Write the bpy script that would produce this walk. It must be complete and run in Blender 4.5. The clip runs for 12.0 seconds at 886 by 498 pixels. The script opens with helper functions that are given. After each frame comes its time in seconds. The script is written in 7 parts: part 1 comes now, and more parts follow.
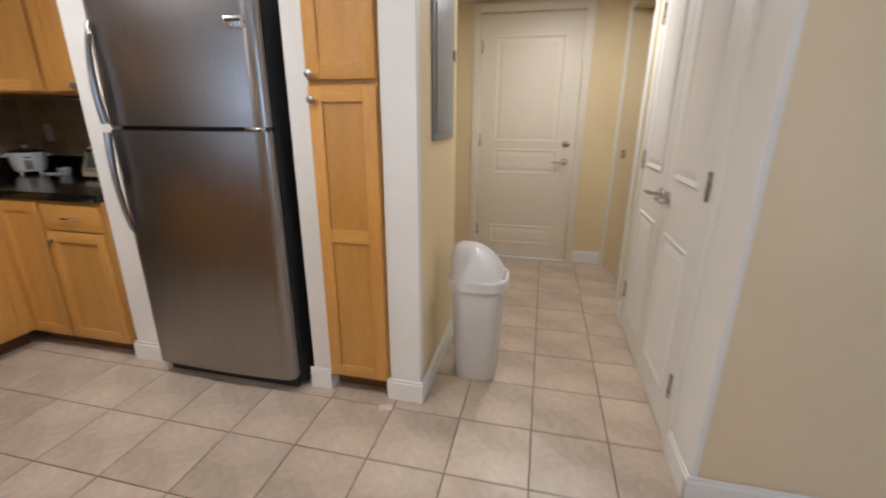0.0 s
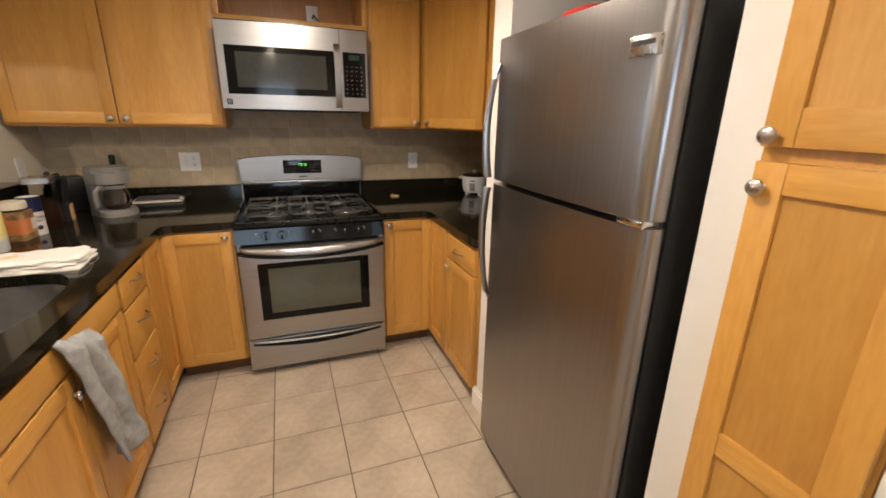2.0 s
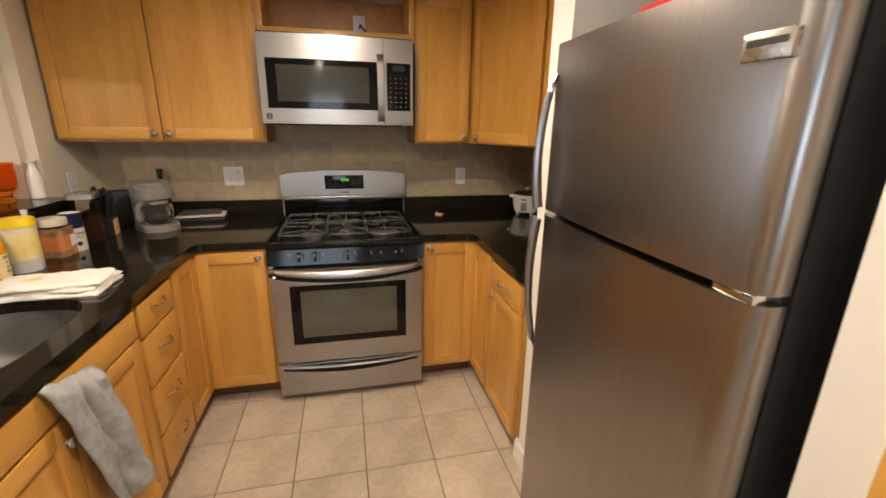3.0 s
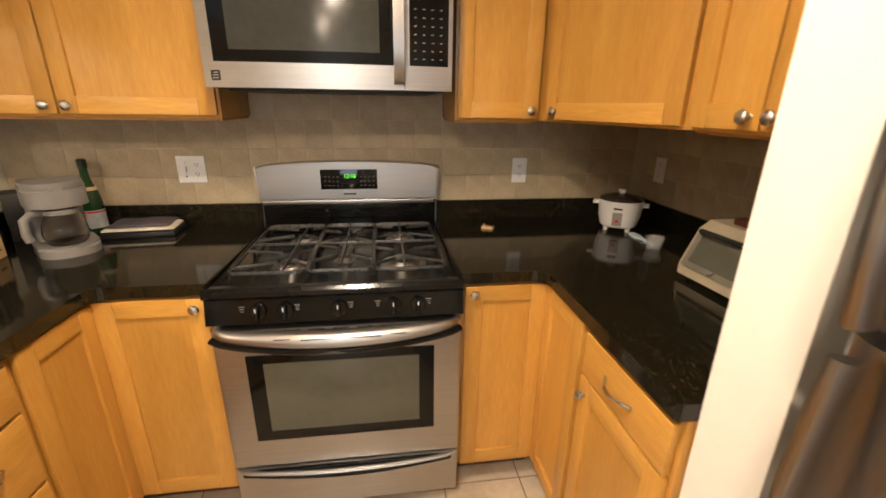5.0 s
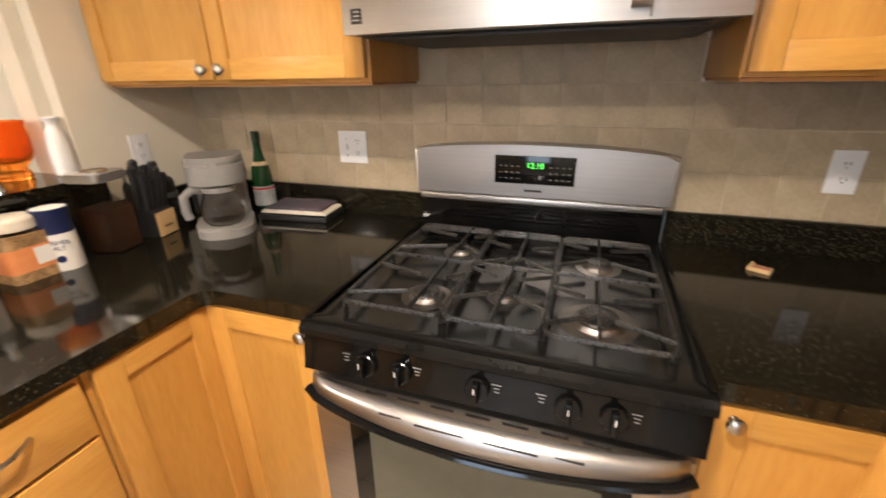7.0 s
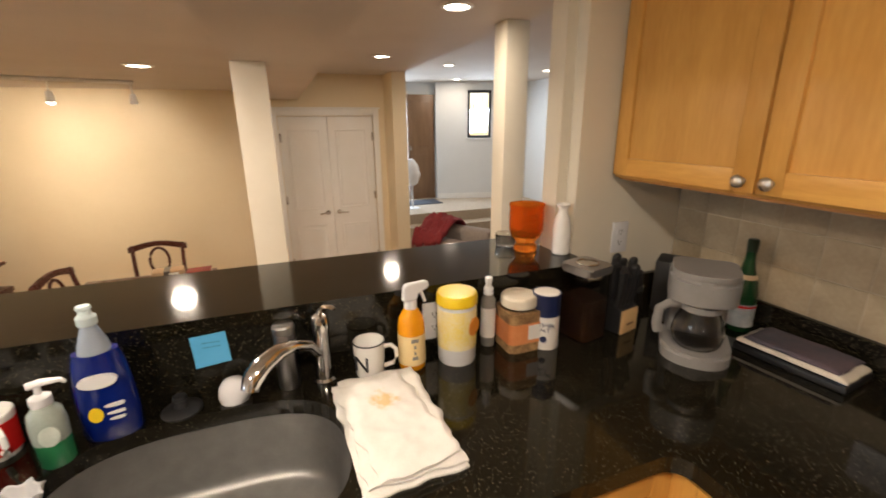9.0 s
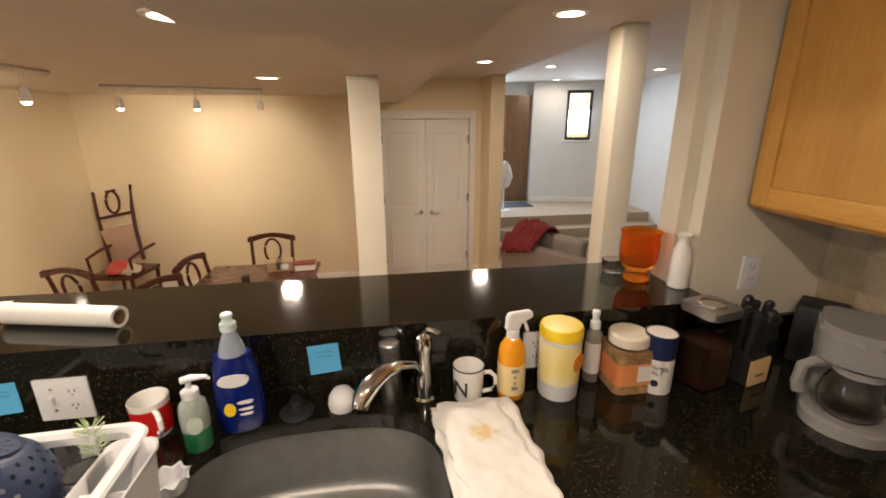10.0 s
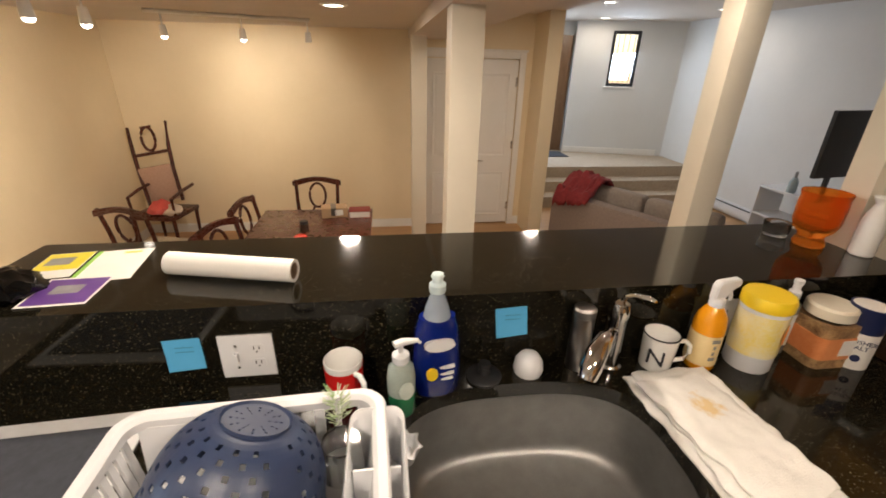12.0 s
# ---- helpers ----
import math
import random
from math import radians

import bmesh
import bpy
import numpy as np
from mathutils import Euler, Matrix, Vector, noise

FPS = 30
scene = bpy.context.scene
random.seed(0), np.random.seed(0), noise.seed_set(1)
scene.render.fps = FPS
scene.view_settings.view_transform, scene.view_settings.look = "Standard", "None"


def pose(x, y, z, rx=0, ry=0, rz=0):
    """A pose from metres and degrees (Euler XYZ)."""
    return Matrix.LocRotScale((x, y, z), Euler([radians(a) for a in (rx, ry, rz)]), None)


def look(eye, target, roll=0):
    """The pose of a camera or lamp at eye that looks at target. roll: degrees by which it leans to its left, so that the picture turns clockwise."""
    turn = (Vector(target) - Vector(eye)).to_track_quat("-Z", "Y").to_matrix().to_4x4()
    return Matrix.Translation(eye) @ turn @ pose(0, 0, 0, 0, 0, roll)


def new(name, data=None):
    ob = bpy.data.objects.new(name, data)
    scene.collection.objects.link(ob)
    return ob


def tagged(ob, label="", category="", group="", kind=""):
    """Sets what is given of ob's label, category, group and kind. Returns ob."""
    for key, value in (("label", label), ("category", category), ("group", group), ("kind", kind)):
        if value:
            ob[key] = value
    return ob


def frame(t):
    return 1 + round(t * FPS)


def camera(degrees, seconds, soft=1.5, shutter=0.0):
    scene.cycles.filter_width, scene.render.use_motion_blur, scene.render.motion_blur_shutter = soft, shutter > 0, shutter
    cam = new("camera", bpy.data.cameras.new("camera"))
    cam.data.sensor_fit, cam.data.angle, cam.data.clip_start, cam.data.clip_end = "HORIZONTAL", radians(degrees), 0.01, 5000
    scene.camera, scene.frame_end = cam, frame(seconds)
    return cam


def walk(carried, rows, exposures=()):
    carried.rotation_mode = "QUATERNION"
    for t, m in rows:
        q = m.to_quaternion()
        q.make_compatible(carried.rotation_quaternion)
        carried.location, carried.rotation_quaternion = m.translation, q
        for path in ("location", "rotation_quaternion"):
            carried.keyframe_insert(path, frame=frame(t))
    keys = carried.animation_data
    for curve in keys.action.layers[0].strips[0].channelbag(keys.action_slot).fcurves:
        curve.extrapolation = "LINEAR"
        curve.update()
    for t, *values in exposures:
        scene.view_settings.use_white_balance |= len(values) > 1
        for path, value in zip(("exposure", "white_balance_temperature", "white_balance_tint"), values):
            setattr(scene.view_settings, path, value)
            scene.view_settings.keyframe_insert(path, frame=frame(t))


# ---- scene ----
cam = camera(93.0, 12.0, soft=1.7, shutter=0.3)
PATH = [
    (0, (-0.119, 0.964, 1.284), (-0.551, 2.822, 0.683), 0.3),
    (0.5, (-0.147, 1.26, 1.401), (-1.11, 2.905, 0.798), -0.0),
    (1, (-0.285, 1.412, 1.443), (-1.673, 2.721, 0.841), 0.4),
    (1.5, (-0.428, 1.568, 1.459), (-2.084, 2.513, 0.854), 0.7),
    (2, (-0.491, 1.723, 1.456), (-2.278, 2.398, 0.863), 1.1),
    (2.5, (-0.562, 1.819, 1.477), (-2.406, 2.325, 0.892), 1.0),
    (3, (-0.709, 1.849, 1.492), (-2.578, 2.285, 0.927), 1.0),
    (5, (-1.623, 1.995, 1.441), (-3.497, 2.259, 0.796), 0.8),
    (5.5, (-1.858, 1.98, 1.437), (-3.722, 2.156, 0.734), 0.6),
    (6, (-2.033, 2.014, 1.402), (-3.887, 2.036, 0.652), 0.4),
    (6.5, (-2.17, 2.042, 1.392), (-3.985, 1.795, 0.589), -0.5),
    (7, (-2.203, 1.995, 1.395), (-3.954, 1.386, 0.643), -0.8),
    (7.5, (-2.141, 1.896, 1.414), (-3.747, 0.895, 0.767), -0.1),
    (9.5, (-2.202, 1.571, 1.612), (-2.62, -0.299, 1.04), -0.8),
    (10, (-2.143, 1.562, 1.637), (-2.43, -0.332, 1.061), -0.3),
    (10.5, (-2.063, 1.534, 1.643), (-2.291, -0.359, 1.04), -0.0),
    (11, (-1.935, 1.52, 1.635), (-2.186, -0.362, 1.005), 0.4),
    (11.5, (-1.801, 1.454, 1.619), (-2.068, -0.403, 0.928), 0.9),
    (12, (-1.68, 1.388, 1.621), (-1.942, -0.423, 0.812), 1.4),
]
walk(cam, [(t, look(eye, target, roll)) for t, eye, target, roll in PATH], exposures=[(0.0, -0.32, 5200, 12), (0.6, -0.2, 5550, 12), (1.1, -0.02, 5800, 12), (1.6, 0.06, 6050, 12), (2.5, 0.08, 6350, 12), (5.0, 0.58, 6950, 13), (6.0, 0.88, 6350, 12), (7.0, 0.96, 6050, 13), (7.6, 0.72, 6200, 13), (9.5, 0.08, 6350, 13), (12.0, -0.10, 6250, 13)])

# ---- world and light ----
world = bpy.data.worlds.new("world")
world.use_nodes = True
scene.world = world
sky = world.node_tree.nodes.new("ShaderNodeTexSky")
sky.sky_type = "NISHITA"
sky.sun_disc = False
sky.sun_elevation, sky.sun_rotation = radians(35), radians(200)
world.node_tree.links.new(sky.outputs[0], world.node_tree.nodes["Background"].inputs[0])
world.node_tree.nodes["Background"].inputs[1].default_value = 0.12

WARM = (1.0, 0.84, 0.65)
COOL = (0.72, 0.86, 1.0)
CEIL = 2.19
LOW = -0.42


KITCHEN_W, ROOM_W, FAR_W, SPOT_W, FILL_W, DOOR_W = (18, 18, 7, 22), (17, 19, 11, 10), (6.5, 6.5, 6.5), (84, 84, 165, 165), 23, 44


def disc_lamp(x, y, z, watts, colour=WARM, size=0.13):
    lamp = bpy.data.lights.new("downlight_lamp", "AREA")
    lamp.shape, lamp.size, lamp.energy, lamp.color = "DISK", size, watts, colour
    ob = new("downlight_lamp", lamp)
    ob.location = (x, y, z)
    return ob


def spot_lamp(eye, target, watts, colour=WARM, angle=92):
    lamp = bpy.data.lights.new("track_lamp", "SPOT")
    lamp.energy, lamp.color, lamp.spot_size, lamp.spot_blend, lamp.shadow_soft_size = watts, colour, radians(angle), 0.8, 0.03
    ob = new("track_lamp", lamp)
    ob.matrix_world = look(eye, target)
    return ob


def opening_lamp(eye, target, w, h, watts, colour=COOL):
    lamp = bpy.data.lights.new("opening_light", "AREA")
    lamp.shape, lamp.size, lamp.size_y, lamp.energy, lamp.color = "RECTANGLE", w, h, watts, colour
    ob = new("opening_light", lamp)
    ob.matrix_world = look(eye, target)
    return ob


KITCHEN_LAMPS = ((-2.25, 1.8, 2.19), (-1.2, 1.7, 2.19), (0.1, 1.4, 2.19), (0.0, 3.9, 2.19))
ROOM_LAMPS = ((-1.38, -1.88, 1.96), (-1.54, 0.005, 1.96), (-3.148, -2.48, 2.17), (-3.15, -0.703, 2.17))
FAR_LAMPS = ((-4.51, -4.28, 2.36), (-5.35, -6.02, 2.36), (-6.22, -4.43, 2.36))
for group, watts in ((KITCHEN_LAMPS, KITCHEN_W), (ROOM_LAMPS, ROOM_W), (FAR_LAMPS, FAR_W)):
    for (x, y, z), power in zip(group, watts):
        disc_lamp(x, y, z - 0.014, power)
HEADS = ((0.03, -2.64, 1.80, 0.35, -3.99), (-0.52, -2.82, 1.80, -0.55, -3.99), (-0.13, -1.38, 1.80, 1.23, -2.2), (-0.09, -1.03, 1.80, 1.23, -1.2))
for (x, y, z, tx, ty), power in zip(HEADS, SPOT_W):
    spot_lamp((x, y, z - 0.045), (tx, ty, 1.2), power)
# cool fill for the walk's start; the window it stands in is invented
opening_lamp((3.05, 1.3, 1.45), (0, 1.5, 1.0), 1.3, 1.0, FILL_W)
opening_lamp((-4.13, -6.9, 1.1), (-4.5, -4.0, 0.6), 0.80, 1.9, DOOR_W)
opening_lamp((-5.99, -6.42, 1.75), (-5.5, -4.6, 0.6), 0.38, 0.8, 24)

# ---- materials ----
def mat(name, c1, c2=None, scale=4.0, rough=0.5, metal=0.0, bump=0.0, bump_scale=60.0, stretch=(1, 1, 1), rough_var=0.08,
        fine=0.25, per_piece=0.0, spec=0.5):
    m = bpy.data.materials.new(name)
    m.use_nodes = True
    nt = m.node_tree
    b = nt.nodes["Principled BSDF"]
    c2 = c2 or c1
    coord = nt.nodes.new("ShaderNodeTexCoord")
    mp = nt.nodes.new("ShaderNodeMapping")
    mp.inputs["Scale"].default_value = stretch
    nt.links.new(coord.outputs["Object"], mp.inputs[0])
    n1 = nt.nodes.new("ShaderNodeTexNoise")
    n1.inputs["Scale"].default_value, n1.inputs["Detail"].default_value = scale, 5
    n2 = nt.nodes.new("ShaderNodeTexNoise")
    n2.inputs["Scale"].default_value, n2.inputs["Detail"].default_value = scale * 9, 4
    for n in (n1, n2):
        nt.links.new(mp.outputs[0], n.inputs["Vector"])
    add = nt.nodes.new("ShaderNodeMix")
    add.data_type = "FLOAT"
    add.inputs[0].default_value = fine
    nt.links.new(n1.outputs["Fac"], add.inputs[2])
    nt.links.new(n2.outputs["Fac"], add.inputs[3])
    ramp = nt.nodes.new("ShaderNodeValToRGB")
    ramp.color_ramp.elements[0].position, ramp.color_ramp.elements[1].position = 0.33, 0.67
    ramp.color_ramp.elements[0].color, ramp.color_ramp.elements[1].color = (*c1, 1), (*c2, 1)
    nt.links.new(add.outputs[0], ramp.inputs[0])
    out = ramp.outputs[0]
    if per_piece:
        info = nt.nodes.new("ShaderNodeObjectInfo")
        mr = nt.nodes.new("ShaderNodeMapRange")
        mr.inputs[3].default_value, mr.inputs[4].default_value = 1 - per_piece, 1 + per_piece
        hsv = nt.nodes.new("ShaderNodeHueSaturation")
        nt.links.new(info.outputs["Random"], mr.inputs[0])
        nt.links.new(mr.outputs[0], hsv.inputs["Value"])
        nt.links.new(out, hsv.inputs["Color"])
        out = hsv.outputs[0]
    nt.links.new(out, b.inputs["Base Color"])
    rr = nt.nodes.new("ShaderNodeMapRange")
    rr.inputs[3].default_value, rr.inputs[4].default_value = max(0.02, rough - rough_var), min(1, rough + rough_var)
    nt.links.new(n2.outputs["Fac"], rr.inputs[0])
    nt.links.new(rr.outputs[0], b.inputs["Roughness"])
    b.inputs["Metallic"].default_value = metal
    b.inputs["Specular IOR Level"].default_value = spec
    if bump:
        n3 = nt.nodes.new("ShaderNodeTexNoise")
        n3.inputs["Scale"].default_value, n3.inputs["Detail"].default_value = bump_scale, 3
        nt.links.new(mp.outputs[0], n3.inputs["Vector"])
        bm_ = nt.nodes.new("ShaderNodeBump")
        bm_.inputs["Strength"].default_value, bm_.inputs["Distance"].default_value = bump, 0.004
        nt.links.new(n3.outputs["Fac"], bm_.inputs["Height"])
        nt.links.new(bm_.outputs[0], b.inputs["Normal"])
    return m


def glow(name, colour, strength):
    m = bpy.data.materials.new(name)
    m.use_nodes = True
    b = m.node_tree.nodes["Principled BSDF"]
    b.inputs["Base Color"].default_value = (*colour, 1)
    b.inputs["Emission Color"].default_value = (*colour, 1)
    b.inputs["Emission Strength"].default_value = strength
    return m


def clear(name, colour=(1, 1, 1), rough=0.02, ior=1.45):
    m = bpy.data.materials.new(name)
    m.use_nodes = True
    b = m.node_tree.nodes["Principled BSDF"]
    b.inputs["Base Color"].default_value = (*colour, 1)
    b.inputs["Transmission Weight"].default_value = 1.0
    b.inputs["Roughness"].default_value = rough
    b.inputs["IOR"].default_value = ior
    return m


def granite():
    m = mat("black_granite", (0.002, 0.002, 0.0018), (0.015, 0.0125, 0.007), scale=105, rough=0.08, rough_var=0.03, spec=0.4)
    nt = m.node_tree
    b = nt.nodes["Principled BSDF"]
    base = b.inputs["Base Color"].links[0].from_socket
    coord = next(n for n in nt.nodes if n.type == "TEX_COORD")
    v = nt.nodes.new("ShaderNodeTexVoronoi")
    v.inputs["Scale"].default_value = 230
    nt.links.new(coord.outputs["Object"], v.inputs["Vector"])
    near = nt.nodes.new("ShaderNodeMapRange")
    near.inputs[1].default_value, near.inputs[2].default_value = 0.34, 0.20
    nt.links.new(v.outputs["Distance"], near.inputs[0])
    sep = nt.nodes.new("ShaderNodeSeparateColor")
    nt.links.new(v.outputs["Color"], sep.inputs[0])
    few = nt.nodes.new("ShaderNodeMapRange")
    few.inputs[1].default_value, few.inputs[2].default_value = 0.70, 1.0
    nt.links.new(sep.outputs[0], few.inputs[0])
    mul = nt.nodes.new("ShaderNodeMath")
    mul.operation = "MULTIPLY"
    nt.links.new(near.outputs[0], mul.inputs[0])
    nt.links.new(few.outputs[0], mul.inputs[1])
    mix = nt.nodes.new("ShaderNodeMix")
    mix.data_type = "RGBA"
    nt.links.new(mul.outputs[0], mix.inputs[0])
    nt.links.new(base, mix.inputs[6])
    mix.inputs[7].default_value = (0.17, 0.15, 0.095, 1)
    nt.links.new(mix.outputs[2], b.inputs["Base Color"])
    return m


CREAM = mat("cream_wall_paint", (0.71, 0.585, 0.34), (0.75, 0.625, 0.38), scale=2, rough=0.6, bump=0.08, bump_scale=220)
TAN = mat("tan_wall_paint", (0.74, 0.62, 0.415), (0.78, 0.66, 0.455), scale=2, rough=0.6, bump=0.08, bump_scale=220)
WHITE = mat("white_trim_paint", (0.78, 0.77, 0.73), (0.82, 0.81, 0.78), scale=3, rough=0.4, bump=0.03, bump_scale=150)
OFFWHITE = mat("off_white_wall_paint", (0.74, 0.72, 0.66), (0.78, 0.76, 0.70), scale=2, rough=0.6, bump=0.06, bump_scale=220)
PALE = mat("pale_grey_wall_paint", (0.66, 0.67, 0.66), (0.70, 0.71, 0.70), scale=2, rough=0.65, bump=0.06, bump_scale=220)
# lighter than CEILING only to bounce more lamp light into the kitchen
KITCHEN_CEILING = mat("bounce_ceiling_paint", (0.72, 0.68, 0.60), (0.76, 0.72, 0.64), scale=2, rough=0.8, bump=0.08, bump_scale=260)
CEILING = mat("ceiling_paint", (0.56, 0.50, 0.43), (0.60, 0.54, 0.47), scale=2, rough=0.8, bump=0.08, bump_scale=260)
MAPLE = mat("honey_maple", (0.46, 0.222, 0.042), (0.60, 0.322, 0.075), scale=2.2, rough=0.33, stretch=(5, 5, 0.8), fine=0.4, per_piece=0.10, bump=0.05, bump_scale=90)
MAPLE_H = mat("honey_maple_rail", (0.48, 0.236, 0.045), (0.62, 0.338, 0.080), scale=2.2, rough=0.33, stretch=(1, 1, 7), fine=0.4, per_piece=0.10, bump=0.05, bump_scale=90)
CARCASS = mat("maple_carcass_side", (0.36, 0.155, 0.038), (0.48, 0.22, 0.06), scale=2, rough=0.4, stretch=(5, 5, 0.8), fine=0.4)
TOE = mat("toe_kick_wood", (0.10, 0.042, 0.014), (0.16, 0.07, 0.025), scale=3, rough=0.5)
GRANITE = granite()
TILE = mat("beige_floor_tile", (0.37, 0.30, 0.225), (0.60, 0.505, 0.395), scale=3.6, rough=0.36, fine=0.28, per_piece=0.08, bump=0.10, bump_scale=40)
GROUT = mat("floor_grout", (0.13, 0.095, 0.065), (0.19, 0.145, 0.10), scale=15, rough=0.9, bump=0.2)
SPLASH = mat("stone_backsplash_tile", (0.32, 0.255, 0.165), (0.46, 0.375, 0.255), scale=9, rough=0.5, fine=0.35, per_piece=0.08, bump=0.12, bump_scale=60)
SPLASH_GROUT = mat("backsplash_grout", (0.46, 0.39, 0.28), (0.52, 0.45, 0.34), scale=20, rough=0.9)
STEEL = mat("brushed_stainless_steel", (0.41, 0.40, 0.39), (0.46, 0.45, 0.44), scale=3, rough=0.36, metal=1.0, stretch=(1, 1, 40), rough_var=0.05, bump=0.004, bump_scale=30)
STEEL_V = mat("vertical_brushed_stainless_steel", (0.315, 0.300, 0.292), (0.345, 0.330, 0.322), scale=3, rough=0.29, metal=1.0, stretch=(40, 40, 1), rough_var=0.02, bump=0.0015, bump_scale=30)
CHROME = mat("chrome", (0.62, 0.61, 0.59), (0.68, 0.67, 0.65), rough=0.12, metal=1.0, rough_var=0.03)
NICKEL = mat("brushed_nickel", (0.50, 0.47, 0.43), (0.56, 0.53, 0.49), rough=0.28, metal=1.0)
BLACK = mat("black_enamel", (0.003, 0.003, 0.003), (0.006, 0.006, 0.006), rough=0.09, rough_var=0.03, spec=0.27)
COOKTOP = mat("black_cooktop_enamel", (0.004, 0.004, 0.004), (0.010, 0.0095, 0.009), scale=12, rough=0.16, rough_var=0.05, spec=0.2)
DULL_ALU = mat("dull_burner_aluminium", (0.20, 0.19, 0.18), (0.32, 0.30, 0.28), scale=30, rough=0.42, metal=1.0)
BLACK_MATT = mat("matt_black_plastic", (0.010, 0.010, 0.011), (0.02, 0.02, 0.021), rough=0.5)
IRON = mat("cast_iron_grate", (0.012, 0.012, 0.012), (0.026, 0.025, 0.024), scale=20, rough=0.28, bump=0.2, bump_scale=300)
MICRO_GLASS = mat("dark_microwave_glass", (0.028, 0.029, 0.026), (0.045, 0.046, 0.041), rough=0.12, rough_var=0.03)
GLASS_DARK = mat("dark_oven_glass", (0.075, 0.078, 0.058), (0.10, 0.104, 0.08), rough=0.10, rough_var=0.03)
PLASTIC_WHITE = mat("white_plastic", (0.68, 0.685, 0.70), (0.73, 0.735, 0.75), rough=0.35)
COLUMN = mat("cream_column_paint", (0.66, 0.61, 0.50), (0.70, 0.65, 0.54), scale=3, rough=0.5, bump=0.03, bump_scale=150)
FLOOR_WOOD = mat("oak_floor", (0.36, 0.20, 0.085), (0.50, 0.30, 0.14), scale=1.6, rough=0.4, stretch=(0.6, 6, 1), fine=0.4)


# ---- mesh helpers ----
def box(bm, x0, y0, z0, x1, y1, z1, bev=0.0, seg=2):
    vs = [bm.verts.new(p) for p in ((x0, y0, z0), (x1, y0, z0), (x1, y1, z0), (x0, y1, z0), (x0, y0, z1), (x1, y0, z1), (x1, y1, z1), (x0, y1, z1))]
    fs = [bm.faces.new([vs[i] for i in f]) for f in ((0, 3, 2, 1), (4, 5, 6, 7), (0, 1, 5, 4), (1, 2, 6, 5), (2, 3, 7, 6), (3, 0, 4, 7))]
    if bev:
        es = {e for f in fs for e in f.edges}
        bmesh.ops.bevel(bm, geom=list(es), offset=bev, segments=seg, affect="EDGES", profile=0.6)
    return vs


def ordered(a, b):
    return (a, b) if a < b else (b, a)


def finish(name, bm, material, smooth=False):
    bmesh.ops.recalc_face_normals(bm, faces=bm.faces[:])
    me = bpy.data.meshes.new(name)
    bm.to_mesh(me)
    bm.free()
    me.materials.append(material)
    if smooth:
        for p in me.polygons:
            p.use_smooth = True
        me.set_sharp_from_angle(angle=radians(35))
    return me


def part(name, bm, material, parent, label="", smooth=True):
    ob = new(name, finish(name, bm, material, smooth))
    ob.parent = parent
    if label:
        ob["label"] = label
    return ob


def solo(name, bm, material, label="", category="", kind="", group="", smooth=True):
    return tagged(new(name, finish(name, bm, material, smooth)), label, category, group, kind)


def thing(name, label, category, at=(0, 0, 0), turn=0, group="", kind=""):
    ob = new(name)
    ob.empty_display_size = 0.05
    ob.matrix_basis = pose(*at, 0, 0, turn)
    return tagged(ob, label, category, group, kind)


def bpart(name, parent, material, x0, y0, z0, x1, y1, z1, bev=0.003, label=""):
    bm = bmesh.new()
    box(bm, *[v for v in (min(x0, x1), min(y0, y1), min(z0, z1), max(x0, x1), max(y0, y1), max(z0, z1))], bev)
    return part(name, bm, material, parent, label)


def structure(name, material, *boxes, bev=0.0):
    bm = bmesh.new()
    for b in boxes:
        box(bm, *b, bev)
    return solo(name, bm, material, kind="structure", smooth=False)


def lathe(bm, profile, n=28, centre=(0, 0), cap=True):
    """Turn a profile of (radius, height) about the z axis."""
    rings = []
    for r, z in profile:
        if r < 1e-5:
            rings.append([bm.verts.new((centre[0], centre[1], z))])
        else:
            rings.append([bm.verts.new((centre[0] + r * math.cos(2 * math.pi * i / n), centre[1] + r * math.sin(2 * math.pi * i / n), z)) for i in range(n)])
    for a, b in zip(rings, rings[1:]):
        for i in range(n):
            j = (i + 1) % n
            if len(a) == 1 and len(b) == 1:
                continue
            if len(a) == 1:
                bm.faces.new((a[0], b[j], b[i]))
            elif len(b) == 1:
                bm.faces.new((a[i], a[j], b[0]))
            else:
                bm.faces.new((a[i], a[j], b[j], b[i]))
    if cap:
        for r in (rings[0], rings[-1]):
            if len(r) > 2:
                bm.faces.new(r)


def tube(bm, pts, r, n=10, flat=1.0):
    """A round bar along points; flat squeezes it along its own second axis."""
    pts = [Vector(p) for p in pts]
    rings = []
    up = Vector((0, 0, 1))
    for i, p in enumerate(pts):
        d = (pts[min(i + 1, len(pts) - 1)] - pts[max(i - 1, 0)]).normalized()
        ref = up if abs(d.dot(up)) < 0.95 else Vector((1, 0, 0))
        a = d.cross(ref).normalized()
        b = d.cross(a).normalized()
        rr = r[i] if isinstance(r, (list, tuple)) else r
        rings.append([bm.verts.new(p + a * rr * math.cos(2 * math.pi * k / n) + b * rr * flat * math.sin(2 * math.pi * k / n)) for k in range(n)])
    for a, b in zip(rings, rings[1:]):
        for k in range(n):
            bm.faces.new((a[k], a[(k + 1) % n], b[(k + 1) % n], b[k]))
    bm.faces.new(rings[0])
    bm.faces.new(rings[-1])


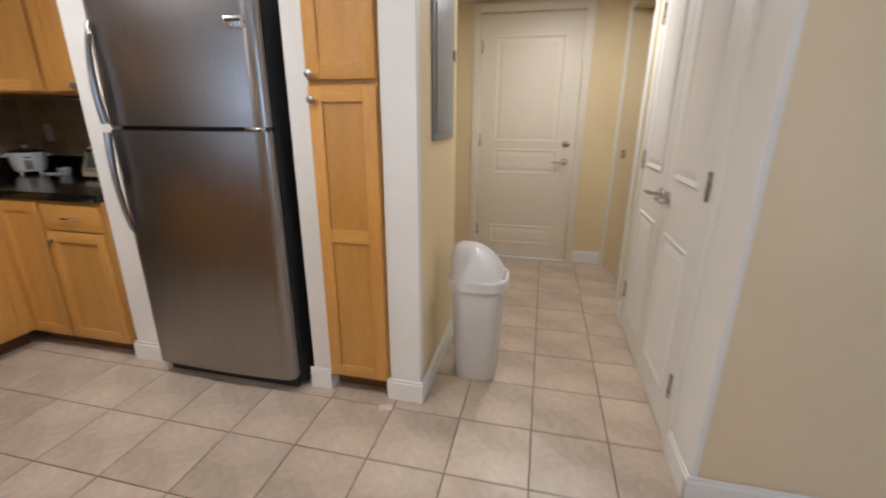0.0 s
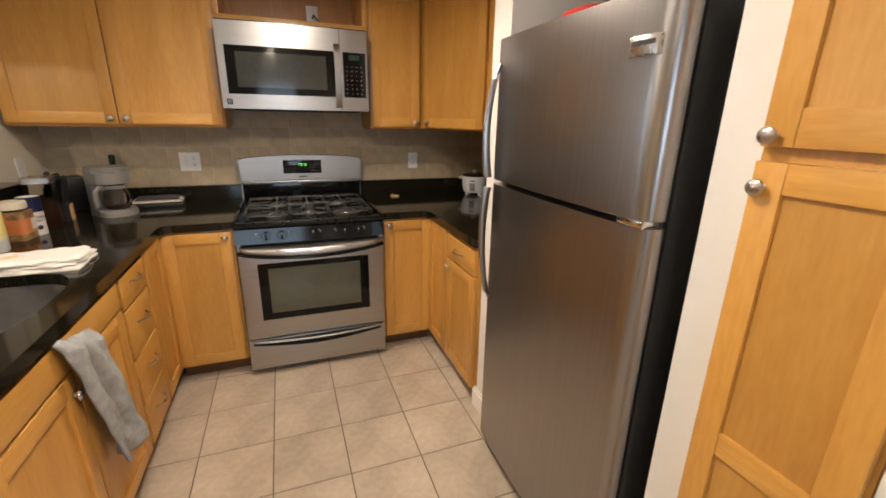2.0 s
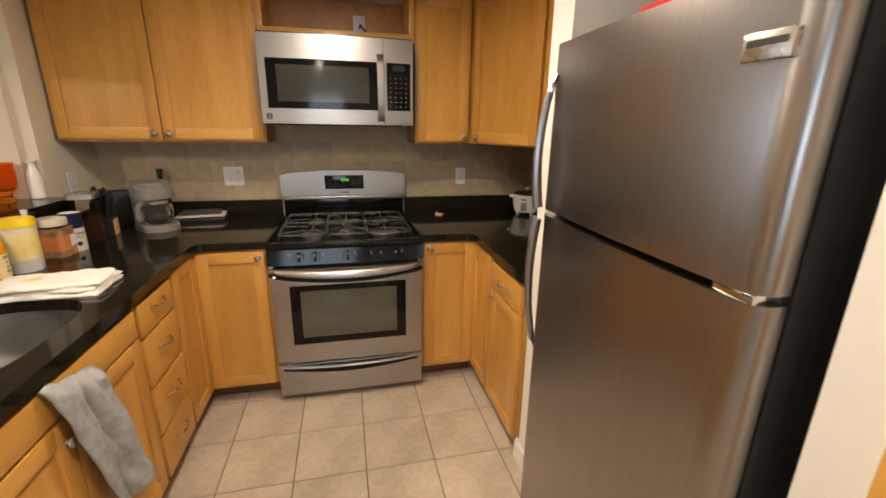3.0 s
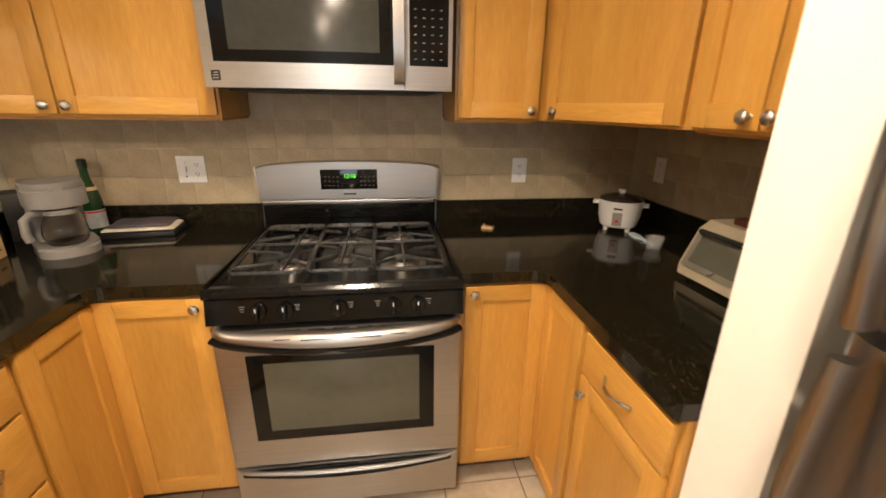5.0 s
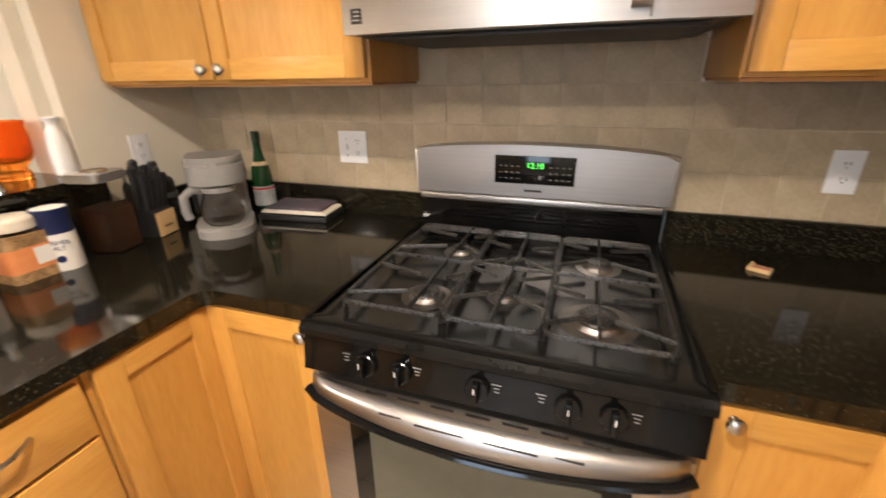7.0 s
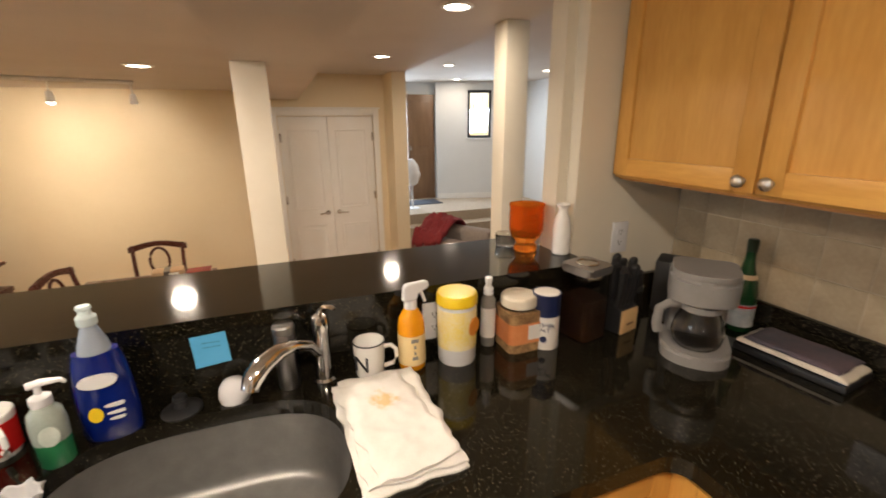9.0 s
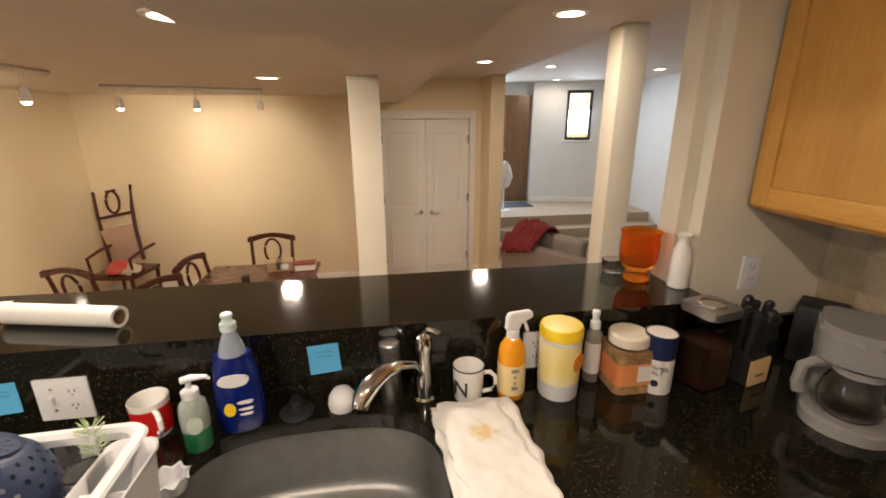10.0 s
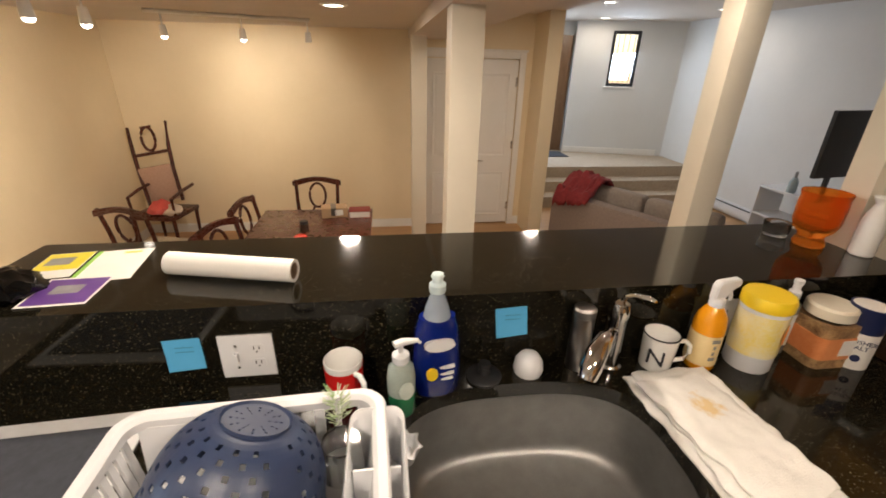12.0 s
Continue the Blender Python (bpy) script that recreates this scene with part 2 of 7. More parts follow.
def prism(bm, outline, lo, hi, axis="z"):
    """Push a closed outline of (u, v) from lo to hi along an axis."""
    put = {"z": lambda u, v, w: (u, v, w), "y": lambda u, v, w: (u, w, v), "x": lambda u, v, w: (w, u, v)}[axis]
    a = [bm.verts.new(put(u, v, lo)) for u, v in outline]
    b = [bm.verts.new(put(u, v, hi)) for u, v in outline]
    n = len(a)
    for i in range(n):
        bm.faces.new((a[i], a[(i + 1) % n], b[(i + 1) % n], b[i]))
    bm.faces.new(a)
    bm.faces.new(b)


# ---- plan ----
WX = -3.60      # range wall
NY = 3.30       # wall behind the north counter
SY = 0.540      # face of the bar's splash
BASEH = 0.875   # underside of the worktop
TOP = 0.915
UP0 = 1.389     # underside of the wall cabinets
DWALL = -4.0    # far dining wall

# floors
structure("floor_base", GROUT, (WX, 0.35, -0.06, 3.0, 2.62, -0.004), (-0.70, 2.62, -0.06, 0.62, 5.2, -0.004), (-2.3, 2.62, -0.06, -0.70, 3.3, -0.004),
          (-1.6, 3.3, -0.06, -0.70, 5.2, -0.004), (-0.72, 0.25, -0.06, 3.0, 0.35, -0.004), (1.3, -1.0, -0.06, 3.0, 0.25, -0.004), (0.62, 3.3, -0.06, 2.0, 5.2, -0.004))
structure("floor_dining", FLOOR_WOOD, (-7.2, -4.1, LOW - 0.08, 1.4, 0.34, LOW))

# kitchen walls
structure("wall_west", OFFWHITE, (WX - 0.12, 0.441, LOW, WX, 3.3, 2.5))
structure("wall_north", OFFWHITE, (WX, NY, 0, -0.743, NY + 0.10, 2.5))
structure("wall_post_west", WHITE, (-2.205, 2.575, 0, -2.06, NY, 2.5))
structure("wall_post_middle", WHITE, (-1.14, 2.575, 0, -1.042, NY, 2.5))
structure("wall_hall_west", CREAM, (-0.742, 2.62, 0, -0.598, 3.31, 2.5))
structure("wall_post_east", WHITE, (-0.742, 2.572, 0, -0.598, 2.62, 2.5))
structure("wall_above_fridge", OFFWHITE, (-2.06, 2.9, 2.0, -1.14, NY, 2.5))
structure("wall_hall_end", CREAM, (-1.7, 4.85, 0, -0.70, 5.0, 2.5), (0.14, 4.85, 0, 0.6, 5.0, 2.5), (-0.70, 4.85, 2.10, 0.14, 5.0, 2.5))
structure("wall_hall_room", CREAM, (-1.72, 3.42, 0, -1.6, 4.85, 2.5))
structure("wall_hall_corner", WHITE, (0.455, 2.275, 0, 0.475, 2.56, 2.5))
structure("wall_hall_east", CREAM, (0.46, 3.62, 0, 0.60, 3.86, 2.5), (0.46, 2.56, 2.06, 0.60, 3.62, 2.5), (0.46, 3.86, 2.06, 0.60, 4.72, 2.5), (0.46, 4.72, 0, 0.60, 4.85, 2.5))
structure("wall_side_room", CREAM, (0.60, 3.4, 0, 2.0, 3.5, 2.5), (1.9, 3.5, 0, 2.0, 5.2, 2.5), (0.6, 5.1, 0, 1.9, 5.2, 2.5))
structure("wall_closet", CREAM, (0.60, 3.25, 0, 1.5, 3.4, 2.5), (1.4, 2.42, 0, 1.5, 3.25, 2.5))
structure("wall_right", TAN, (0.4755, 2.28, 0, 3.0, 2.42, 2.5))
# out of view; its opening is made for the added fill lamp
structure("wall_behind", TAN, (3.0, -4.1, LOW, 3.12, 0.6, 2.5), (3.0, 0.6, LOW, 3.12, 2.0, 0.9), (3.0, 0.6, 2.0, 3.12, 2.0, 2.5), (3.0, 2.0, LOW, 3.12, 2.42, 2.5))
structure("wall_landing_south", TAN, (1.36, -1.1, LOW, 3.0, -1.0, 2.5))
structure("wall_bar_end", COLUMN, (WX - 0.12, 0.30, LOW, -3.075, 0.385, 2.5), (WX - 0.12, 0.3852, LOW, -3.115, 0.44, 2.5))
structure("bar_knee_wall", OFFWHITE, (-3.0745, 0.34, LOW, -0.75, SY - 0.022, 1.085))
structure("kitchen_landing_wall", OFFWHITE, (-0.75, 0.25, LOW, 1.3, 0.35, -0.004))

# dining and living walls
structure("wall_dining_back", TAN, (-2.19, DWALL - 0.14, LOW, 1.36, DWALL, 2.5), (-3.345, DWALL - 0.14, 1.69, -2.19, DWALL, 2.5), (-3.50, DWALL - 0.14, LOW, -3.345, DWALL, 2.5))
structure("closet_back", TAN, (-3.50, DWALL - 0.8, LOW, -2.08, DWALL - 0.7, 2.5))
structure("wall_dining_east", TAN, (1.24, DWALL, LOW, 1.36, 0.25, 2.5))
structure("wall_end_pier", TAN, (-3.67, DWALL - 0.9, LOW, -3.50, -3.55, 2.5))
structure("wall_living_west", PALE, (-7.02, -6.15, LOW, -6.9, 0.44, 2.5))
structure("wall_living_north", PALE, (-6.9, 0.335, LOW, WX - 0.121, 0.44, 2.5))

# ceilings
# unseen kitchen ceiling, lightened as a reflector
structure("ceiling_kitchen", KITCHEN_CEILING, (WX - 0.2, 0.30, CEIL, 3.1, 5.3, CEIL + 0.1))
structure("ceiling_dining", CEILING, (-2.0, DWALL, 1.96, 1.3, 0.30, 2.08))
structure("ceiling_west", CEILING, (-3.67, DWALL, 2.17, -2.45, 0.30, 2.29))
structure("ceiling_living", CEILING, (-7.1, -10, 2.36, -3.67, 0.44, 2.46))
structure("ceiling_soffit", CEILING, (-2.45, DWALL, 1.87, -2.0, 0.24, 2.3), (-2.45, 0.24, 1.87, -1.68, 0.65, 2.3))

COLS = ((-2.088, -0.858, 1.87), (-2.058, -3.3, 1.87), (-3.625, -0.947, 2.17))
for cx, cy, top in COLS:
    bm = bmesh.new()
    box(bm, cx - 0.08, cy - 0.08, LOW, cx + 0.08, cy + 0.08, top, 0.006)
    solo("column", bm, COLUMN, kind="structure")


# ---- kitchen cabinets ----
def turn_y(bm, at, verts=None):
    """Swing what was turned about z so that it points along -y, and move it to a place."""
    vs = verts or bm.verts[:]
    bmesh.ops.rotate(bm, verts=vs, cent=(0, 0, 0), matrix=Matrix.Rotation(radians(90), 3, "X"))
    bmesh.ops.translate(bm, verts=vs, vec=at)


def knob(parent, x, z, y=-0.02, name="knob", size=1.0):
    bm = bmesh.new()
    k = size
    lathe(bm, [(0.0, 0.026 * k), (0.010 * k, 0.025 * k), (0.0155 * k, 0.021 * k), (0.0165 * k, 0.017 * k), (0.013 * k, 0.013 * k), (0.006 * k, 0.010 * k), (0.006 * k, 0.002), (0.009 * k, 0.0), (0.0, 0.0)], 18)
    turn_y(bm, (x, y, z))
    return part(name, bm, NICKEL, parent)


def bow_handle(parent, x, z, y=-0.02, half=0.055, tilt=0.0):
    bm = bmesh.new()
    pts = [(x - half + 2 * half * i / 10, y - 0.004 - 0.026 * math.sin(math.pi * i / 10), z + tilt * (i / 10 - 0.5)) for i in range(11)]
    tube(bm, pts, 0.0048, 8)
    return part("handle", bm, NICKEL, parent)


def shaker(parent, x0, x1, z0, z1, name="door", rail=0.058, foot=0.0):
    bm = bmesh.new()
    box(bm, x0 + rail - 0.006, -0.010, z0 + rail - 0.006, x1 - rail + 0.006, -0.002, z1 - rail + 0.006)
    ob = part(name, bm, MAPLE, parent)
    for a, b in ((x0, x0 + rail), (x1 - rail, x1)):
        bm = bmesh.new()
        box(bm, a, -0.020, z0, b, -0.001, z1, 0.0025)
        part("stile", bm, MAPLE, ob)
    for a, b in ((z0, z0 + rail + foot), (z1 - rail, z1)):
        bm = bmesh.new()
        box(bm, x0 + rail + 0.0006, -0.0196, a, x1 - rail - 0.0006, -0.001, b, 0.002)
        part("rail", bm, MAPLE_H, ob)
    return ob


def slab(parent, x0, x1, z0, z1, name="drawer"):
    bm = bmesh.new()
    box(bm, x0, -0.020, z0, x1, -0.001, z1, 0.004)
    return part(name, bm, MAPLE_H, parent)


def base_unit(label, at, turn, w, depth, fronts, group="base cabinets", high=BASEH - 0.002):
    c = thing("base_cabinet", label, "cabinet", at, turn, group)
    bpart("body", c, MAPLE, 0.001, 0, 0.09, w - 0.001, depth, high, 0.001)
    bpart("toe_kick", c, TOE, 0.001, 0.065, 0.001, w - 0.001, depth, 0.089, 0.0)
    fronts(c, w)
    return c


def one_door(kx, kz=0.80):
    def f(c, w):
        d = shaker(c, 0.012, w - 0.012, 0.10, BASEH - 0.012)
        if kx is not None:
            knob(d, w - 0.042 if kx == "r" else 0.042, kz)
    return f


def drawers(c, w):
    for z0, z1 in ((0.725, 0.852), (0.513, 0.715), (0.306, 0.503), (0.10, 0.296)):
        d = slab(c, 0.012, w - 0.012, z0, z1)
        bow_handle(d, w / 2, (z0 + z1) / 2 + 0.02)


def sink_front(c, w):
    slab(c, 0.012, w - 0.012, 0.752, 0.852, "false_front")
    m = w / 2
    d = shaker(c, 0.012, m - 0.004, 0.10, 0.742)
    knob(d, m - 0.035, 0.68)
    d = shaker(c, m + 0.004, w - 0.012, 0.10, 0.742)
    knob(d, m + 0.035, 0.68)


def drawer_door(kx):
    def f(c, w):
        d = slab(c, 0.012, w - 0.012, 0.722, 0.852)
        bow_handle(d, w / 2, 0.79, half=0.06)
        d = shaker(c, 0.012, w - 0.012, 0.10, 0.712)
        knob(d, 0.042 if kx == "l" else w - 0.042, 0.665)
    return f


MAPLE_LABEL = "honey maple base cabinet with a shaker door under black granite"
base_unit("narrow honey maple base cabinet beside the gas range", (-2.92, 1.09, 0), 90, 0.348, 0.66, one_door("r", 0.832))
base_unit("narrow honey maple base cabinet near the fridge by the range", (-2.92, 2.242, 0), 90, 0.315, 0.66, one_door("l", 0.838))
base_unit("honey maple corner base cabinet with a plain shaker door", (-2.61, 1.082, 0), 180, 0.308, 0.57, one_door(None))
base_unit("honey maple base cabinet with a stack of four drawers", (-2.28, 1.082, 0), 180, 0.328, 0.57, drawers)
base_unit("honey maple sink base cabinet with two doors and false front", (-1.42, 1.082, 0), 180, 0.858, 0.57, sink_front, high=0.672)
base_unit("honey maple base cabinet at the end of the peninsula", (-0.77, 1.082, 0), 180, 0.648, 0.57, drawer_door("l"))
base_unit("honey maple corner base cabinet with a tall shaker door", (-2.92, 2.56, 0), 0, 0.312, 0.72, one_door(None))
base_unit("honey maple base cabinet with a drawer over a door", (-2.606, 2.56, 0), 0, 0.396, 0.72, drawer_door("l"))


def wall_unit(label, at, turn, w, depth, doors, z0=UP0, z1=2.185):
    c = thing("wall_cabinet", label, "cabinet", (at[0], at[1], z0), turn, "wall cabinets")
    h = z1 - z0
    bpart("body", c, MAPLE, 0.001, 0, 0, w - 0.001, depth, h, 0.0015)
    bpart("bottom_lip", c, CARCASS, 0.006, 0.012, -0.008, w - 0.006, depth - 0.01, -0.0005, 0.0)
    for x0, x1, k in doors:
        d = shaker(c, x0, x1, 0.010, h - 0.012, rail=0.056)
        if k:
            knob(d, x1 - 0.030 if k == "r" else x0 + 0.030, 0.038)
    return c


wall_unit("honey maple wall cabinet with two shaker doors", (-3.262, 0.452), 90, 0.985, 0.335, ((0.010, 0.478, "r"), (0.485, 0.975, "l")))
wall_unit("narrow honey maple wall cabinet beside the microwave", (-3.262, 2.262), 90, 0.330, 0.335, ((0.008, 0.318, "r"),))
wall_unit("honey maple wall cabinet on the north wall with two doors", (-2.66, 2.79), 0, 0.448, 0.505, ((0.008, 0.221, "r"), (0.227, 0.440, "l")))

# diagonal corner wall cabinet
corner = thing("wall_cabinet", "honey maple diagonal corner wall cabinet with one door", "cabinet", (0, 0, UP0), 0, "wall cabinets")
bm = bmesh.new()
prism(bm, [(-3.596, 2.596), (-3.262, 2.596), (-2.664, 2.79), (-2.664, NY - 0.004), (-3.596, NY - 0.004)], 0, 0.796)
part("body", bm, MAPLE, corner)
A, B = Vector((-3.262, 2.596, 0)), Vector((-2.664, 2.79, 0))
run = (B - A).length
angle = math.degrees(math.atan2(B.y - A.y, B.x - A.x))
d = shaker(corner, 0.055, run - 0.02, 0.010, 0.784, rail=0.056)
d.matrix_basis = pose(A.x, A.y, 0, 0, 0, angle)
knob(d, 0.108, 0.038)

# open cabinet over the microwave
niche = thing("open_wall_cabinet", "honey maple open cabinet over the microwave", "cabinet", (-3.262, 1.437, 1.925), 90, "wall cabinets")
w = 0.823
bpart("bottom_panel", niche, MAPLE_H, 0.001, 0.0, 0.0, w - 0.001, 0.335, 0.045, 0.002)
bpart("side_panel", niche, MAPLE, 0.001, 0.0, 0.0455, 0.03, 0.335, 0.26, 0.002)
bpart("side_panel", niche, MAPLE, w - 0.03, 0.0, 0.0455, w - 0.001, 0.335, 0.26, 0.002)
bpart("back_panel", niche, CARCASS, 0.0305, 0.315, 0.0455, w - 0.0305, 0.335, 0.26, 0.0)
plug = bpart("socket", niche, PLASTIC_WHITE, 0.50, 0.308, 0.075, 0.57, 0.3145, 0.19, 0.002, "white wall socket")
bm = bmesh.new()
tube(bm, [(0.535, 0.30, 0.12), (0.54, 0.26, 0.13), (0.56, 0.24, 0.10), (0.60, 0.22, 0.055), (0.66, 0.21, 0.05)], 0.005, 8)
part("cord", bm, BLACK_MATT, plug, "black power cord")

# tall pantry cabinet
pantry = thing("pantry_cabinet", "tall narrow honey maple pantry cabinet with two doors", "cabinet", (-1.042, 2.57, 0), 0)
w = 0.298
bpart("body", pantry, MAPLE, 0.001, 0, 0.09, w - 0.001, 0.62, 2.185, 0.001)
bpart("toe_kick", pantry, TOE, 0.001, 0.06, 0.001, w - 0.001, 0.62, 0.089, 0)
d = shaker(pantry, 0.006, w - 0.008, 0.10, 1.392, rail=0.056)
bpart("rail", d, MAPLE_H, 0.062, -0.0196, 0.765, w - 0.064, -0.001, 0.820, 0.002)
knob(d, 0.026, 1.345, size=1.0)
d = shaker(pantry, 0.006, w - 0.008, 1.418, 2.175, rail=0.056, foot=0.01)
knob(d, 0.026, 1.438, size=1.0)

# ---- worktops ----
def rounded(points, r, n=6):
    """Round the corners of a closed outline; r is one radius for each corner."""
    out = []
    m = len(points)
    for i, p in enumerate(points):
        rr = r[i] if isinstance(r, (list, tuple)) else r
        p = Vector((*p, 0))
        a, b = Vector((*points[i - 1], 0)), Vector((*points[(i + 1) % m], 0))
        u, v = (a - p).normalized(), (b - p).normalized()
        if rr <= 0:
            out.append((p.x, p.y))
            continue
        ang = u.angle(v)
        d = rr / math.tan(ang / 2)
        c = p + (u + v).normalized() * (rr / math.sin(ang / 2))
        s, e = p + u * d - c, p + v * d - c
        for k in range(n + 1):
            t = k / n
            q = c + (s * math.sin((1 - t) * (math.pi - ang)) + e * math.sin(t * (math.pi - ang))) / math.sin(math.pi - ang)
            out.append((q.x, q.y))
    return out


def slab_with_hole(bm, outer, hole, z0, z1):
    loops = []
    for o in (outer, hole):
        if o:
            vs = [bm.verts.new((x, y, z1)) for x, y in o]
            loops += [bm.edges.new((vs[i], vs[(i + 1) % len(vs)])) for i in range(len(vs))]
    bmesh.ops.triangle_fill(bm, use_beauty=True, edges=loops)
    ext = bmesh.ops.extrude_face_region(bm, geom=bm.faces[:])
    bmesh.ops.translate(bm, verts=[v for v in ext["geom"] if isinstance(v, bmesh.types.BMVert)], vec=(0, 0, z0 - z1))


def sink_outline(k=1.0, n=48):
    out = []
    for i in range(n):
        a = 2 * math.pi * i / n
        c, s = math.cos(a), math.sin(a)
        e = 2 / 2.9
        out.append((-1.97 + 0.292 * k * math.copysign(abs(c) ** e, c), 0.828 + 0.208 * k * math.copysign(abs(s) ** e, s)))
    return out


bm = bmesh.new()
outer = rounded([(WX + 0.001, 0.442), (-3.11, 0.442), (-3.11, SY - 0.02), (-0.75, SY - 0.02), (-0.75, 1.113), (-2.895, 1.113), (-2.895, 1.443), (WX + 0.001, 1.443)], [0, 0, 0, 0, 0.02, 0.05, 0.006, 0])
slab_with_hole(bm, outer, sink_outline(), BASEH, TOP)
worktop = solo("worktop", bm, GRANITE, "polished black granite worktop along the peninsula with a sink cutout", "worktop", smooth=False)
bm = bmesh.new()
outer = rounded([(WX + 0.001, 2.237), (-2.895, 2.237), (-2.895, 2.53), (-2.207, 2.53), (-2.207, NY - 0.001), (WX + 0.001, NY - 0.001)], [0, 0.006, 0.06, 0.01, 0, 0])
slab_with_hole(bm, outer, None, BASEH, TOP)
solo("worktop", bm, GRANITE, "polished black granite worktop with flecks in the corner", "worktop", smooth=False)

structure("granite_upstand_west", GRANITE, (WX + 0.001, 0.4425, TOP + 0.0005, WX + 0.021, 1.443, 1.012), (WX + 0.001, 2.237, TOP + 0.0005, WX + 0.021, NY - 0.001, 1.012), bev=0.002)
structure("granite_upstand_north", GRANITE, (WX + 0.0215, NY - 0.021, TOP + 0.0005, -2.208, NY - 0.001, 1.012), bev=0.002)
structure("granite_upstand_south", GRANITE, (WX + 0.0215, 0.4425, TOP + 0.0005, -3.118, 0.462, 1.012), bev=0.002)
structure("granite_bar_splash", GRANITE, (-3.1145, SY - 0.0215, TOP + 0.0005, -0.76, SY - 0.002, 1.084))
bm = bmesh.new()
slab_with_hole(bm, rounded([(-3.0735, 0.155), (-0.72, 0.155), (-0.72, SY + 0.006), (-3.1135, SY + 0.006), (-3.1135, 0.387), (-3.0735, 0.387)], [0.012, 0.012, 0.012, 0.012, 0, 0]), None, 1.086, 1.125)
solo("bar_top", bm, GRANITE, "raised polished black granite bar top behind the sink", "worktop", smooth=False)

# sink bowl
BOWL = mat("dull_stainless_sink", (0.30, 0.298, 0.29), (0.36, 0.357, 0.35), scale=25, rough=0.46, metal=1.0, rough_var=0.05, bump=0.01, bump_scale=400)
sink = thing("sink", "dull grey steel undermount sink bowl", "sink", (0, 0, 0))
bm = bmesh.new()
rings = []
for k, z in ((1.035, BASEH - 0.001), (1.0, BASEH - 0.0012), (0.985, BASEH - 0.03), (0.965, 0.78), (0.955, 0.75), (0.935, 0.728), (0.90, 0.712), (0.85, 0.704), (0.72, 0.698), (0.20, 0.690), (0.11, 0.689)):
    rings.append([bm.verts.new((x, y, z)) for x, y in sink_outline(k)])
for a, b in zip(rings, rings[1:]):
    for i in range(48):
        bm.faces.new((a[i], a[(i + 1) % 48], b[(i + 1) % 48], b[i]))
part("bowl", bm, BOWL, sink)
bm = bmesh.new()
lathe(bm, [(0.0, 0.692), (0.018, 0.692), (0.02, 0.695), (0.038, 0.695), (0.042, 0.691), (0.042, 0.680), (0.0, 0.680)], 24, (-1.97, 0.828))
part("drain", bm, CHROME, sink, "round steel sink drain")

# ---- gas range ----
gas = thing("gas_range", "stainless steel gas range with black cooktop and five burners", "range", (-2.875, 1.447, 0), 90)
W = 0.788
bpart("body", gas, BLACK_MATT, 0.002, 0.004, 0.03, W - 0.002, 0.70, 0.876, 0.002)
for x in (0.0, W - 0.022):
    bpart("side_trim", gas, STEEL, x, -0.002, 0.03, x + 0.022, 0.05, 0.80, 0.002)
for x in (0.05, W - 0.08):
    for y in (0.06, 0.62):
        bpart("foot", gas, BLACK_MATT, x, y, 0.0, x + 0.03, y + 0.03, 0.03, 0.002)
dr = bpart("storage_drawer", gas, STEEL, 0.004, -0.034, 0.045, W - 0.004, 0.0, 0.232, 0.006)


def swoop(parent, name, z, bow, material, r, drop, y0=-0.036, inset=0.02):
    bm = bmesh.new()
    pts = []
    for i in range(25):
        t = i / 24
        s = math.sin(math.pi * t)
        pts.append((inset + (W - 2 * inset) * t, y0 - bow * s ** 0.55, z - drop * s ** 0.8))
    tube(bm, pts, r, 10, 0.6)
    return part(name, bm, material, parent)


bm = bmesh.new()
pts = [(0.03 + (W - 0.06) * i / 20, 0.205 - 0.035 * math.sin(math.pi * i / 20)) for i in range(21)]
prism(bm, pts + [(W - 0.03, 0.226), (0.03, 0.226)], -0.045, -0.0345, "y")
grip = part("handle_recess", bm, BLACK, dr, "glossy black drawer grip")
swoop(dr, "handle", 0.226, 0.022, STEEL, 0.010, 0.012, -0.036)
dr = bpart("oven_door", gas, STEEL, 0.004, -0.036, 0.24, W - 0.004, 0.0, 0.778, 0.008)
bpart("window_frame", dr, BLACK, 0.094, -0.0385, 0.352, W - 0.094, -0.0365, 0.686, 0.0008, "glossy black window border")
bm = bmesh.new()
box(bm, 0.145, -0.040, 0.392, W - 0.145, -0.0388, 0.655, 0.0004)
part("window", bm, GLASS_DARK, dr, "smoked oven glass")
for i in range(7):
    a = 0.145 + i * 0.075
    bpart("vent_slot", dr, BLACK_MATT, a, -0.0375, 0.765, a + 0.05, -0.0362, 0.771, 0.0)
h = swoop(dr, "handle", 0.755, 0.052, BLACK, 0.017, 0.028, -0.048, 0.012)
bm = bmesh.new()
hi_, lo_ = [], []
for i in range(33):
    t = i / 32
    s = math.sin(math.pi * t)
    x = 0.020 + (W - 0.040) * t
    hi_.append(bm.verts.new((x, -0.040 - 0.030 * s ** 0.55, 0.788 - 0.004 * s)))
    lo_.append(bm.verts.new((x, -0.050 - 0.056 * s ** 0.55, 0.764 - 0.024 * s ** 0.8)))
for i in range(32):
    bm.faces.new((hi_[i], hi_[i + 1], lo_[i + 1], lo_[i]))
band = part("handle_band", bm, STEEL, dr, "wide curved steel handle band")
thick = band.modifiers.new("thick", "SOLIDIFY")
thick.thickness, thick.offset = 0.006, 0
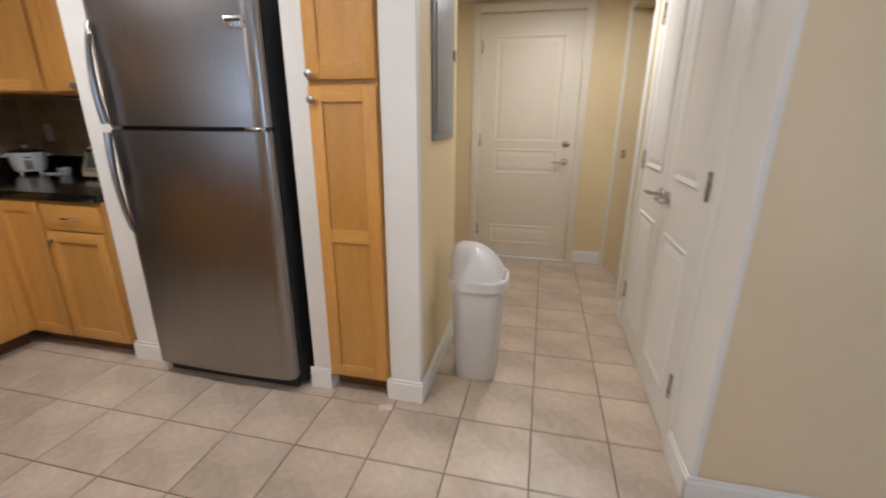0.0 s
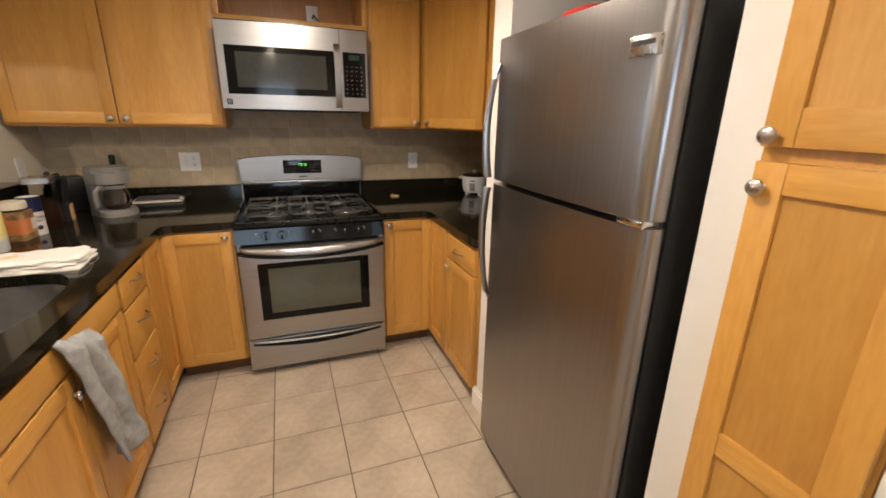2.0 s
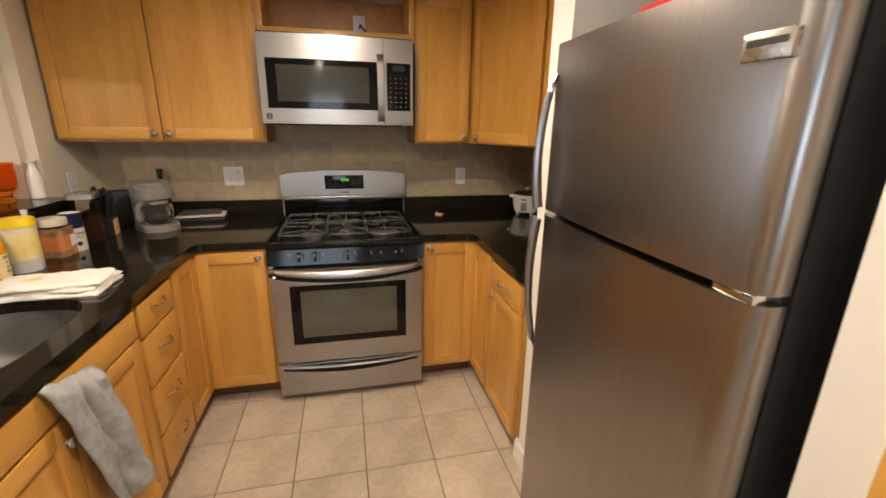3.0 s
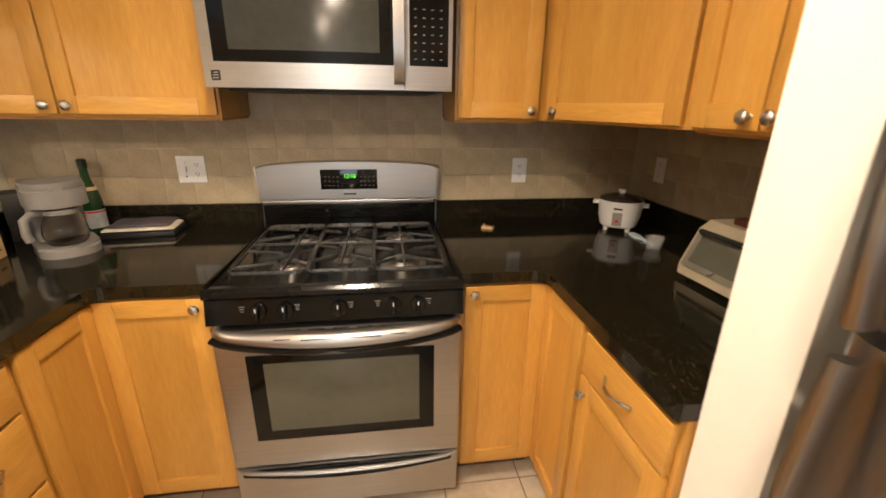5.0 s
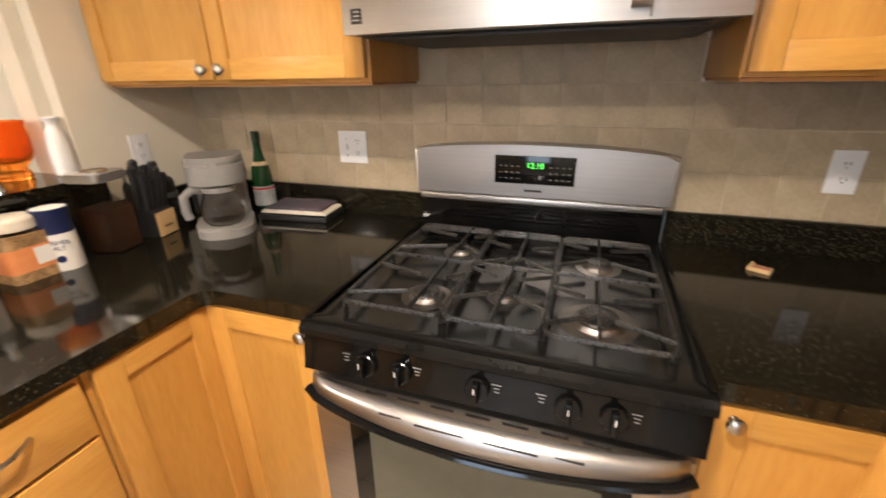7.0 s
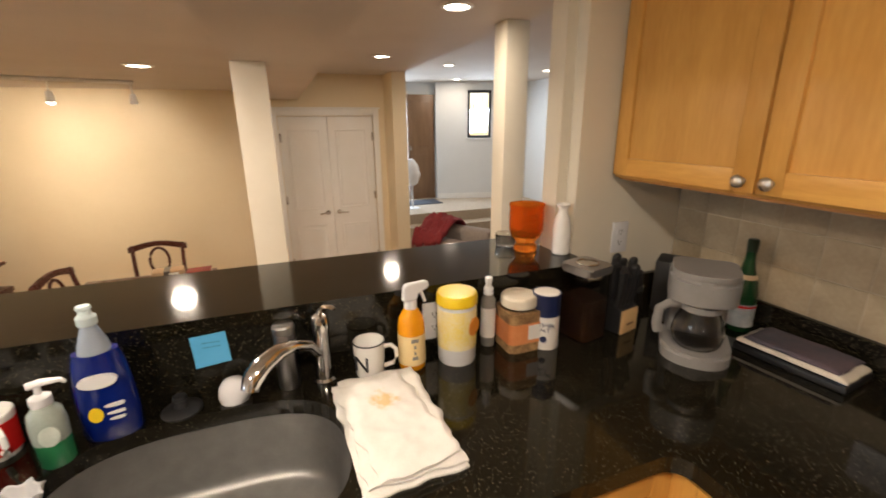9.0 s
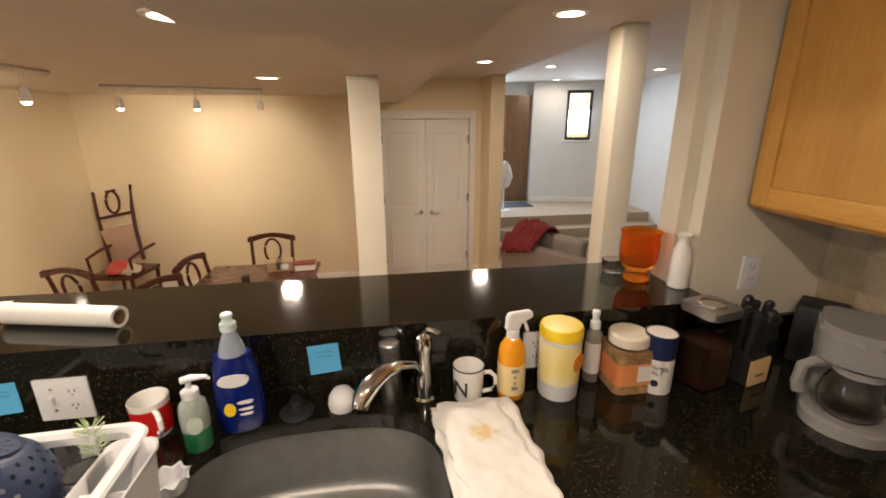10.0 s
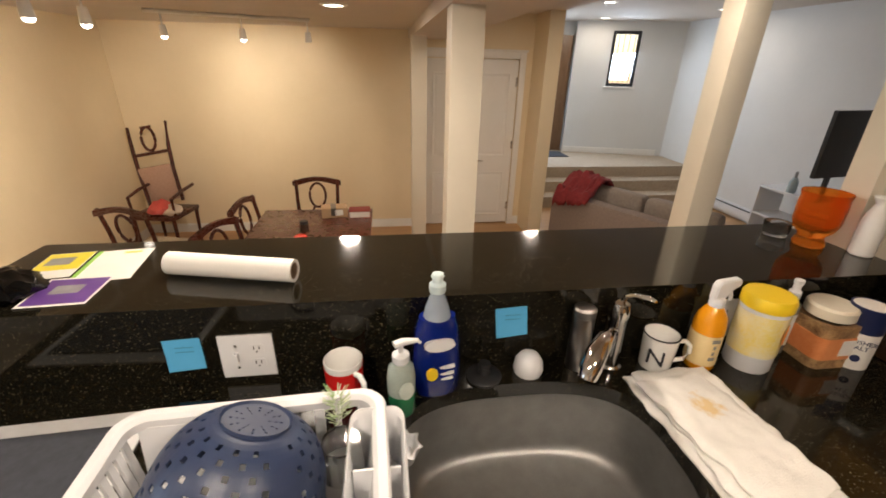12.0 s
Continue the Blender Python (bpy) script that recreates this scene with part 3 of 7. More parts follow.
for x0, x1 in ((0.20, 0.25), (0.28, 0.38), (0.42, 0.52), (0.55, 0.60)):
    s = math.sin(math.pi * (x0 + x1) / 2 / W)
    bpart("vent_slot", band, BLACK_MATT, x0, -0.0485 - 0.044 * s ** 0.55, 0.7730 - 0.012 * s, x1, -0.041 - 0.044 * s ** 0.55, 0.7760 - 0.012 * s, 0)
GREY_DIM2 = mat("grey_dial_print", (0.30, 0.30, 0.30), (0.36, 0.36, 0.36), rough=0.5)
bm = bmesh.new()
prism(bm, [(-0.036, 0.800), (-0.046, 0.802), (-0.030, 0.884), (0.05, 0.884), (0.05, 0.800)], 0.0, W, "x")
panel = part("control_panel", bm, BLACK, gas, "glossy black sloped control panel")
for fx in (0.196, 0.297, 0.50, 0.714, 0.812):
    bm = bmesh.new()
    lathe(bm, [(0.0, 0.012), (0.021, 0.012), (0.024, 0.009), (0.0245, 0.0), (0.0, 0.0)], 24)
    box(bm, -0.006, -0.022, 0.010, 0.006, 0.022, 0.030, 0.003)
    turn_y(bm, (0, 0, 0))
    bmesh.ops.rotate(bm, verts=bm.verts[:], cent=(0, 0, 0), matrix=Matrix.Rotation(radians(-11), 3, "X"))
    bmesh.ops.translate(bm, verts=bm.verts[:], vec=(fx * W, -0.039, 0.842))
    k = part("knob", bm, BLACK, panel)
    bm = bmesh.new()
    box(bm, fx * W - 0.0012, -0.0718, 0.852, fx * W + 0.0012, -0.0705, 0.864)
    part("pointer", bm, PLASTIC_WHITE, k)
for fx in (0.14, 0.345, 0.55, 0.655, 0.86):
    bm = bmesh.new()
    for dz, dx in ((0.012, 0.012), (0.005, 0.007), (-0.002, 0.006)):
        box(bm, fx * W - dx, -0.0415 + dz * 0.2, 0.845 + dz, fx * W + dx * 0.5, -0.0400 + dz * 0.2, 0.8462 + dz)
    part("marking", bm, GREY_DIM2, panel, "white printed dial marks", smooth=False)
bm = bmesh.new()
prism(bm, [(-0.040, 0.884), (-0.047, 0.892), (-0.046, 0.906), (-0.036, 0.916), (-0.015, 0.918), (0.02, 0.906), (0.60, 0.906), (0.63, 0.916), (0.69, 0.916), (0.69, 0.878), (-0.03, 0.878)], 0.0, W, "x")
top = part("cooktop", bm, COOKTOP, gas, "glossy black enamel cooktop")
for x in (0.0, W - 0.012):
    bpart("rim", top, BLACK, x, -0.02, 0.9185, x + 0.012, 0.66, 0.9225, 0.001)

for bx, by, br in ((0.215, 0.165, 0.042), (0.215, 0.46, 0.036), (0.605, 0.165, 0.055), (0.605, 0.46, 0.040), (0.395, 0.21, 0.026), (0.395, 0.41, 0.026)):
    bn = bmesh.new()
    lathe(bn, [(0.0, 0.921), (br * 0.7, 0.921), (br * 0.72, 0.918), (br * 0.9, 0.918), (br * 1.0, 0.914), (br * 1.05, 0.908), (br * 1.5, 0.9065), (br * 1.5, 0.905), (0, 0.905)], 26, (bx, by))
    cap = part("burner", bn, DULL_ALU, gas, "grey aluminium gas burner")
    bn = bmesh.new()
    lathe(bn, [(0.0, 0.9285), (br * 0.6, 0.928), (br * 0.74, 0.925), (br * 0.74, 0.9215), (0, 0.9215)], 26, (bx, by))
    part("burner_cap", bn, IRON, cap, "black burner cap")
bn = bmesh.new()
box(bn, 0.378, 0.22, 0.907, 0.422, 0.40, 0.9215, 0.008)
part("burner", bn, IRON, gas, "long oval centre burner")


def bar(bm, p, q, w=0.0030, h=0.0045):
    """A flat-topped cast bar between two points."""
    p, q = Vector(p), Vector(q)
    d = (q - p).normalized()
    side = d.cross(Vector((0, 0, 1))).normalized() * w
    up = side.cross(d).normalized() * h
    ends = [
        [bm.verts.new(c + s_ * side * k_ + u_ * up) for s_, u_, k_ in ((-1, -1, 1.2), (1, -1, 1.2), (1, 0.6, 1.0), (0.6, 1, 1.0), (-0.6, 1, 1.0), (-1, 0.6, 1.0))] for c in (p, q)]
    a_, b_ = ends
    m = len(a_)
    for i in range(m):
        bm.faces.new((a_[i], a_[(i + 1) % m], b_[(i + 1) % m], b_[i]))
    bm.faces.new(a_)
    bm.faces.new(b_)


def grate(x0, x1, centres, long_bars):
    bn = bmesh.new()
    y0, y1, z = 0.045, 0.60, 0.938
    ym = (y0 + y1) / 2
    ring = rounded([(x0, y0), (x1, y0), (x1, y1), (x0, y1)], 0.02, 3)
    for (xa, ya), (xb, yb) in zip(ring, ring[1:] + ring[:1]):
        bar(bn, (xa, ya, z - 0.004), (xb, yb, z - 0.004), 0.0036)
    for x in long_bars:
        bar(bn, (x, y0, z), (x, y1, z))
    for y in (ym, (ym + y1) / 2 + 0.10):
        bar(bn, (x0, y, z), (x1, y, z))
    for cx, cy in centres:
        for sx, xe in ((-1, x0), (1, x1)):
            if abs(xe - cx) < 0.05:
                continue
            for sy in (-1, 1):
                bar(bn, (xe, cy + sy * 0.085, z), (cx + sx * 0.03, cy + sy * 0.045, z + 0.003))
    for x in (x0, x1):
        for y in (y0 + 0.02, ym, y1 - 0.02):
            tube(bn, [(x, y, z - 0.004), (x, y, 0.9065)], 0.006, 6)
    part("grate", bn, IRON, gas, "cast iron pan grate")


grate(0.052, 0.284, ((0.215, 0.165), (0.215, 0.46)), (0.215,))
grate(0.292, 0.496, ((0.395, 0.21), (0.395, 0.41)), (0.395,))
grate(0.504, 0.740, ((0.605, 0.165), (0.605, 0.46)), (0.605,))

bpart("back_base", gas, BLACK, 0.012, 0.655, 0.917, W - 0.012, 0.715, 1.028, 0.004, "black lower backguard")
bm = bmesh.new()
outline = []
for i in range(21):
    t = i / 20
    outline.append((-0.006 + (W + 0.012) * t, 1.178 + 0.026 * math.sin(math.pi * t) ** 0.6))
outline += [(W - 0.004, 1.035), (0.004, 1.035)]
prism(bm, outline, 0.640, 0.715, "y")
bmesh.ops.bevel(bm, geom=[e for e in bm.edges if all(abs(v.co.y - 0.640) < 1e-5 for v in e.verts)], offset=0.008, segments=3, affect="EDGES")
guard = part("backguard", bm, STEEL, gas, "arched stainless backguard")
bpart("lower_lip", guard, STEEL, 0.02, 0.628, 1.02, W - 0.02, 0.641, 1.040, 0.005)
disp = bpart("display", guard, BLACK, 0.27, 0.6375, 1.085, 0.515, 0.6397, 1.172, 0.0006, "dark glass clock display")
GREY_DIM = mat("dim_grey_print", (0.10, 0.10, 0.10), (0.13, 0.13, 0.13), rough=0.5)
LED = glow("green_led", (0.12, 0.95, 0.10), 0.9)


def text_mesh(name, body, size, material, parent, m, thick=0.0004, align="CENTER"):
    cu = bpy.data.curves.new(name, "FONT")
    cu.body, cu.size, cu.extrude, cu.align_x, cu.align_y = body, size, thick, align, "CENTER"
    tmp = bpy.data.objects.new(name, cu)
    scene.collection.objects.link(tmp)
    me = bpy.data.meshes.new_from_object(tmp.evaluated_get(bpy.context.evaluated_depsgraph_get()))
    bpy.data.objects.remove(tmp)
    me.materials.clear()
    me.materials.append(material)
    ob = new(name, me)
    ob.parent = parent
    ob.matrix_basis = m
    return ob


text_mesh("clock_digits", "12:10", 0.024, LED, disp, pose(0.395, 0.6370, 1.142, 90, 0, 0))
for j in range(3):
    for i in range(4):
        for side in (0.285, 0.44):
            bpart("key_mark", disp, GREY_DIM, side + i * 0.018, 0.6368, 1.10 + j * 0.019, side + i * 0.018 + 0.008, 0.6374, 1.103 + j * 0.019, 0)
bpart("name_plate", guard, BLACK_MATT, 0.365, 0.6385, 1.060, 0.42, 0.6397, 1.067, 0)

# ---- microwave ----
mw = thing("microwave", "stainless over-the-range microwave with black window", "microwave", (-3.13, 1.447, 1.487), 90)
M = 0.782
bpart("body", mw, BLACK_MATT, 0.003, 0.02, 0.0, M - 0.003, 0.462, 0.43, 0.004)
bpart("underside_grille", mw, BLACK_MATT, 0.05, 0.05, -0.008, M - 0.05, 0.40, -0.0005, 0.002)
bm = bmesh.new()
arc = [(M * i / 16, -0.004 - 0.022 * math.sin(math.pi * i / 16)) for i in range(17)]
prism(bm, arc + [(M, 0.019), (0, 0.019)], 0.0, 0.43, "z")
front = part("front", bm, STEEL, mw, "bowed brushed steel front")


def bowed(name, parent, material, x0, x1, z0, z1, out, thick, label=""):
    b_ = bmesh.new()
    pts_ = [(x0 + (x1 - x0) * i / 10, -0.004 - 0.022 * math.sin(math.pi * (x0 + (x1 - x0) * i / 10) / M) - out) for i in range(11)]
    prism(b_, pts_ + [(x, y + thick) for x, y in reversed(pts_)], z0, z1, "z")
    return part(name, b_, material, parent, label)


bowed("window_frame", front, BLACK, 0.035, 0.600, 0.075, 0.315, 0.0015, 0.0012, "glossy black window border")
bowed("window", front, MICRO_GLASS, 0.085, 0.545, 0.110, 0.285, 0.0025, 0.0008, "smoked microwave glass")
ctl = bowed("control_panel", front, BLACK, 0.640, 0.768, 0.075, 0.315, 0.0015, 0.0012, "black keypad panel")
bowed("seam", front, BLACK_MATT, 0.622, 0.625, 0.004, 0.426, 0.0006, 0.0004)
bowed("top_trim", front, BLACK_MATT, 0.004, M - 0.004, 0.4305, 0.436, -0.002, 0.010)
for r_ in range(7):
    for c_ in range(4):
        zz, xx = 0.095 + r_ * 0.024, 0.655 + c_ * 0.028
        bowed("key_mark", ctl, NICKEL, xx, xx + 0.009, zz, zz + 0.0022, 0.0021, 0.0004)
bowed("display", ctl, mat("dim_display", (0.01, 0.03, 0.02), rough=0.2), 0.672, 0.735, 0.275, 0.303, 0.0021, 0.0004)
bm = bmesh.new()
curve_ = [(-0.026 - 0.036 * math.sin(math.pi * i / 14) ** 0.4, 0.018 + 0.335 * i / 14) for i in range(15)]
prism(bm, curve_ + [(y + 0.013, z) for y, z in reversed(curve_)], 0.588, 0.622, "x")
part("handle", bm, STEEL_V, front, "vertical bowed steel handle")
logo = bowed("logo", front, BLACK_MATT, 0.022, 0.050, 0.020, 0.050, 0.001, 0.0006)
for i in range(3):
    bowed("logo_bar", logo, STEEL, 0.026 + 0.002 * i, 0.044, 0.026 + 0.008 * i, 0.029 + 0.008 * i, 0.0016, 0.0004)

# ---- refrigerator ----
FRIDGE_SIDE = mat("black_textured_fridge_side", (0.016, 0.017, 0.017), (0.026, 0.027, 0.027), scale=30, rough=0.45, bump=0.2, bump_scale=350)
fr = thing("refrigerator", "stainless top-freezer refrigerator with curved handles", "refrigerator", (-1.965, 2.462, 0), 0)
F = 0.775
bpart("body", fr, FRIDGE_SIDE, 0.006, 0.085, 0.03, F - 0.006, 0.76, 1.725, 0.006)
bpart("gasket", fr, BLACK_MATT, 0.015, 0.068, 0.09, F - 0.015, 0.0846, 1.70, 0.002)
bpart("kick_grille", fr, BLACK_MATT, 0.02, 0.06, 0.012, F - 0.02, 0.084, 0.075, 0.003)
for x in (0.06, F - 0.09):
    for y in (0.12, 0.66):
        bpart("foot", fr, BLACK_MATT, x, y, 0.0, x + 0.03, y + 0.03, 0.0297, 0.003)


def fridge_door(name, z0, z1):
    b_ = bmesh.new()
    pts_ = []
    for i in range(9):
        a = math.pi * (1 - 0.5 * i / 8)
        pts_.append((0.05 + 0.05 * math.cos(a), 0.045 - 0.040 * math.sin(a)))
    for i in range(1, 8):
        t = i / 8
        pts_.append((0.05 + (F - 0.10) * t, 0.005 - 0.010 * math.sin(math.pi * t)))
    for i in range(9):
        a = math.pi * 0.5 * (1 - i / 8)
        pts_.append((F - 0.05 + 0.05 * math.cos(a), 0.045 - 0.040 * math.sin(a)))
    prism(b_, pts_ + [(F, 0.068), (0, 0.068)], z0, z1, "z")
    return part(name, b_, STEEL_V, fr)


fd = fridge_door("freezer_door", 1.240, 1.722)
fl = fridge_door("fridge_door", 0.085, 1.222)
for parent, za, zb, out in ((fd, 1.250, 1.640, 1), (fl, 1.212, 0.76, -1)):
    bm = bmesh.new()
    pts = []
    for i in range(17):
        t = i / 16
        pts.append((0.046 - 0.004 * t, 0.004 - 0.042 * math.sin(math.pi * min(1, 0.22 + t * 0.78)) ** 0.7, za + (zb - za) * t))
    tube(bm, pts, [0.017 - 0.006 * i / 16 for i in range(17)], 10, 0.7)
    part("handle", bm, STEEL_V, parent, "curved metal door handle")
bpart("badge", fd, NICKEL, F - 0.112, -0.0045, 1.592, F - 0.03, 0.012, 1.632, 0.002, "small plain metal badge")
bpart("badge_bar", fd, BLACK_MATT, F - 0.104, -0.0055, 1.612, F - 0.038, -0.0047, 1.622, 0.0)
for z, zz in ((1.2225, 1.2395),):
    bpart("hinge", fr, CHROME, F - 0.09, 0.01, z, F - 0.012, 0.065, zz, 0.002)
bm = bmesh.new()
lathe(bm, [(0.0, 0.0), (0.10, 0.0), (0.13, 0.02), (0.11, 0.05), (0.05, 0.07), (0.0, 0.065)], 20)
for v in bm.verts:
    v.co += Vector((noise.noise(v.co * 14), noise.noise(v.co * 14 + Vector((5, 0, 0))), 0.5 * noise.noise(v.co * 16))) * 0.02
    v.co.z = max(0, v.co.z)
bag = solo("bag", bm, mat("red_fabric", (0.45, 0.02, 0.02), (0.6, 0.04, 0.03), scale=20, rough=0.7), "crumpled red bag on top of the refrigerator", "bag")
bag.location = (-1.70, 2.68, 1.7255)

# ---- things on the worktops ----
def turned(name, profile, material, parent, label="", at=(0, 0), n=28):
    bm = bmesh.new()
    lathe(bm, profile, n, at, cap=False)
    return part(name, bm, material, parent, label)


def hollow(r0, r1, h, t=0.003, floor=0.004, curve=()):
    """Profile of an open vessel: foot radius, lip radius, height, wall."""
    outer = [(0, 0), (r0 * 0.96, 0), (r0, 0.003), *curve, (r1, h - 0.002), (r1 - t * 0.5, h)]
    inner = [(r1 - t, h - 0.002), *[(r - t, z) for r, z in reversed(curve)], (r0 - t, floor + 0.002), (0, floor)]
    return outer + inner


CERAMIC = mat("white_glazed_ceramic", (0.74, 0.73, 0.70), (0.79, 0.78, 0.75), scale=8, rough=0.14, rough_var=0.04)
RED_GLAZE = mat("red_glaze", (0.50, 0.014, 0.012), (0.58, 0.02, 0.016), scale=8, rough=0.2)
INK = mat("black_print", (0.012, 0.012, 0.016), rough=0.5)
NAVY = mat("navy_print", (0.012, 0.018, 0.065), (0.016, 0.024, 0.08), scale=10, rough=0.35)
PAPER = mat("white_paper", (0.72, 0.70, 0.65), (0.77, 0.75, 0.71), scale=6, rough=0.7)
CLEAR = clear("clear_plastic", (0.95, 0.96, 0.95), 0.06, 1.3)
BLUE_SOAP = mat("blue_dish_soap", (0.002, 0.009, 0.115), (0.004, 0.016, 0.16), scale=5, rough=0.12, rough_var=0.03)
GREEN_SOAP = mat("green_hand_soap", (0.02, 0.16, 0.06), (0.03, 0.22, 0.09), scale=5, rough=0.12, rough_var=0.03)
ORANGE_LIQ = mat("amber_cleaner", (0.72, 0.27, 0.005), (0.80, 0.34, 0.01), scale=6, rough=0.15, rough_var=0.04)
YELLOW = mat("yellow_plastic", (0.80, 0.56, 0.015), (0.86, 0.62, 0.02), scale=6, rough=0.35)
GREY_PL = mat("grey_plastic", (0.22, 0.21, 0.20), (0.27, 0.26, 0.25), scale=8, rough=0.35)
NAVY_PL = mat("navy_plastic", (0.022, 0.036, 0.085), (0.030, 0.046, 0.105), scale=8, rough=0.4)
GLASS_GREEN = mat("green_bottle_glass", (0.006, 0.035, 0.012), (0.01, 0.05, 0.018), scale=4, rough=0.06, rough_var=0.02)
BLOCKWOOD = mat("light_block_wood", (0.55, 0.36, 0.16), (0.66, 0.45, 0.22), scale=3, rough=0.45, stretch=(1, 8, 1))
COFFEE = mat("ground_coffee", (0.045, 0.016, 0.008), (0.075, 0.03, 0.014), scale=60, rough=0.8)


def mug(label, x, y, turn, body, band=None, letter=""):
    m = thing("mug", label, "mug", (x, y, TOP), turn)
    turned("body", hollow(0.038, 0.043, 0.098), body, m)
    bm = bmesh.new()
    tube(bm, [(0.040, 0, 0.078), (0.058, 0, 0.082), (0.072, 0, 0.070), (0.074, 0, 0.048), (0.064, 0, 0.028), (0.039, 0, 0.020)], 0.0058, 10)
    part("handle", bm, CERAMIC, m)
    if band:
        turned("band", [(0.0405, 0.012), (0.0414, 0.012), (0.0436, 0.082), (0.0427, 0.082)], band, m, "red printed band")
    if letter:
        turned("rim", [(0.0422, 0.0965), (0.0440, 0.0965), (0.0440, 0.0992), (0.0415, 0.0992)], INK, m, "black rim line")
        text_mesh("letter", letter, 0.060, INK, m, pose(0, 0, 0, 0, 0, -24) @ pose(0, -0.0412, 0.045, 90, 0, 0), 0.0012)
    return m


mug("white enamel mug with a black letter N beside the faucet", -2.358, 0.59, 163, CERAMIC, letter="N")
mug("red and white mug behind the dish rack", -1.573, 0.606, 130, CERAMIC, RED_GLAZE)

# orange spray cleaner
sp = thing("spray_bottle", "amber spray cleaner bottle with a white trigger head", "bottle", (-2.476, 0.597, TOP), 10)
turned("body", [(0, 0), (0.034, 0), (0.037, 0.006), (0.037, 0.125), (0.033, 0.150), (0.020, 0.172), (0.014, 0.180), (0, 0.180)], ORANGE_LIQ, sp)
turned("label", [(0.0372, 0.018), (0.0378, 0.018), (0.0378, 0.105), (0.0372, 0.105)], mat("pale_yellow_label", (0.75, 0.58, 0.28), (0.8, 0.64, 0.36), rough=0.5), sp, "pale yellow label")
for zz_, ww_ in ((0.088, 0.010), (0.070, 0.003), (0.052, 0.003), (0.036, 0.008)):
    mark_ = bpart("label_print", sp, GREY_PL, -ww_, 0.0372, zz_, ww_, 0.0382, zz_ + 0.010, 0)
    mark_.matrix_basis = pose(0, 0, 0, 0, 0, -12)
turned("collar", [(0.015, 0.176), (0.017, 0.176), (0.017, 0.196), (0.015, 0.200), (0, 0.200)], PLASTIC_WHITE, sp)
bm = bmesh.new()
prism(bm, [(0.022, 0.198), (0.020, 0.236), (0.012, 0.246), (-0.050, 0.246), (-0.054, 0.238), (-0.052, 0.226), (-0.018, 0.220), (-0.016, 0.198)], -0.010, 0.010, "y")
bmesh.ops.bevel(bm, geom=bm.edges[:], offset=0.003, segments=2, affect="EDGES")
head = part("spray_head", bm, PLASTIC_WHITE, sp)
bm = bmesh.new()
tube(bm, [(-0.026, 0, 0.224), (-0.036, 0, 0.208), (-0.044, 0, 0.186)], 0.005, 8)
part("trigger", bm, PLASTIC_WHITE, head)

# wipes tub
wp = thing("wipes_tub", "white cleaning wipes tub with a yellow lid", "tub", (-2.608, 0.606, TOP), 0)
turned("body", [(0, 0), (0.051, 0), (0.054, 0.006), (0.055, 0.175), (0, 0.175)], PLASTIC_WHITE, wp)
turned("label", [(0.0550, 0.05), (0.0556, 0.05), (0.0560, 0.165), (0.0552, 0.165)], mat("yellow_white_label", (0.80, 0.62, 0.08), (0.80, 0.76, 0.62), scale=14, rough=0.4), wp, "yellow and white printed label")
turned("lid", [(0.056, 0.1752), (0.058, 0.178), (0.058, 0.200), (0.054, 0.208), (0.03, 0.210), (0, 0.208)], YELLOW, wp, "yellow screw lid")
bm = bmesh.new()
lathe(bm, [(0, 0.0022), (0.026, 0.0018), (0.027, 0), (0, 0)], 20)
turn_y(bm, (0, 0, 0))
disc = part("orange_motif", bm, mat("orange_print", (0.75, 0.25, 0.02), (0.8, 0.34, 0.05), scale=30, rough=0.4), wp, "round orange motif")
disc.matrix_basis = pose(-0.0325, 0.0455, 0.115, 0, 0, 215)

# small clear mister
ms = thing("mister_bottle", "slim clear mister bottle with a white pump", "bottle", (-2.727, 0.566, TOP), 0)
turned("body", [(0, 0), (0.020, 0), (0.022, 0.004), (0.022, 0.150), (0.012, 0.165), (0, 0.165)], mat("smoky_clear_plastic", (0.20, 0.19, 0.17), (0.28, 0.27, 0.24), scale=5, rough=0.12), ms)
turned("label", [(0.0222, 0.03), (0.0226, 0.03), (0.0226, 0.125), (0.0222, 0.125)], PAPER, ms)
turned("pump", [(0.014, 0.1655), (0.014, 0.186), (0.009, 0.190), (0.009, 0.205), (0.011, 0.207), (0.011, 0.218), (0, 0.220)], PLASTIC_WHITE, ms)

# jar of nuts
jr = thing("snack_jar", "clear plastic jar of mixed nuts with a cream lid", "jar", (-2.812, 0.600, TOP), 0)
NUTS = mat("mixed_nuts", (0.09, 0.035, 0.015), (0.55, 0.35, 0.16), scale=45, rough=0.5, fine=0.5)
bm = bmesh.new()
prism(bm, rounded([(-0.055, -0.055), (0.055, -0.055), (0.055, 0.055), (-0.055, 0.055)], 0.022), 0.0, 0.125)
part("body", bm, NUTS, jr, "clear jar filled with nuts")
bm = bmesh.new()
prism(bm, rounded([(-0.0565, -0.0565), (0.0565, -0.0565), (0.0565, 0.0565), (-0.0565, 0.0565)], 0.022), 0.028, 0.092)
part("label", bm, mat("orange_label", (0.62, 0.20, 0.06), (0.72, 0.30, 0.12), scale=25, rough=0.4), jr, "orange printed label")
bpart("label_patch", jr, PAPER, -0.046, 0.0566, 0.040, -0.002, 0.0575, 0.086, 0)
turned("neck", [(0.047, 0.1252), (0.049, 0.128), (0.049, 0.140), (0, 0.140)], CLEAR, jr)
turned("lid", [(0.052, 0.134), (0.0545, 0.136), (0.0545, 0.160), (0.050, 0.166), (0, 0.166)], mat("cream_lid", (0.66, 0.60, 0.48), (0.72, 0.66, 0.54), rough=0.4), jr, "cream screw lid")

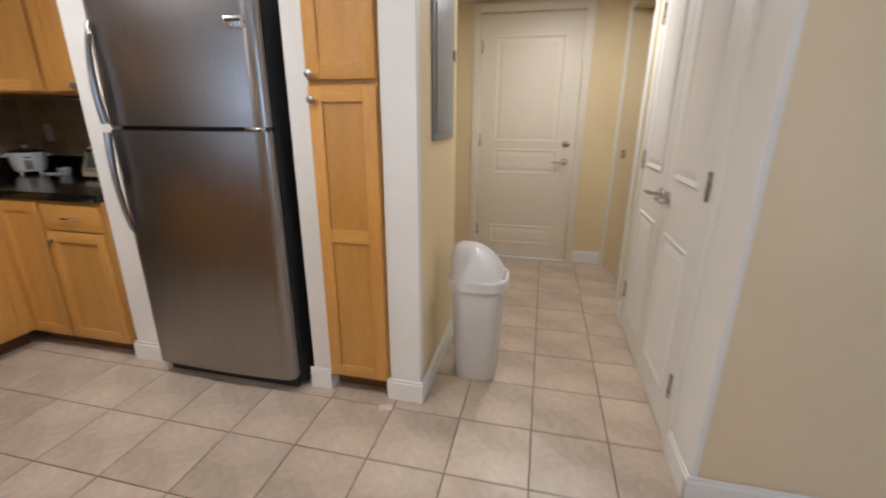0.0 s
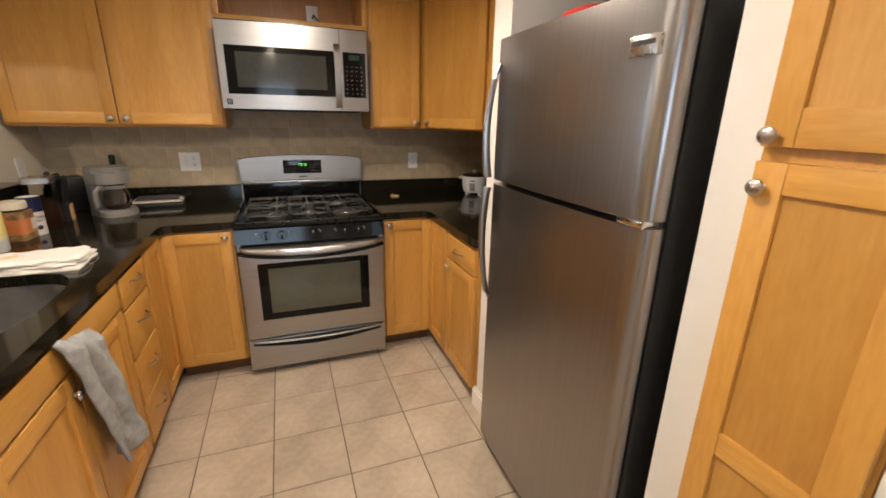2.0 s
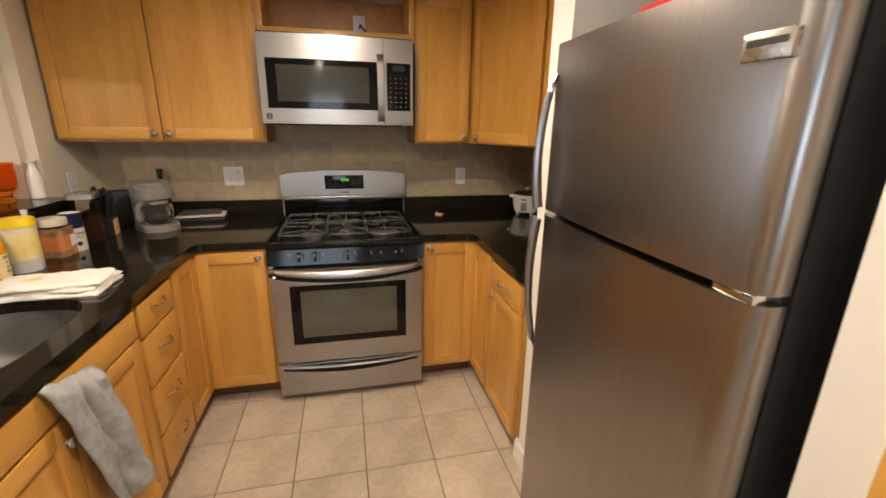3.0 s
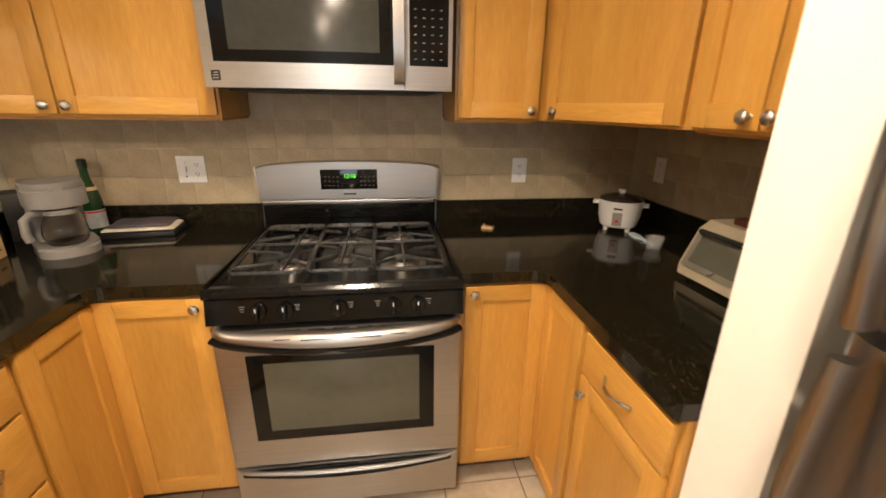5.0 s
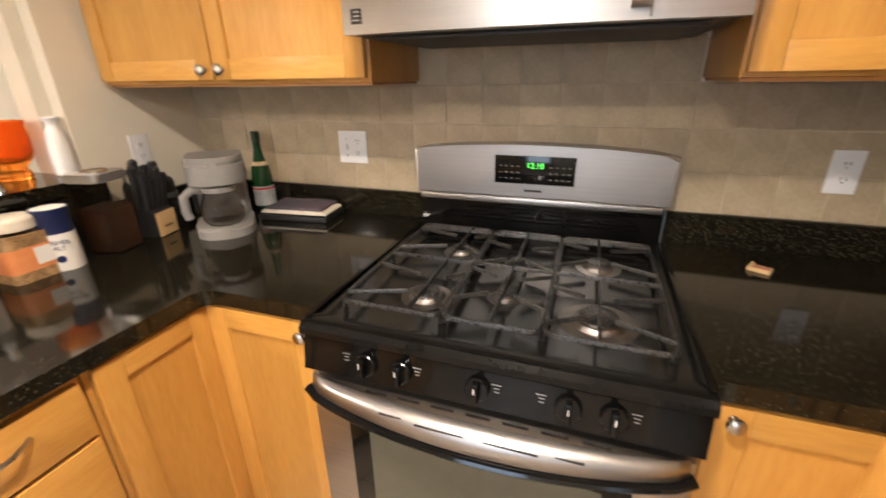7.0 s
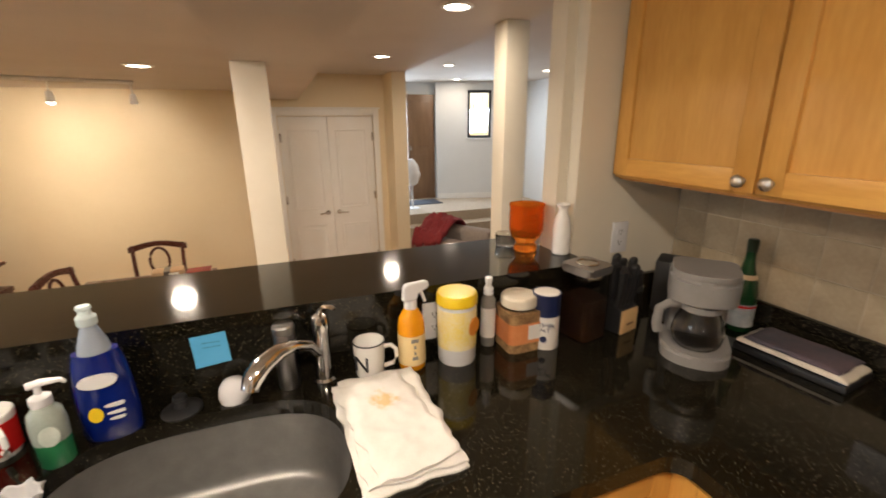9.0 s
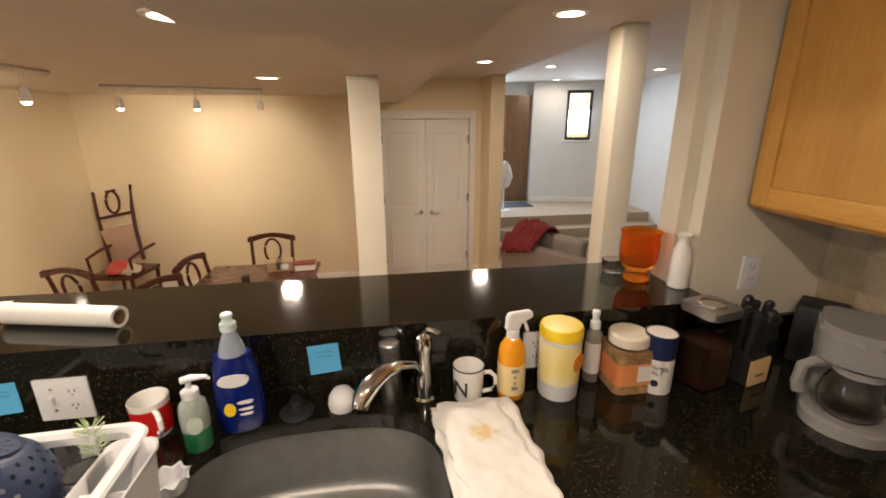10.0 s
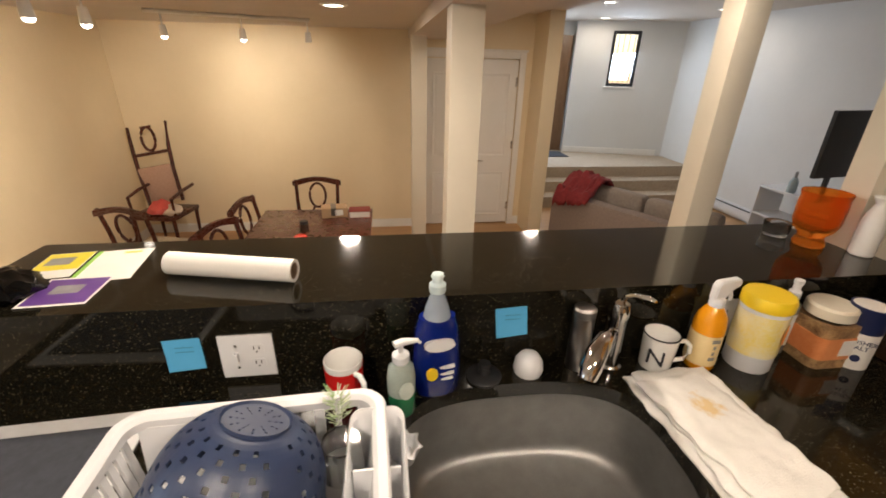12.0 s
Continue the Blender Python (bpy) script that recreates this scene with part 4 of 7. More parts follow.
# salt
sl = thing("salt_canister", "navy and white cardboard salt canister", "canister", (-2.888, 0.632, TOP), 0)
turned("body", [(0, 0), (0.040, 0), (0.041, 0.003), (0.041, 0.105), (0, 0.105)], PAPER, sl)
turned("upper_body", [(0.0412, 0.1052), (0.0414, 0.165), (0.0425, 0.167), (0.0425, 0.173), (0.040, 0.174), (0.039, 0.170), (0, 0.170)], NAVY, sl, "navy printed upper half")
turned("lid", [(0, 0.1705), (0.038, 0.1705), (0.038, 0.1725), (0, 0.1725)], PAPER, sl, "white paper lid")
for word, z, size in (("KOSHER", 0.082, 0.016), ("SALT", 0.066, 0.016)):
    text_mesh("lettering", word, size, NAVY, sl, pose(0, 0, 0, 0, 0, -40) @ pose(0, 0.0415, z, 90, 0, 180), 0.0006)
bm = bmesh.new()
lathe(bm, [(0, 0.0016), (0.010, 0.0016), (0.0105, 0), (0, 0)], 16)
turn_y(bm, (0, 0, 0))
dot = part("round_mark", bm, NAVY, sl)
dot.matrix_basis = pose(0, 0, 0, 0, 0, -40) @ pose(0, 0.0405, 0.035, 0, 0, 180)

# coffee canister
cn = thing("coffee_canister", "square clear canister of ground coffee with a steel lid", "canister", (-3.035, 0.622, TOP), 12)
sq = rounded([(-0.054, -0.054), (0.054, -0.054), (0.054, 0.054), (-0.054, 0.054)], 0.016)
bm = bmesh.new()
prism(bm, [(x * 0.95, y * 0.95) for x, y in sq], 0.004, 0.135)
part("coffee", bm, COFFEE, cn, "dark ground coffee")
bm = bmesh.new()
a = [[bm.verts.new((x * k, y * k, z)) for x, y in sq] for k, z in ((1, 0), (1, 0.215), (0.965, 0.215), (0.965, 0.003))]
for p_, q_ in zip(a, a[1:]):
    for i in range(len(sq)):
        bm.faces.new((p_[i], p_[(i + 1) % len(sq)], q_[(i + 1) % len(sq)], q_[i]))
bm.faces.new(a[0])
bm.faces.new(a[-1])
part("body", bm, clear("smoky_canister_plastic", (0.86, 0.82, 0.76), 0.04, 1.2), cn)
bm = bmesh.new()
prism(bm, [(x * 1.06, y * 1.06) for x, y in sq], 0.2155, 0.240)
bmesh.ops.bevel(bm, geom=bm.edges[:], offset=0.004, segments=2, affect="EDGES")
lid = part("lid", bm, STEEL, cn, "steel lid with a round push button")
turned("button", [(0.036, 0.2402), (0.036, 0.243), (0.033, 0.245), (0.031, 0.242), (0, 0.242)], CHROME, lid)

# knife block
kb = thing("knife_block", "black knife block with a ribbed wood front, full of knives", "knife block", (-3.165, 0.605, TOP), 14)
bm = bmesh.new()
prism(bm, [(0.062, 0.0), (0.062, 0.085), (-0.03, 0.125), (-0.062, 0.115), (-0.062, 0.0)], -0.042, 0.042, "x")
bmesh.ops.bevel(bm, geom=bm.edges[:], offset=0.003, segments=2, affect="EDGES")
part("block", bm, BLACK_MATT, kb, "black block body")
face = bpart("face", kb, BLOCKWOOD, -0.041, 0.0622, 0.002, 0.041, 0.066, 0.082, 0.001, "light wood front")
for i in range(9):
    bpart("rib", face, BLOCKWOOD, -0.0395 + i * 0.0088, 0.0662, 0.003, -0.0335 + i * 0.0088, 0.0685, 0.081, 0.0012)
for r_, (y0, z0) in enumerate(((0.040, 0.098), (0.012, 0.110), (-0.018, 0.122))):
    for c_ in range(3 if r_ else 4):
        x = -0.033 + c_ * (0.033 if r_ else 0.022)
        ln = 0.085 + 0.02 * ((r_ + c_) % 2)
        bm = bmesh.new()
        tube(bm, [(x, y0, z0 - 0.01), (x * 1.15, y0 + ln * 0.10, z0 + ln * 0.55), (x * 1.4 + 0.006, y0 + ln * 0.2, z0 + ln * 1.15), (x * 1.45 + 0.008, y0 + ln * 0.2, z0 + ln * 1.22)], [0.009, 0.0115, 0.0125, 0.008], 8, 1.35)
        k = part("knife", bm, BLACK_MATT, kb, "black knife handle")
        bm = bmesh.new()
        tube(bm, [(x, y0 - 0.002, z0 - 0.012), (x, y0 + 0.001, z0 - 0.006)], 0.0082, 8, 1.3)
        part("bolster", bm, STEEL, k)
bpart("label_mark", face, TOE, -0.018, 0.0687, 0.030, 0.018, 0.0692, 0.036, 0)

# dark grinder and black box by the corner
gr = thing("grinder", "dark glass spice grinder with a steel collar", "grinder", (-3.275, 0.575, TOP), 0)
turned("body", [(0, 0), (0.038, 0), (0.040, 0.005), (0.036, 0.06), (0.032, 0.10), (0, 0.10)], mat("dark_glass", (0.012, 0.011, 0.010), (0.02, 0.018, 0.016), rough=0.08), gr)
turned("collar", [(0.033, 0.1002), (0.034, 0.102), (0.034, 0.118), (0, 0.118)], STEEL, gr)
turned("cap", [(0.030, 0.1182), (0.032, 0.122), (0.030, 0.160), (0.022, 0.170), (0, 0.172)], BLACK_MATT, gr)
bx = thing("can_opener", "black plastic electric can opener in the corner", "appliance", (-3.46, 0.58, TOP), 35)
bpart("body", bx, BLACK_MATT, -0.06, -0.06, 0, 0.06, 0.06, 0.19, 0.012)
bpart("face", bx, BLACK, -0.045, 0.0602, 0.09, 0.045, 0.068, 0.17, 0.003)

# coffee maker
cm = thing("coffee_maker", "grey drip coffee maker with a glass carafe", "coffee maker", (-3.265, 0.836, TOP), -48)
cm.scale = (1.05, 1.05, 1.05)
bm = bmesh.new()
prism(bm, rounded([(-0.085, -0.105), (0.085, -0.105), (0.085, 0.095), (-0.085, 0.095)], [0.03, 0.03, 0.075, 0.075]), 0.0, 0.034)
bmesh.ops.bevel(bm, geom=[e for e in bm.edges if all(v.co.z > 0.03 for v in e.verts)], offset=0.008, segments=3, affect="EDGES")
part("base", bm, GREY_PL, cm)
bm = bmesh.new()
prism(bm, rounded([(-0.080, -0.105), (0.080, -0.105), (0.070, -0.045), (-0.070, -0.045)], 0.015), 0.0345, 0.165)
part("water_tank", bm, GREY_PL, cm)
bm = bmesh.new()
prism(bm, rounded([(-0.083, -0.106), (0.083, -0.106), (0.083, 0.075), (-0.083, 0.075)], [0.03, 0.03, 0.07, 0.07]), 0.1655, 0.232)
bmesh.ops.bevel(bm, geom=[e for e in bm.edges if all(v.co.z > 0.23 for v in e.verts)], offset=0.010, segments=3, affect="EDGES")
part("filter_housing", bm, GREY_PL, cm)
bm = bmesh.new()
prism(bm, rounded([(-0.079, -0.100), (0.079, -0.100), (0.079, 0.071), (-0.079, 0.071)], [0.03, 0.03, 0.068, 0.068]), 0.2325, 0.247)
part("lid", bm, GREY_PL, cm)
car = turned("carafe", [(0, 0.036), (0.048, 0.036), (0.060, 0.05), (0.064, 0.075), (0.058, 0.110), (0.044, 0.140), (0.042, 0.150), (0.040, 0.150), (0.042, 0.138), (0.056, 0.108), (0.062, 0.075), (0.058, 0.052), (0.046, 0.039), (0, 0.039)], clear("carafe_glass", (0.85, 0.84, 0.82), 0.02, 1.45), cm, "clear glass carafe", (0, 0.02))
turned("band", [(0.043, 0.1405), (0.047, 0.1405), (0.047, 0.156), (0.043, 0.157)], GREY_PL, car, "", (0, 0.02))
bm = bmesh.new()
tube(bm, [(0.044, 0.02, 0.148), (0.075, 0.03, 0.150), (0.098, 0.036, 0.132), (0.100, 0.036, 0.085), (0.094, 0.034, 0.062)], 0.010, 8, 1.3)
part("handle", bm, GREY_PL, car, "grey loop handle")

# sparkling cider bottle
wb = thing("cider_bottle", "green glass cider bottle with a paper label", "bottle", (-3.535, 0.775, TOP), 0)
turned("body", [(0, 0), (0.036, 0), (0.039, 0.005), (0.039, 0.125), (0.033, 0.165), (0.020, 0.205), (0.0145, 0.235), (0.0135, 0.285), (0.0155, 0.288), (0.0155, 0.296), (0, 0.297)], GLASS_GREEN, wb)
turned("foil", [(0.0138, 0.262), (0.0152, 0.262), (0.0162, 0.287), (0.0162, 0.299), (0.012, 0.303), (0, 0.303)], mat("dark_green_foil", (0.02, 0.035, 0.018), rough=0.35, metal=0.4), wb, "dark foil cap")
turned("label", [(0.0392, 0.02), (0.0397, 0.02), (0.0397, 0.095), (0.0392, 0.095)], mat("cream_label", (0.26, 0.31, 0.36), (0.62, 0.62, 0.60), scale=22, rough=0.5), wb, "printed paper label")
turned("label_motif", [(0.0398, 0.084), (0.0401, 0.084), (0.0401, 0.091), (0.0398, 0.091)], RED_GLAZE, wb)
turned("neck_label", [(0.0255, 0.19), (0.030, 0.176), (0.0305, 0.176), (0.026, 0.19)], mat("tan_label", (0.5, 0.36, 0.2), (0.62, 0.48, 0.3), scale=30, rough=0.5), wb, "tan neck label")


def cloth_slab(name, w, d, h, material, parent, wob=0.006, label="", nx=26, ny=34, z=0.0, seed=0.0):
    """A soft folded cloth: rounded slab with uneven top and edges."""
    bm = bmesh.new()
    top_, bot_ = [], []
    for j in range(ny + 1):
        tr, br = [], []
        for i in range(nx + 1):
            u, v = i / nx, j / ny
            x, y = (u - 0.5) * w, (v - 0.5) * d
            n1 = noise.noise(Vector((x * 14 + seed, y * 14, seed)))
            n2 = noise.noise(Vector((x * 45, y * 45 + seed, 3 + seed)))
            edge = min(u, 1 - u, v, 1 - v)
            fall = min(1, edge * 14) ** 0.5
            x += noise.noise(Vector((y * 20, seed, 1))) * wob * (abs(u - 0.5) * 2) ** 3
            y += noise.noise(Vector((x * 20, seed, 2))) * wob * (abs(v - 0.5) * 2) ** 3
            tr.append(bm.verts.new((x, y, z + h * (0.35 + 0.65 * fall) + (n1 * 0.6 + n2 * 0.25) * wob * fall)))
            br.append(bm.verts.new((x, y, z)))
        top_.append(tr)
        bot_.append(br)
    for j in range(ny):
        for i in range(nx):
            bm.faces.new((top_[j][i], top_[j][i + 1], top_[j + 1][i + 1], top_[j + 1][i]))
            bm.faces.new((bot_[j][i], bot_[j + 1][i], bot_[j + 1][i + 1], bot_[j][i + 1]))
    for j in range(ny):
        bm.faces.new((top_[j][0], top_[j + 1][0], bot_[j + 1][0], bot_[j][0]))
        bm.faces.new((top_[j][nx], bot_[j][nx], bot_[j + 1][nx], top_[j + 1][nx]))
    for i in range(nx):
        bm.faces.new((top_[0][i], bot_[0][i], bot_[0][i + 1], top_[0][i + 1]))
        bm.faces.new((top_[ny][i], top_[ny][i + 1], bot_[ny][i + 1], bot_[ny][i]))
    return part(name, bm, material, parent, label)


# tray with folded cloths
tr = thing("tray", "black serving tray behind the coffee maker", "tray", (-3.485, 0.985, TOP), 96)
bpart("body", tr, BLACK_MATT, -0.135, -0.075, 0, 0.135, 0.075, 0.022, 0.008)
bpart("rim", tr, BLACK, -0.13, -0.07, 0.0222, 0.13, 0.07, 0.026, 0.002)
cl = thing("folded_cloth", "folded cream and slate cloths on the black tray", "cloth", (-3.485, 0.985, TOP + 0.0265), 96)
cloth_slab("cream_cloth", 0.262, 0.135, 0.014, mat("cream_cloth", (0.62, 0.56, 0.46), (0.70, 0.64, 0.54), scale=50, rough=0.9, bump=0.4, bump_scale=400), cl, 0.004, "cream cotton cloth")
cloth_slab("slate_cloth", 0.225, 0.13, 0.012, mat("slate_cloth", (0.055, 0.06, 0.08), (0.12, 0.085, 0.10), scale=16, rough=0.9, bump=0.4, bump_scale=400), cl, 0.005, "slate blue printed cloth", z=0.0145, seed=4)

# matches
mb = thing("matchbox", "small open wooden matchbox on the worktop", "matchbox", (-3.42, 2.452, TOP), 60)
bpart("tray", mb, BLOCKWOOD, -0.026, -0.016, 0, 0.026, 0.016, 0.010, 0.001)
bpart("label", mb, mat("red_brown_label", (0.35, 0.12, 0.07), (0.5, 0.24, 0.15), scale=60, rough=0.6), -0.018, -0.010, 0.0102, 0.022, 0.012, 0.0112, 0)
bpart("match", mb, BLOCKWOOD, -0.022, -0.003, 0.0113, -0.014, 0.003, 0.020, 0.001)

# rice cooker
rc = thing("rice_cooker", "small white rice cooker with a dark glass lid", "rice cooker", (-3.365, 3.050, TOP), 55)
for k in range(4):
    a = math.pi / 4 + k * math.pi / 2
    turned("foot", [(0, 0), (0.009, 0), (0.011, 0.018), (0, 0.018)], PLASTIC_WHITE, rc, "", (0.065 * math.cos(a), 0.065 * math.sin(a)), 12)
turned("body", [(0, 0.0182), (0.070, 0.0182), (0.078, 0.024), (0.090, 0.070), (0.094, 0.130), (0.095, 0.138), (0, 0.138)], PLASTIC_WHITE, rc)
turned("lid", [(0.094, 0.1385), (0.093, 0.143), (0.080, 0.152), (0.045, 0.160), (0, 0.163)], mat("smoked_lid_glass", (0.03, 0.022, 0.016), (0.045, 0.034, 0.024), rough=0.07), rc, "dark tempered glass lid")
turned("lid_knob", [(0.010, 0.1632), (0.012, 0.168), (0.017, 0.176), (0.016, 0.183), (0, 0.184)], PLASTIC_WHITE, rc)
for s in (-1, 1):
    bpart("handle", rc, PLASTIC_WHITE, s * 0.090, -0.022, 0.112, s * 0.118, 0.022, 0.126, 0.004)
bpart("switch_plate", rc, GREY_PL, -0.020, -0.0935, 0.035, 0.020, -0.080, 0.092, 0.002)
bpart("switch", rc, RED_GLAZE, -0.006, -0.0965, 0.050, 0.006, -0.0937, 0.060, 0.001)
bpart("name_mark", rc, INK, -0.018, -0.0965, 0.106, 0.018, -0.092, 0.113, 0)

FROSTED = mat("frosted_plastic", (0.55, 0.58, 0.60), (0.62, 0.65, 0.67), rough=0.3)
FROSTED.node_tree.nodes["Principled BSDF"].inputs["Alpha"].default_value = 0.28
cup = thing("measuring_cup", "small clear plastic measuring cup", "cup", (-3.075, 3.042, TOP), 0)
turned("body", hollow(0.027, 0.036, 0.048, 0.002), FROSTED, cup)
pd = thing("rice_paddle", "pale blue plastic rice paddle lying by the cooker", "paddle", (-3.185, 3.065, TOP), 0)
bm = bmesh.new()
prism(bm, rounded([(-0.09, -0.012), (-0.03, -0.022), (0.0, -0.006), (0.075, -0.010), (0.080, -0.002), (0.0, 0.005), (-0.03, 0.016), (-0.09, 0.014)], 0.005), 0.0, 0.008)
bmesh.ops.bevel(bm, geom=[e for e in bm.edges if all(v.co.z > 0.007 for v in e.verts)], offset=0.002, segments=2, affect="EDGES")
part("blade", bm, mat("pale_blue_plastic", (0.50, 0.62, 0.70), (0.56, 0.68, 0.76), rough=0.35), pd)

# toaster oven
to = thing("toaster_oven", "cream and black toaster oven with a sloped glass door", "toaster oven", (-2.80, 2.945, TOP), 3)
TO = 0.43
CREAMM = mat("aged_cream_metal", (0.50, 0.43, 0.30), (0.58, 0.51, 0.37), scale=10, rough=0.35, metal=0.3)
bm = bmesh.new()
prism(bm, [(0.0, 0.016), (0.0, 0.05), (0.05, 0.165), (0.085, 0.19), (0.29, 0.19), (0.29, 0.016)], 0.0, TO, "x")
part("body", bm, CREAMM, to)
for x in (0.02, TO - 0.04):
    for y in (0.02, 0.25):
        bpart("foot", to, BLACK_MATT, x, y, 0, x + 0.02, y + 0.02, 0.016, 0.002)
slope = math.degrees(math.atan2(0.115, 0.05))
dz = bmesh.new()
box(dz, 0.018, -0.012, 0.0, TO - 0.085, -0.001, 0.128, 0.003)
dr = part("door", dz, mat("toaster_door_frame", (0.36, 0.34, 0.29), (0.42, 0.40, 0.35), rough=0.3, metal=0.7), to)
dr.matrix_basis = pose(0, 0, 0.048, slope - 90, 0, 0)
bpart("window", dr, GLASS_DARK, 0.040, -0.0135, 0.018, TO - 0.107, -0.0122, 0.104, 0.0005, "smoked toaster glass")
bm = bmesh.new()
tube(bm, [(0.04, -0.013, 0.116), (0.045, -0.034, 0.117), (TO - 0.112, -0.034, 0.117), (TO - 0.107, -0.013, 0.116)], 0.008, 8)
part("handle", bm, BLACK_MATT, dr, "black bar handle")
for i in range(3):
    bm = bmesh.new()
    lathe(bm, [(0, 0.016), (0.014, 0.015), (0.016, 0), (0, 0)], 16)
    turn_y(bm, (TO - 0.042, -0.001, 0.02 + i * 0.042))
    k = part("dial", bm, BLACK_MATT, to)
    k.matrix_basis = pose(0, 0, 0.048, slope - 90, 0, 0)
bk = thing("baking_pan", "dark red-brown baking pan on top of the toaster oven", "pan", (-2.755, 3.06, TOP + 0.1905), 3)
bm = bmesh.new()
prism(bm, rounded([(0, 0), (0.33, 0), (0.33, 0.18), (0, 0.18)], 0.015), 0, 0.018)
part("body", bm, mat("dark_red_enamel", (0.05, 0.012, 0.008), (0.09, 0.02, 0.014), scale=12, rough=0.35), bk)

# ---- things round the sink ----
ds = thing("dish_soap", "tall bottle of blue dish soap with a pale label", "bottle", (-1.782, 0.617, TOP), 6)
bm = bmesh.new()
rings = []
for w_, d_, z_ in ((0.048, 0.028, 0), (0.054, 0.033, 0.008), (0.056, 0.034, 0.06), (0.053, 0.032, 0.13), (0.047, 0.030, 0.18), (0.040, 0.027, 0.205)):
    rings.append([bm.verts.new((w_ * math.cos(a), d_ * math.sin(a), z_)) for a in [2 * math.pi * i / 28 for i in range(28)]])
for p_, q_ in zip(rings, rings[1:]):
    for i in range(28):
        bm.faces.new((p_[i], p_[(i + 1) % 28], q_[(i + 1) % 28], q_[i]))
bm.faces.new(rings[0])
bm.faces.new(rings[-1])
part("body", bm, BLUE_SOAP, ds, "blue liquid in clear plastic")
turned("shoulder", [(0.030, 0.2052), (0.026, 0.225), (0.015, 0.258), (0.0135, 0.264), (0, 0.264)], mat("clear_bluish_plastic", (0.26, 0.31, 0.38), (0.32, 0.37, 0.43), rough=0.1), ds, "clear empty shoulder")
turned("cap", [(0.017, 0.2645), (0.018, 0.268), (0.018, 0.282), (0.012, 0.288), (0.011, 0.296), (0.014, 0.300), (0.012, 0.306), (0, 0.307)], mat("pale_aqua_plastic", (0.55, 0.66, 0.68), rough=0.35), ds, "pale squeeze cap")
for x, z, w_, h_, m_ in ((0.0, 0.148, 0.034, 0.016, PLASTIC_WHITE), (0.016, 0.072, 0.013, 0.017, YELLOW), (-0.018, 0.088, 0.018, 0.004, PLASTIC_WHITE), (-0.018, 0.070, 0.016, 0.003, PLASTIC_WHITE), (-0.018, 0.056, 0.014, 0.003, PLASTIC_WHITE)):
    bm = bmesh.new()
    out = [(x + w_ * math.cos(a), z + h_ * math.sin(a)) for a in [2 * math.pi * i / 18 for i in range(18)]]
    prism(bm, out, 0.026, 0.0352, "y")
    part("label_shape", bm, m_, ds)

hs = thing("hand_soap", "clear pump bottle of green hand soap", "bottle", (-1.700, 0.672, TOP), 20)
turned("body", [(0, 0), (0.028, 0), (0.031, 0.006), (0.030, 0.055), (0, 0.055)], GREEN_SOAP, hs, "green soap")
turned("upper_body", [(0.030, 0.0552), (0.031, 0.09), (0.027, 0.118), (0.015, 0.132), (0, 0.132)], mat("clear_greenish_plastic", (0.28, 0.33, 0.29), (0.36, 0.41, 0.37), scale=20, rough=0.1), hs, "clear empty upper half")
turned("collar", [(0.017, 0.1322), (0.018, 0.136), (0.018, 0.150), (0.010, 0.155), (0.006, 0.156), (0.006, 0.172), (0, 0.172)], PLASTIC_WHITE, hs)
bm = bmesh.new()
tube(bm, [(0.014, 0, 0.177), (-0.006, 0, 0.179), (-0.036, 0.004, 0.176), (-0.042, 0.004, 0.168)], [0.010, 0.010, 0.006, 0.005], 8, 0.7)
part("pump", bm, PLASTIC_WHITE, hs)
bm = bmesh.new()
prism(bm, [(0.016 * math.cos(a), 0.075 + 0.022 * math.sin(a)) for a in [2 * math.pi * i / 18 for i in range(18)]], 0.020, 0.0318, "y")
part("label_shape", bm, mat("pale_green_label", (0.42, 0.5, 0.44), (0.6, 0.66, 0.6), scale=40, rough=0.5), hs)

st = thing("sink_stopper", "black rubber sink stopper behind the bowl", "stopper", (-1.905, 0.588, TOP), 0)
turned("disc", [(0, 0), (0.042, 0), (0.044, 0.006), (0.036, 0.012), (0.016, 0.014), (0.012, 0.03), (0.016, 0.034), (0.014, 0.042), (0, 0.044)], BLACK_MATT, st)
eg = thing("sponge_holder", "white dome-shaped scrubber holder", "scrubber", (-2.02, 0.580, TOP), 0)
turned("dome", [(0, 0), (0.034, 0), (0.037, 0.012), (0.034, 0.034), (0.024, 0.050), (0.010, 0.057), (0, 0.058)], PLASTIC_WHITE, eg)
cy = thing("soap_dispenser", "brushed steel soap dispenser behind the faucet", "dispenser", (-2.150, 0.572, TOP), 0)
turned("body", [(0, 0), (0.026, 0), (0.027, 0.003), (0.027, 0.150), (0.0265, 0.152), (0, 0.152)], STEEL_V, cy)
turned("cap", [(0.0255, 0.1522), (0.0275, 0.155), (0.0275, 0.172), (0.024, 0.176), (0, 0.177)], STEEL, cy)

fa = thing("faucet", "chrome single-lever kitchen faucet with a pull-out spout", "faucet", (-2.238, 0.578, TOP), 0)
turned("base", [(0, 0), (0.030, 0), (0.030, 0.006), (0.024, 0.012), (0.0215, 0.03), (0.0215, 0.145), (0.023, 0.148), (0.023, 0.172), (0.019, 0.187), (0.008, 0.194), (0, 0.195)], CHROME, fa)
bm = bmesh.new()
pts = [(0.012, 0.012, 0.088), (0.035, 0.040, 0.130), (0.070, 0.080, 0.156), (0.103, 0.116, 0.164), (0.134, 0.147, 0.156), (0.154, 0.168, 0.136), (0.160, 0.175, 0.119)]
tube(bm, pts, [0.013, 0.0145, 0.016, 0.019, 0.0225, 0.0225, 0.019], 14)
part("spout", bm, CHROME, fa)
bm = bmesh.new()
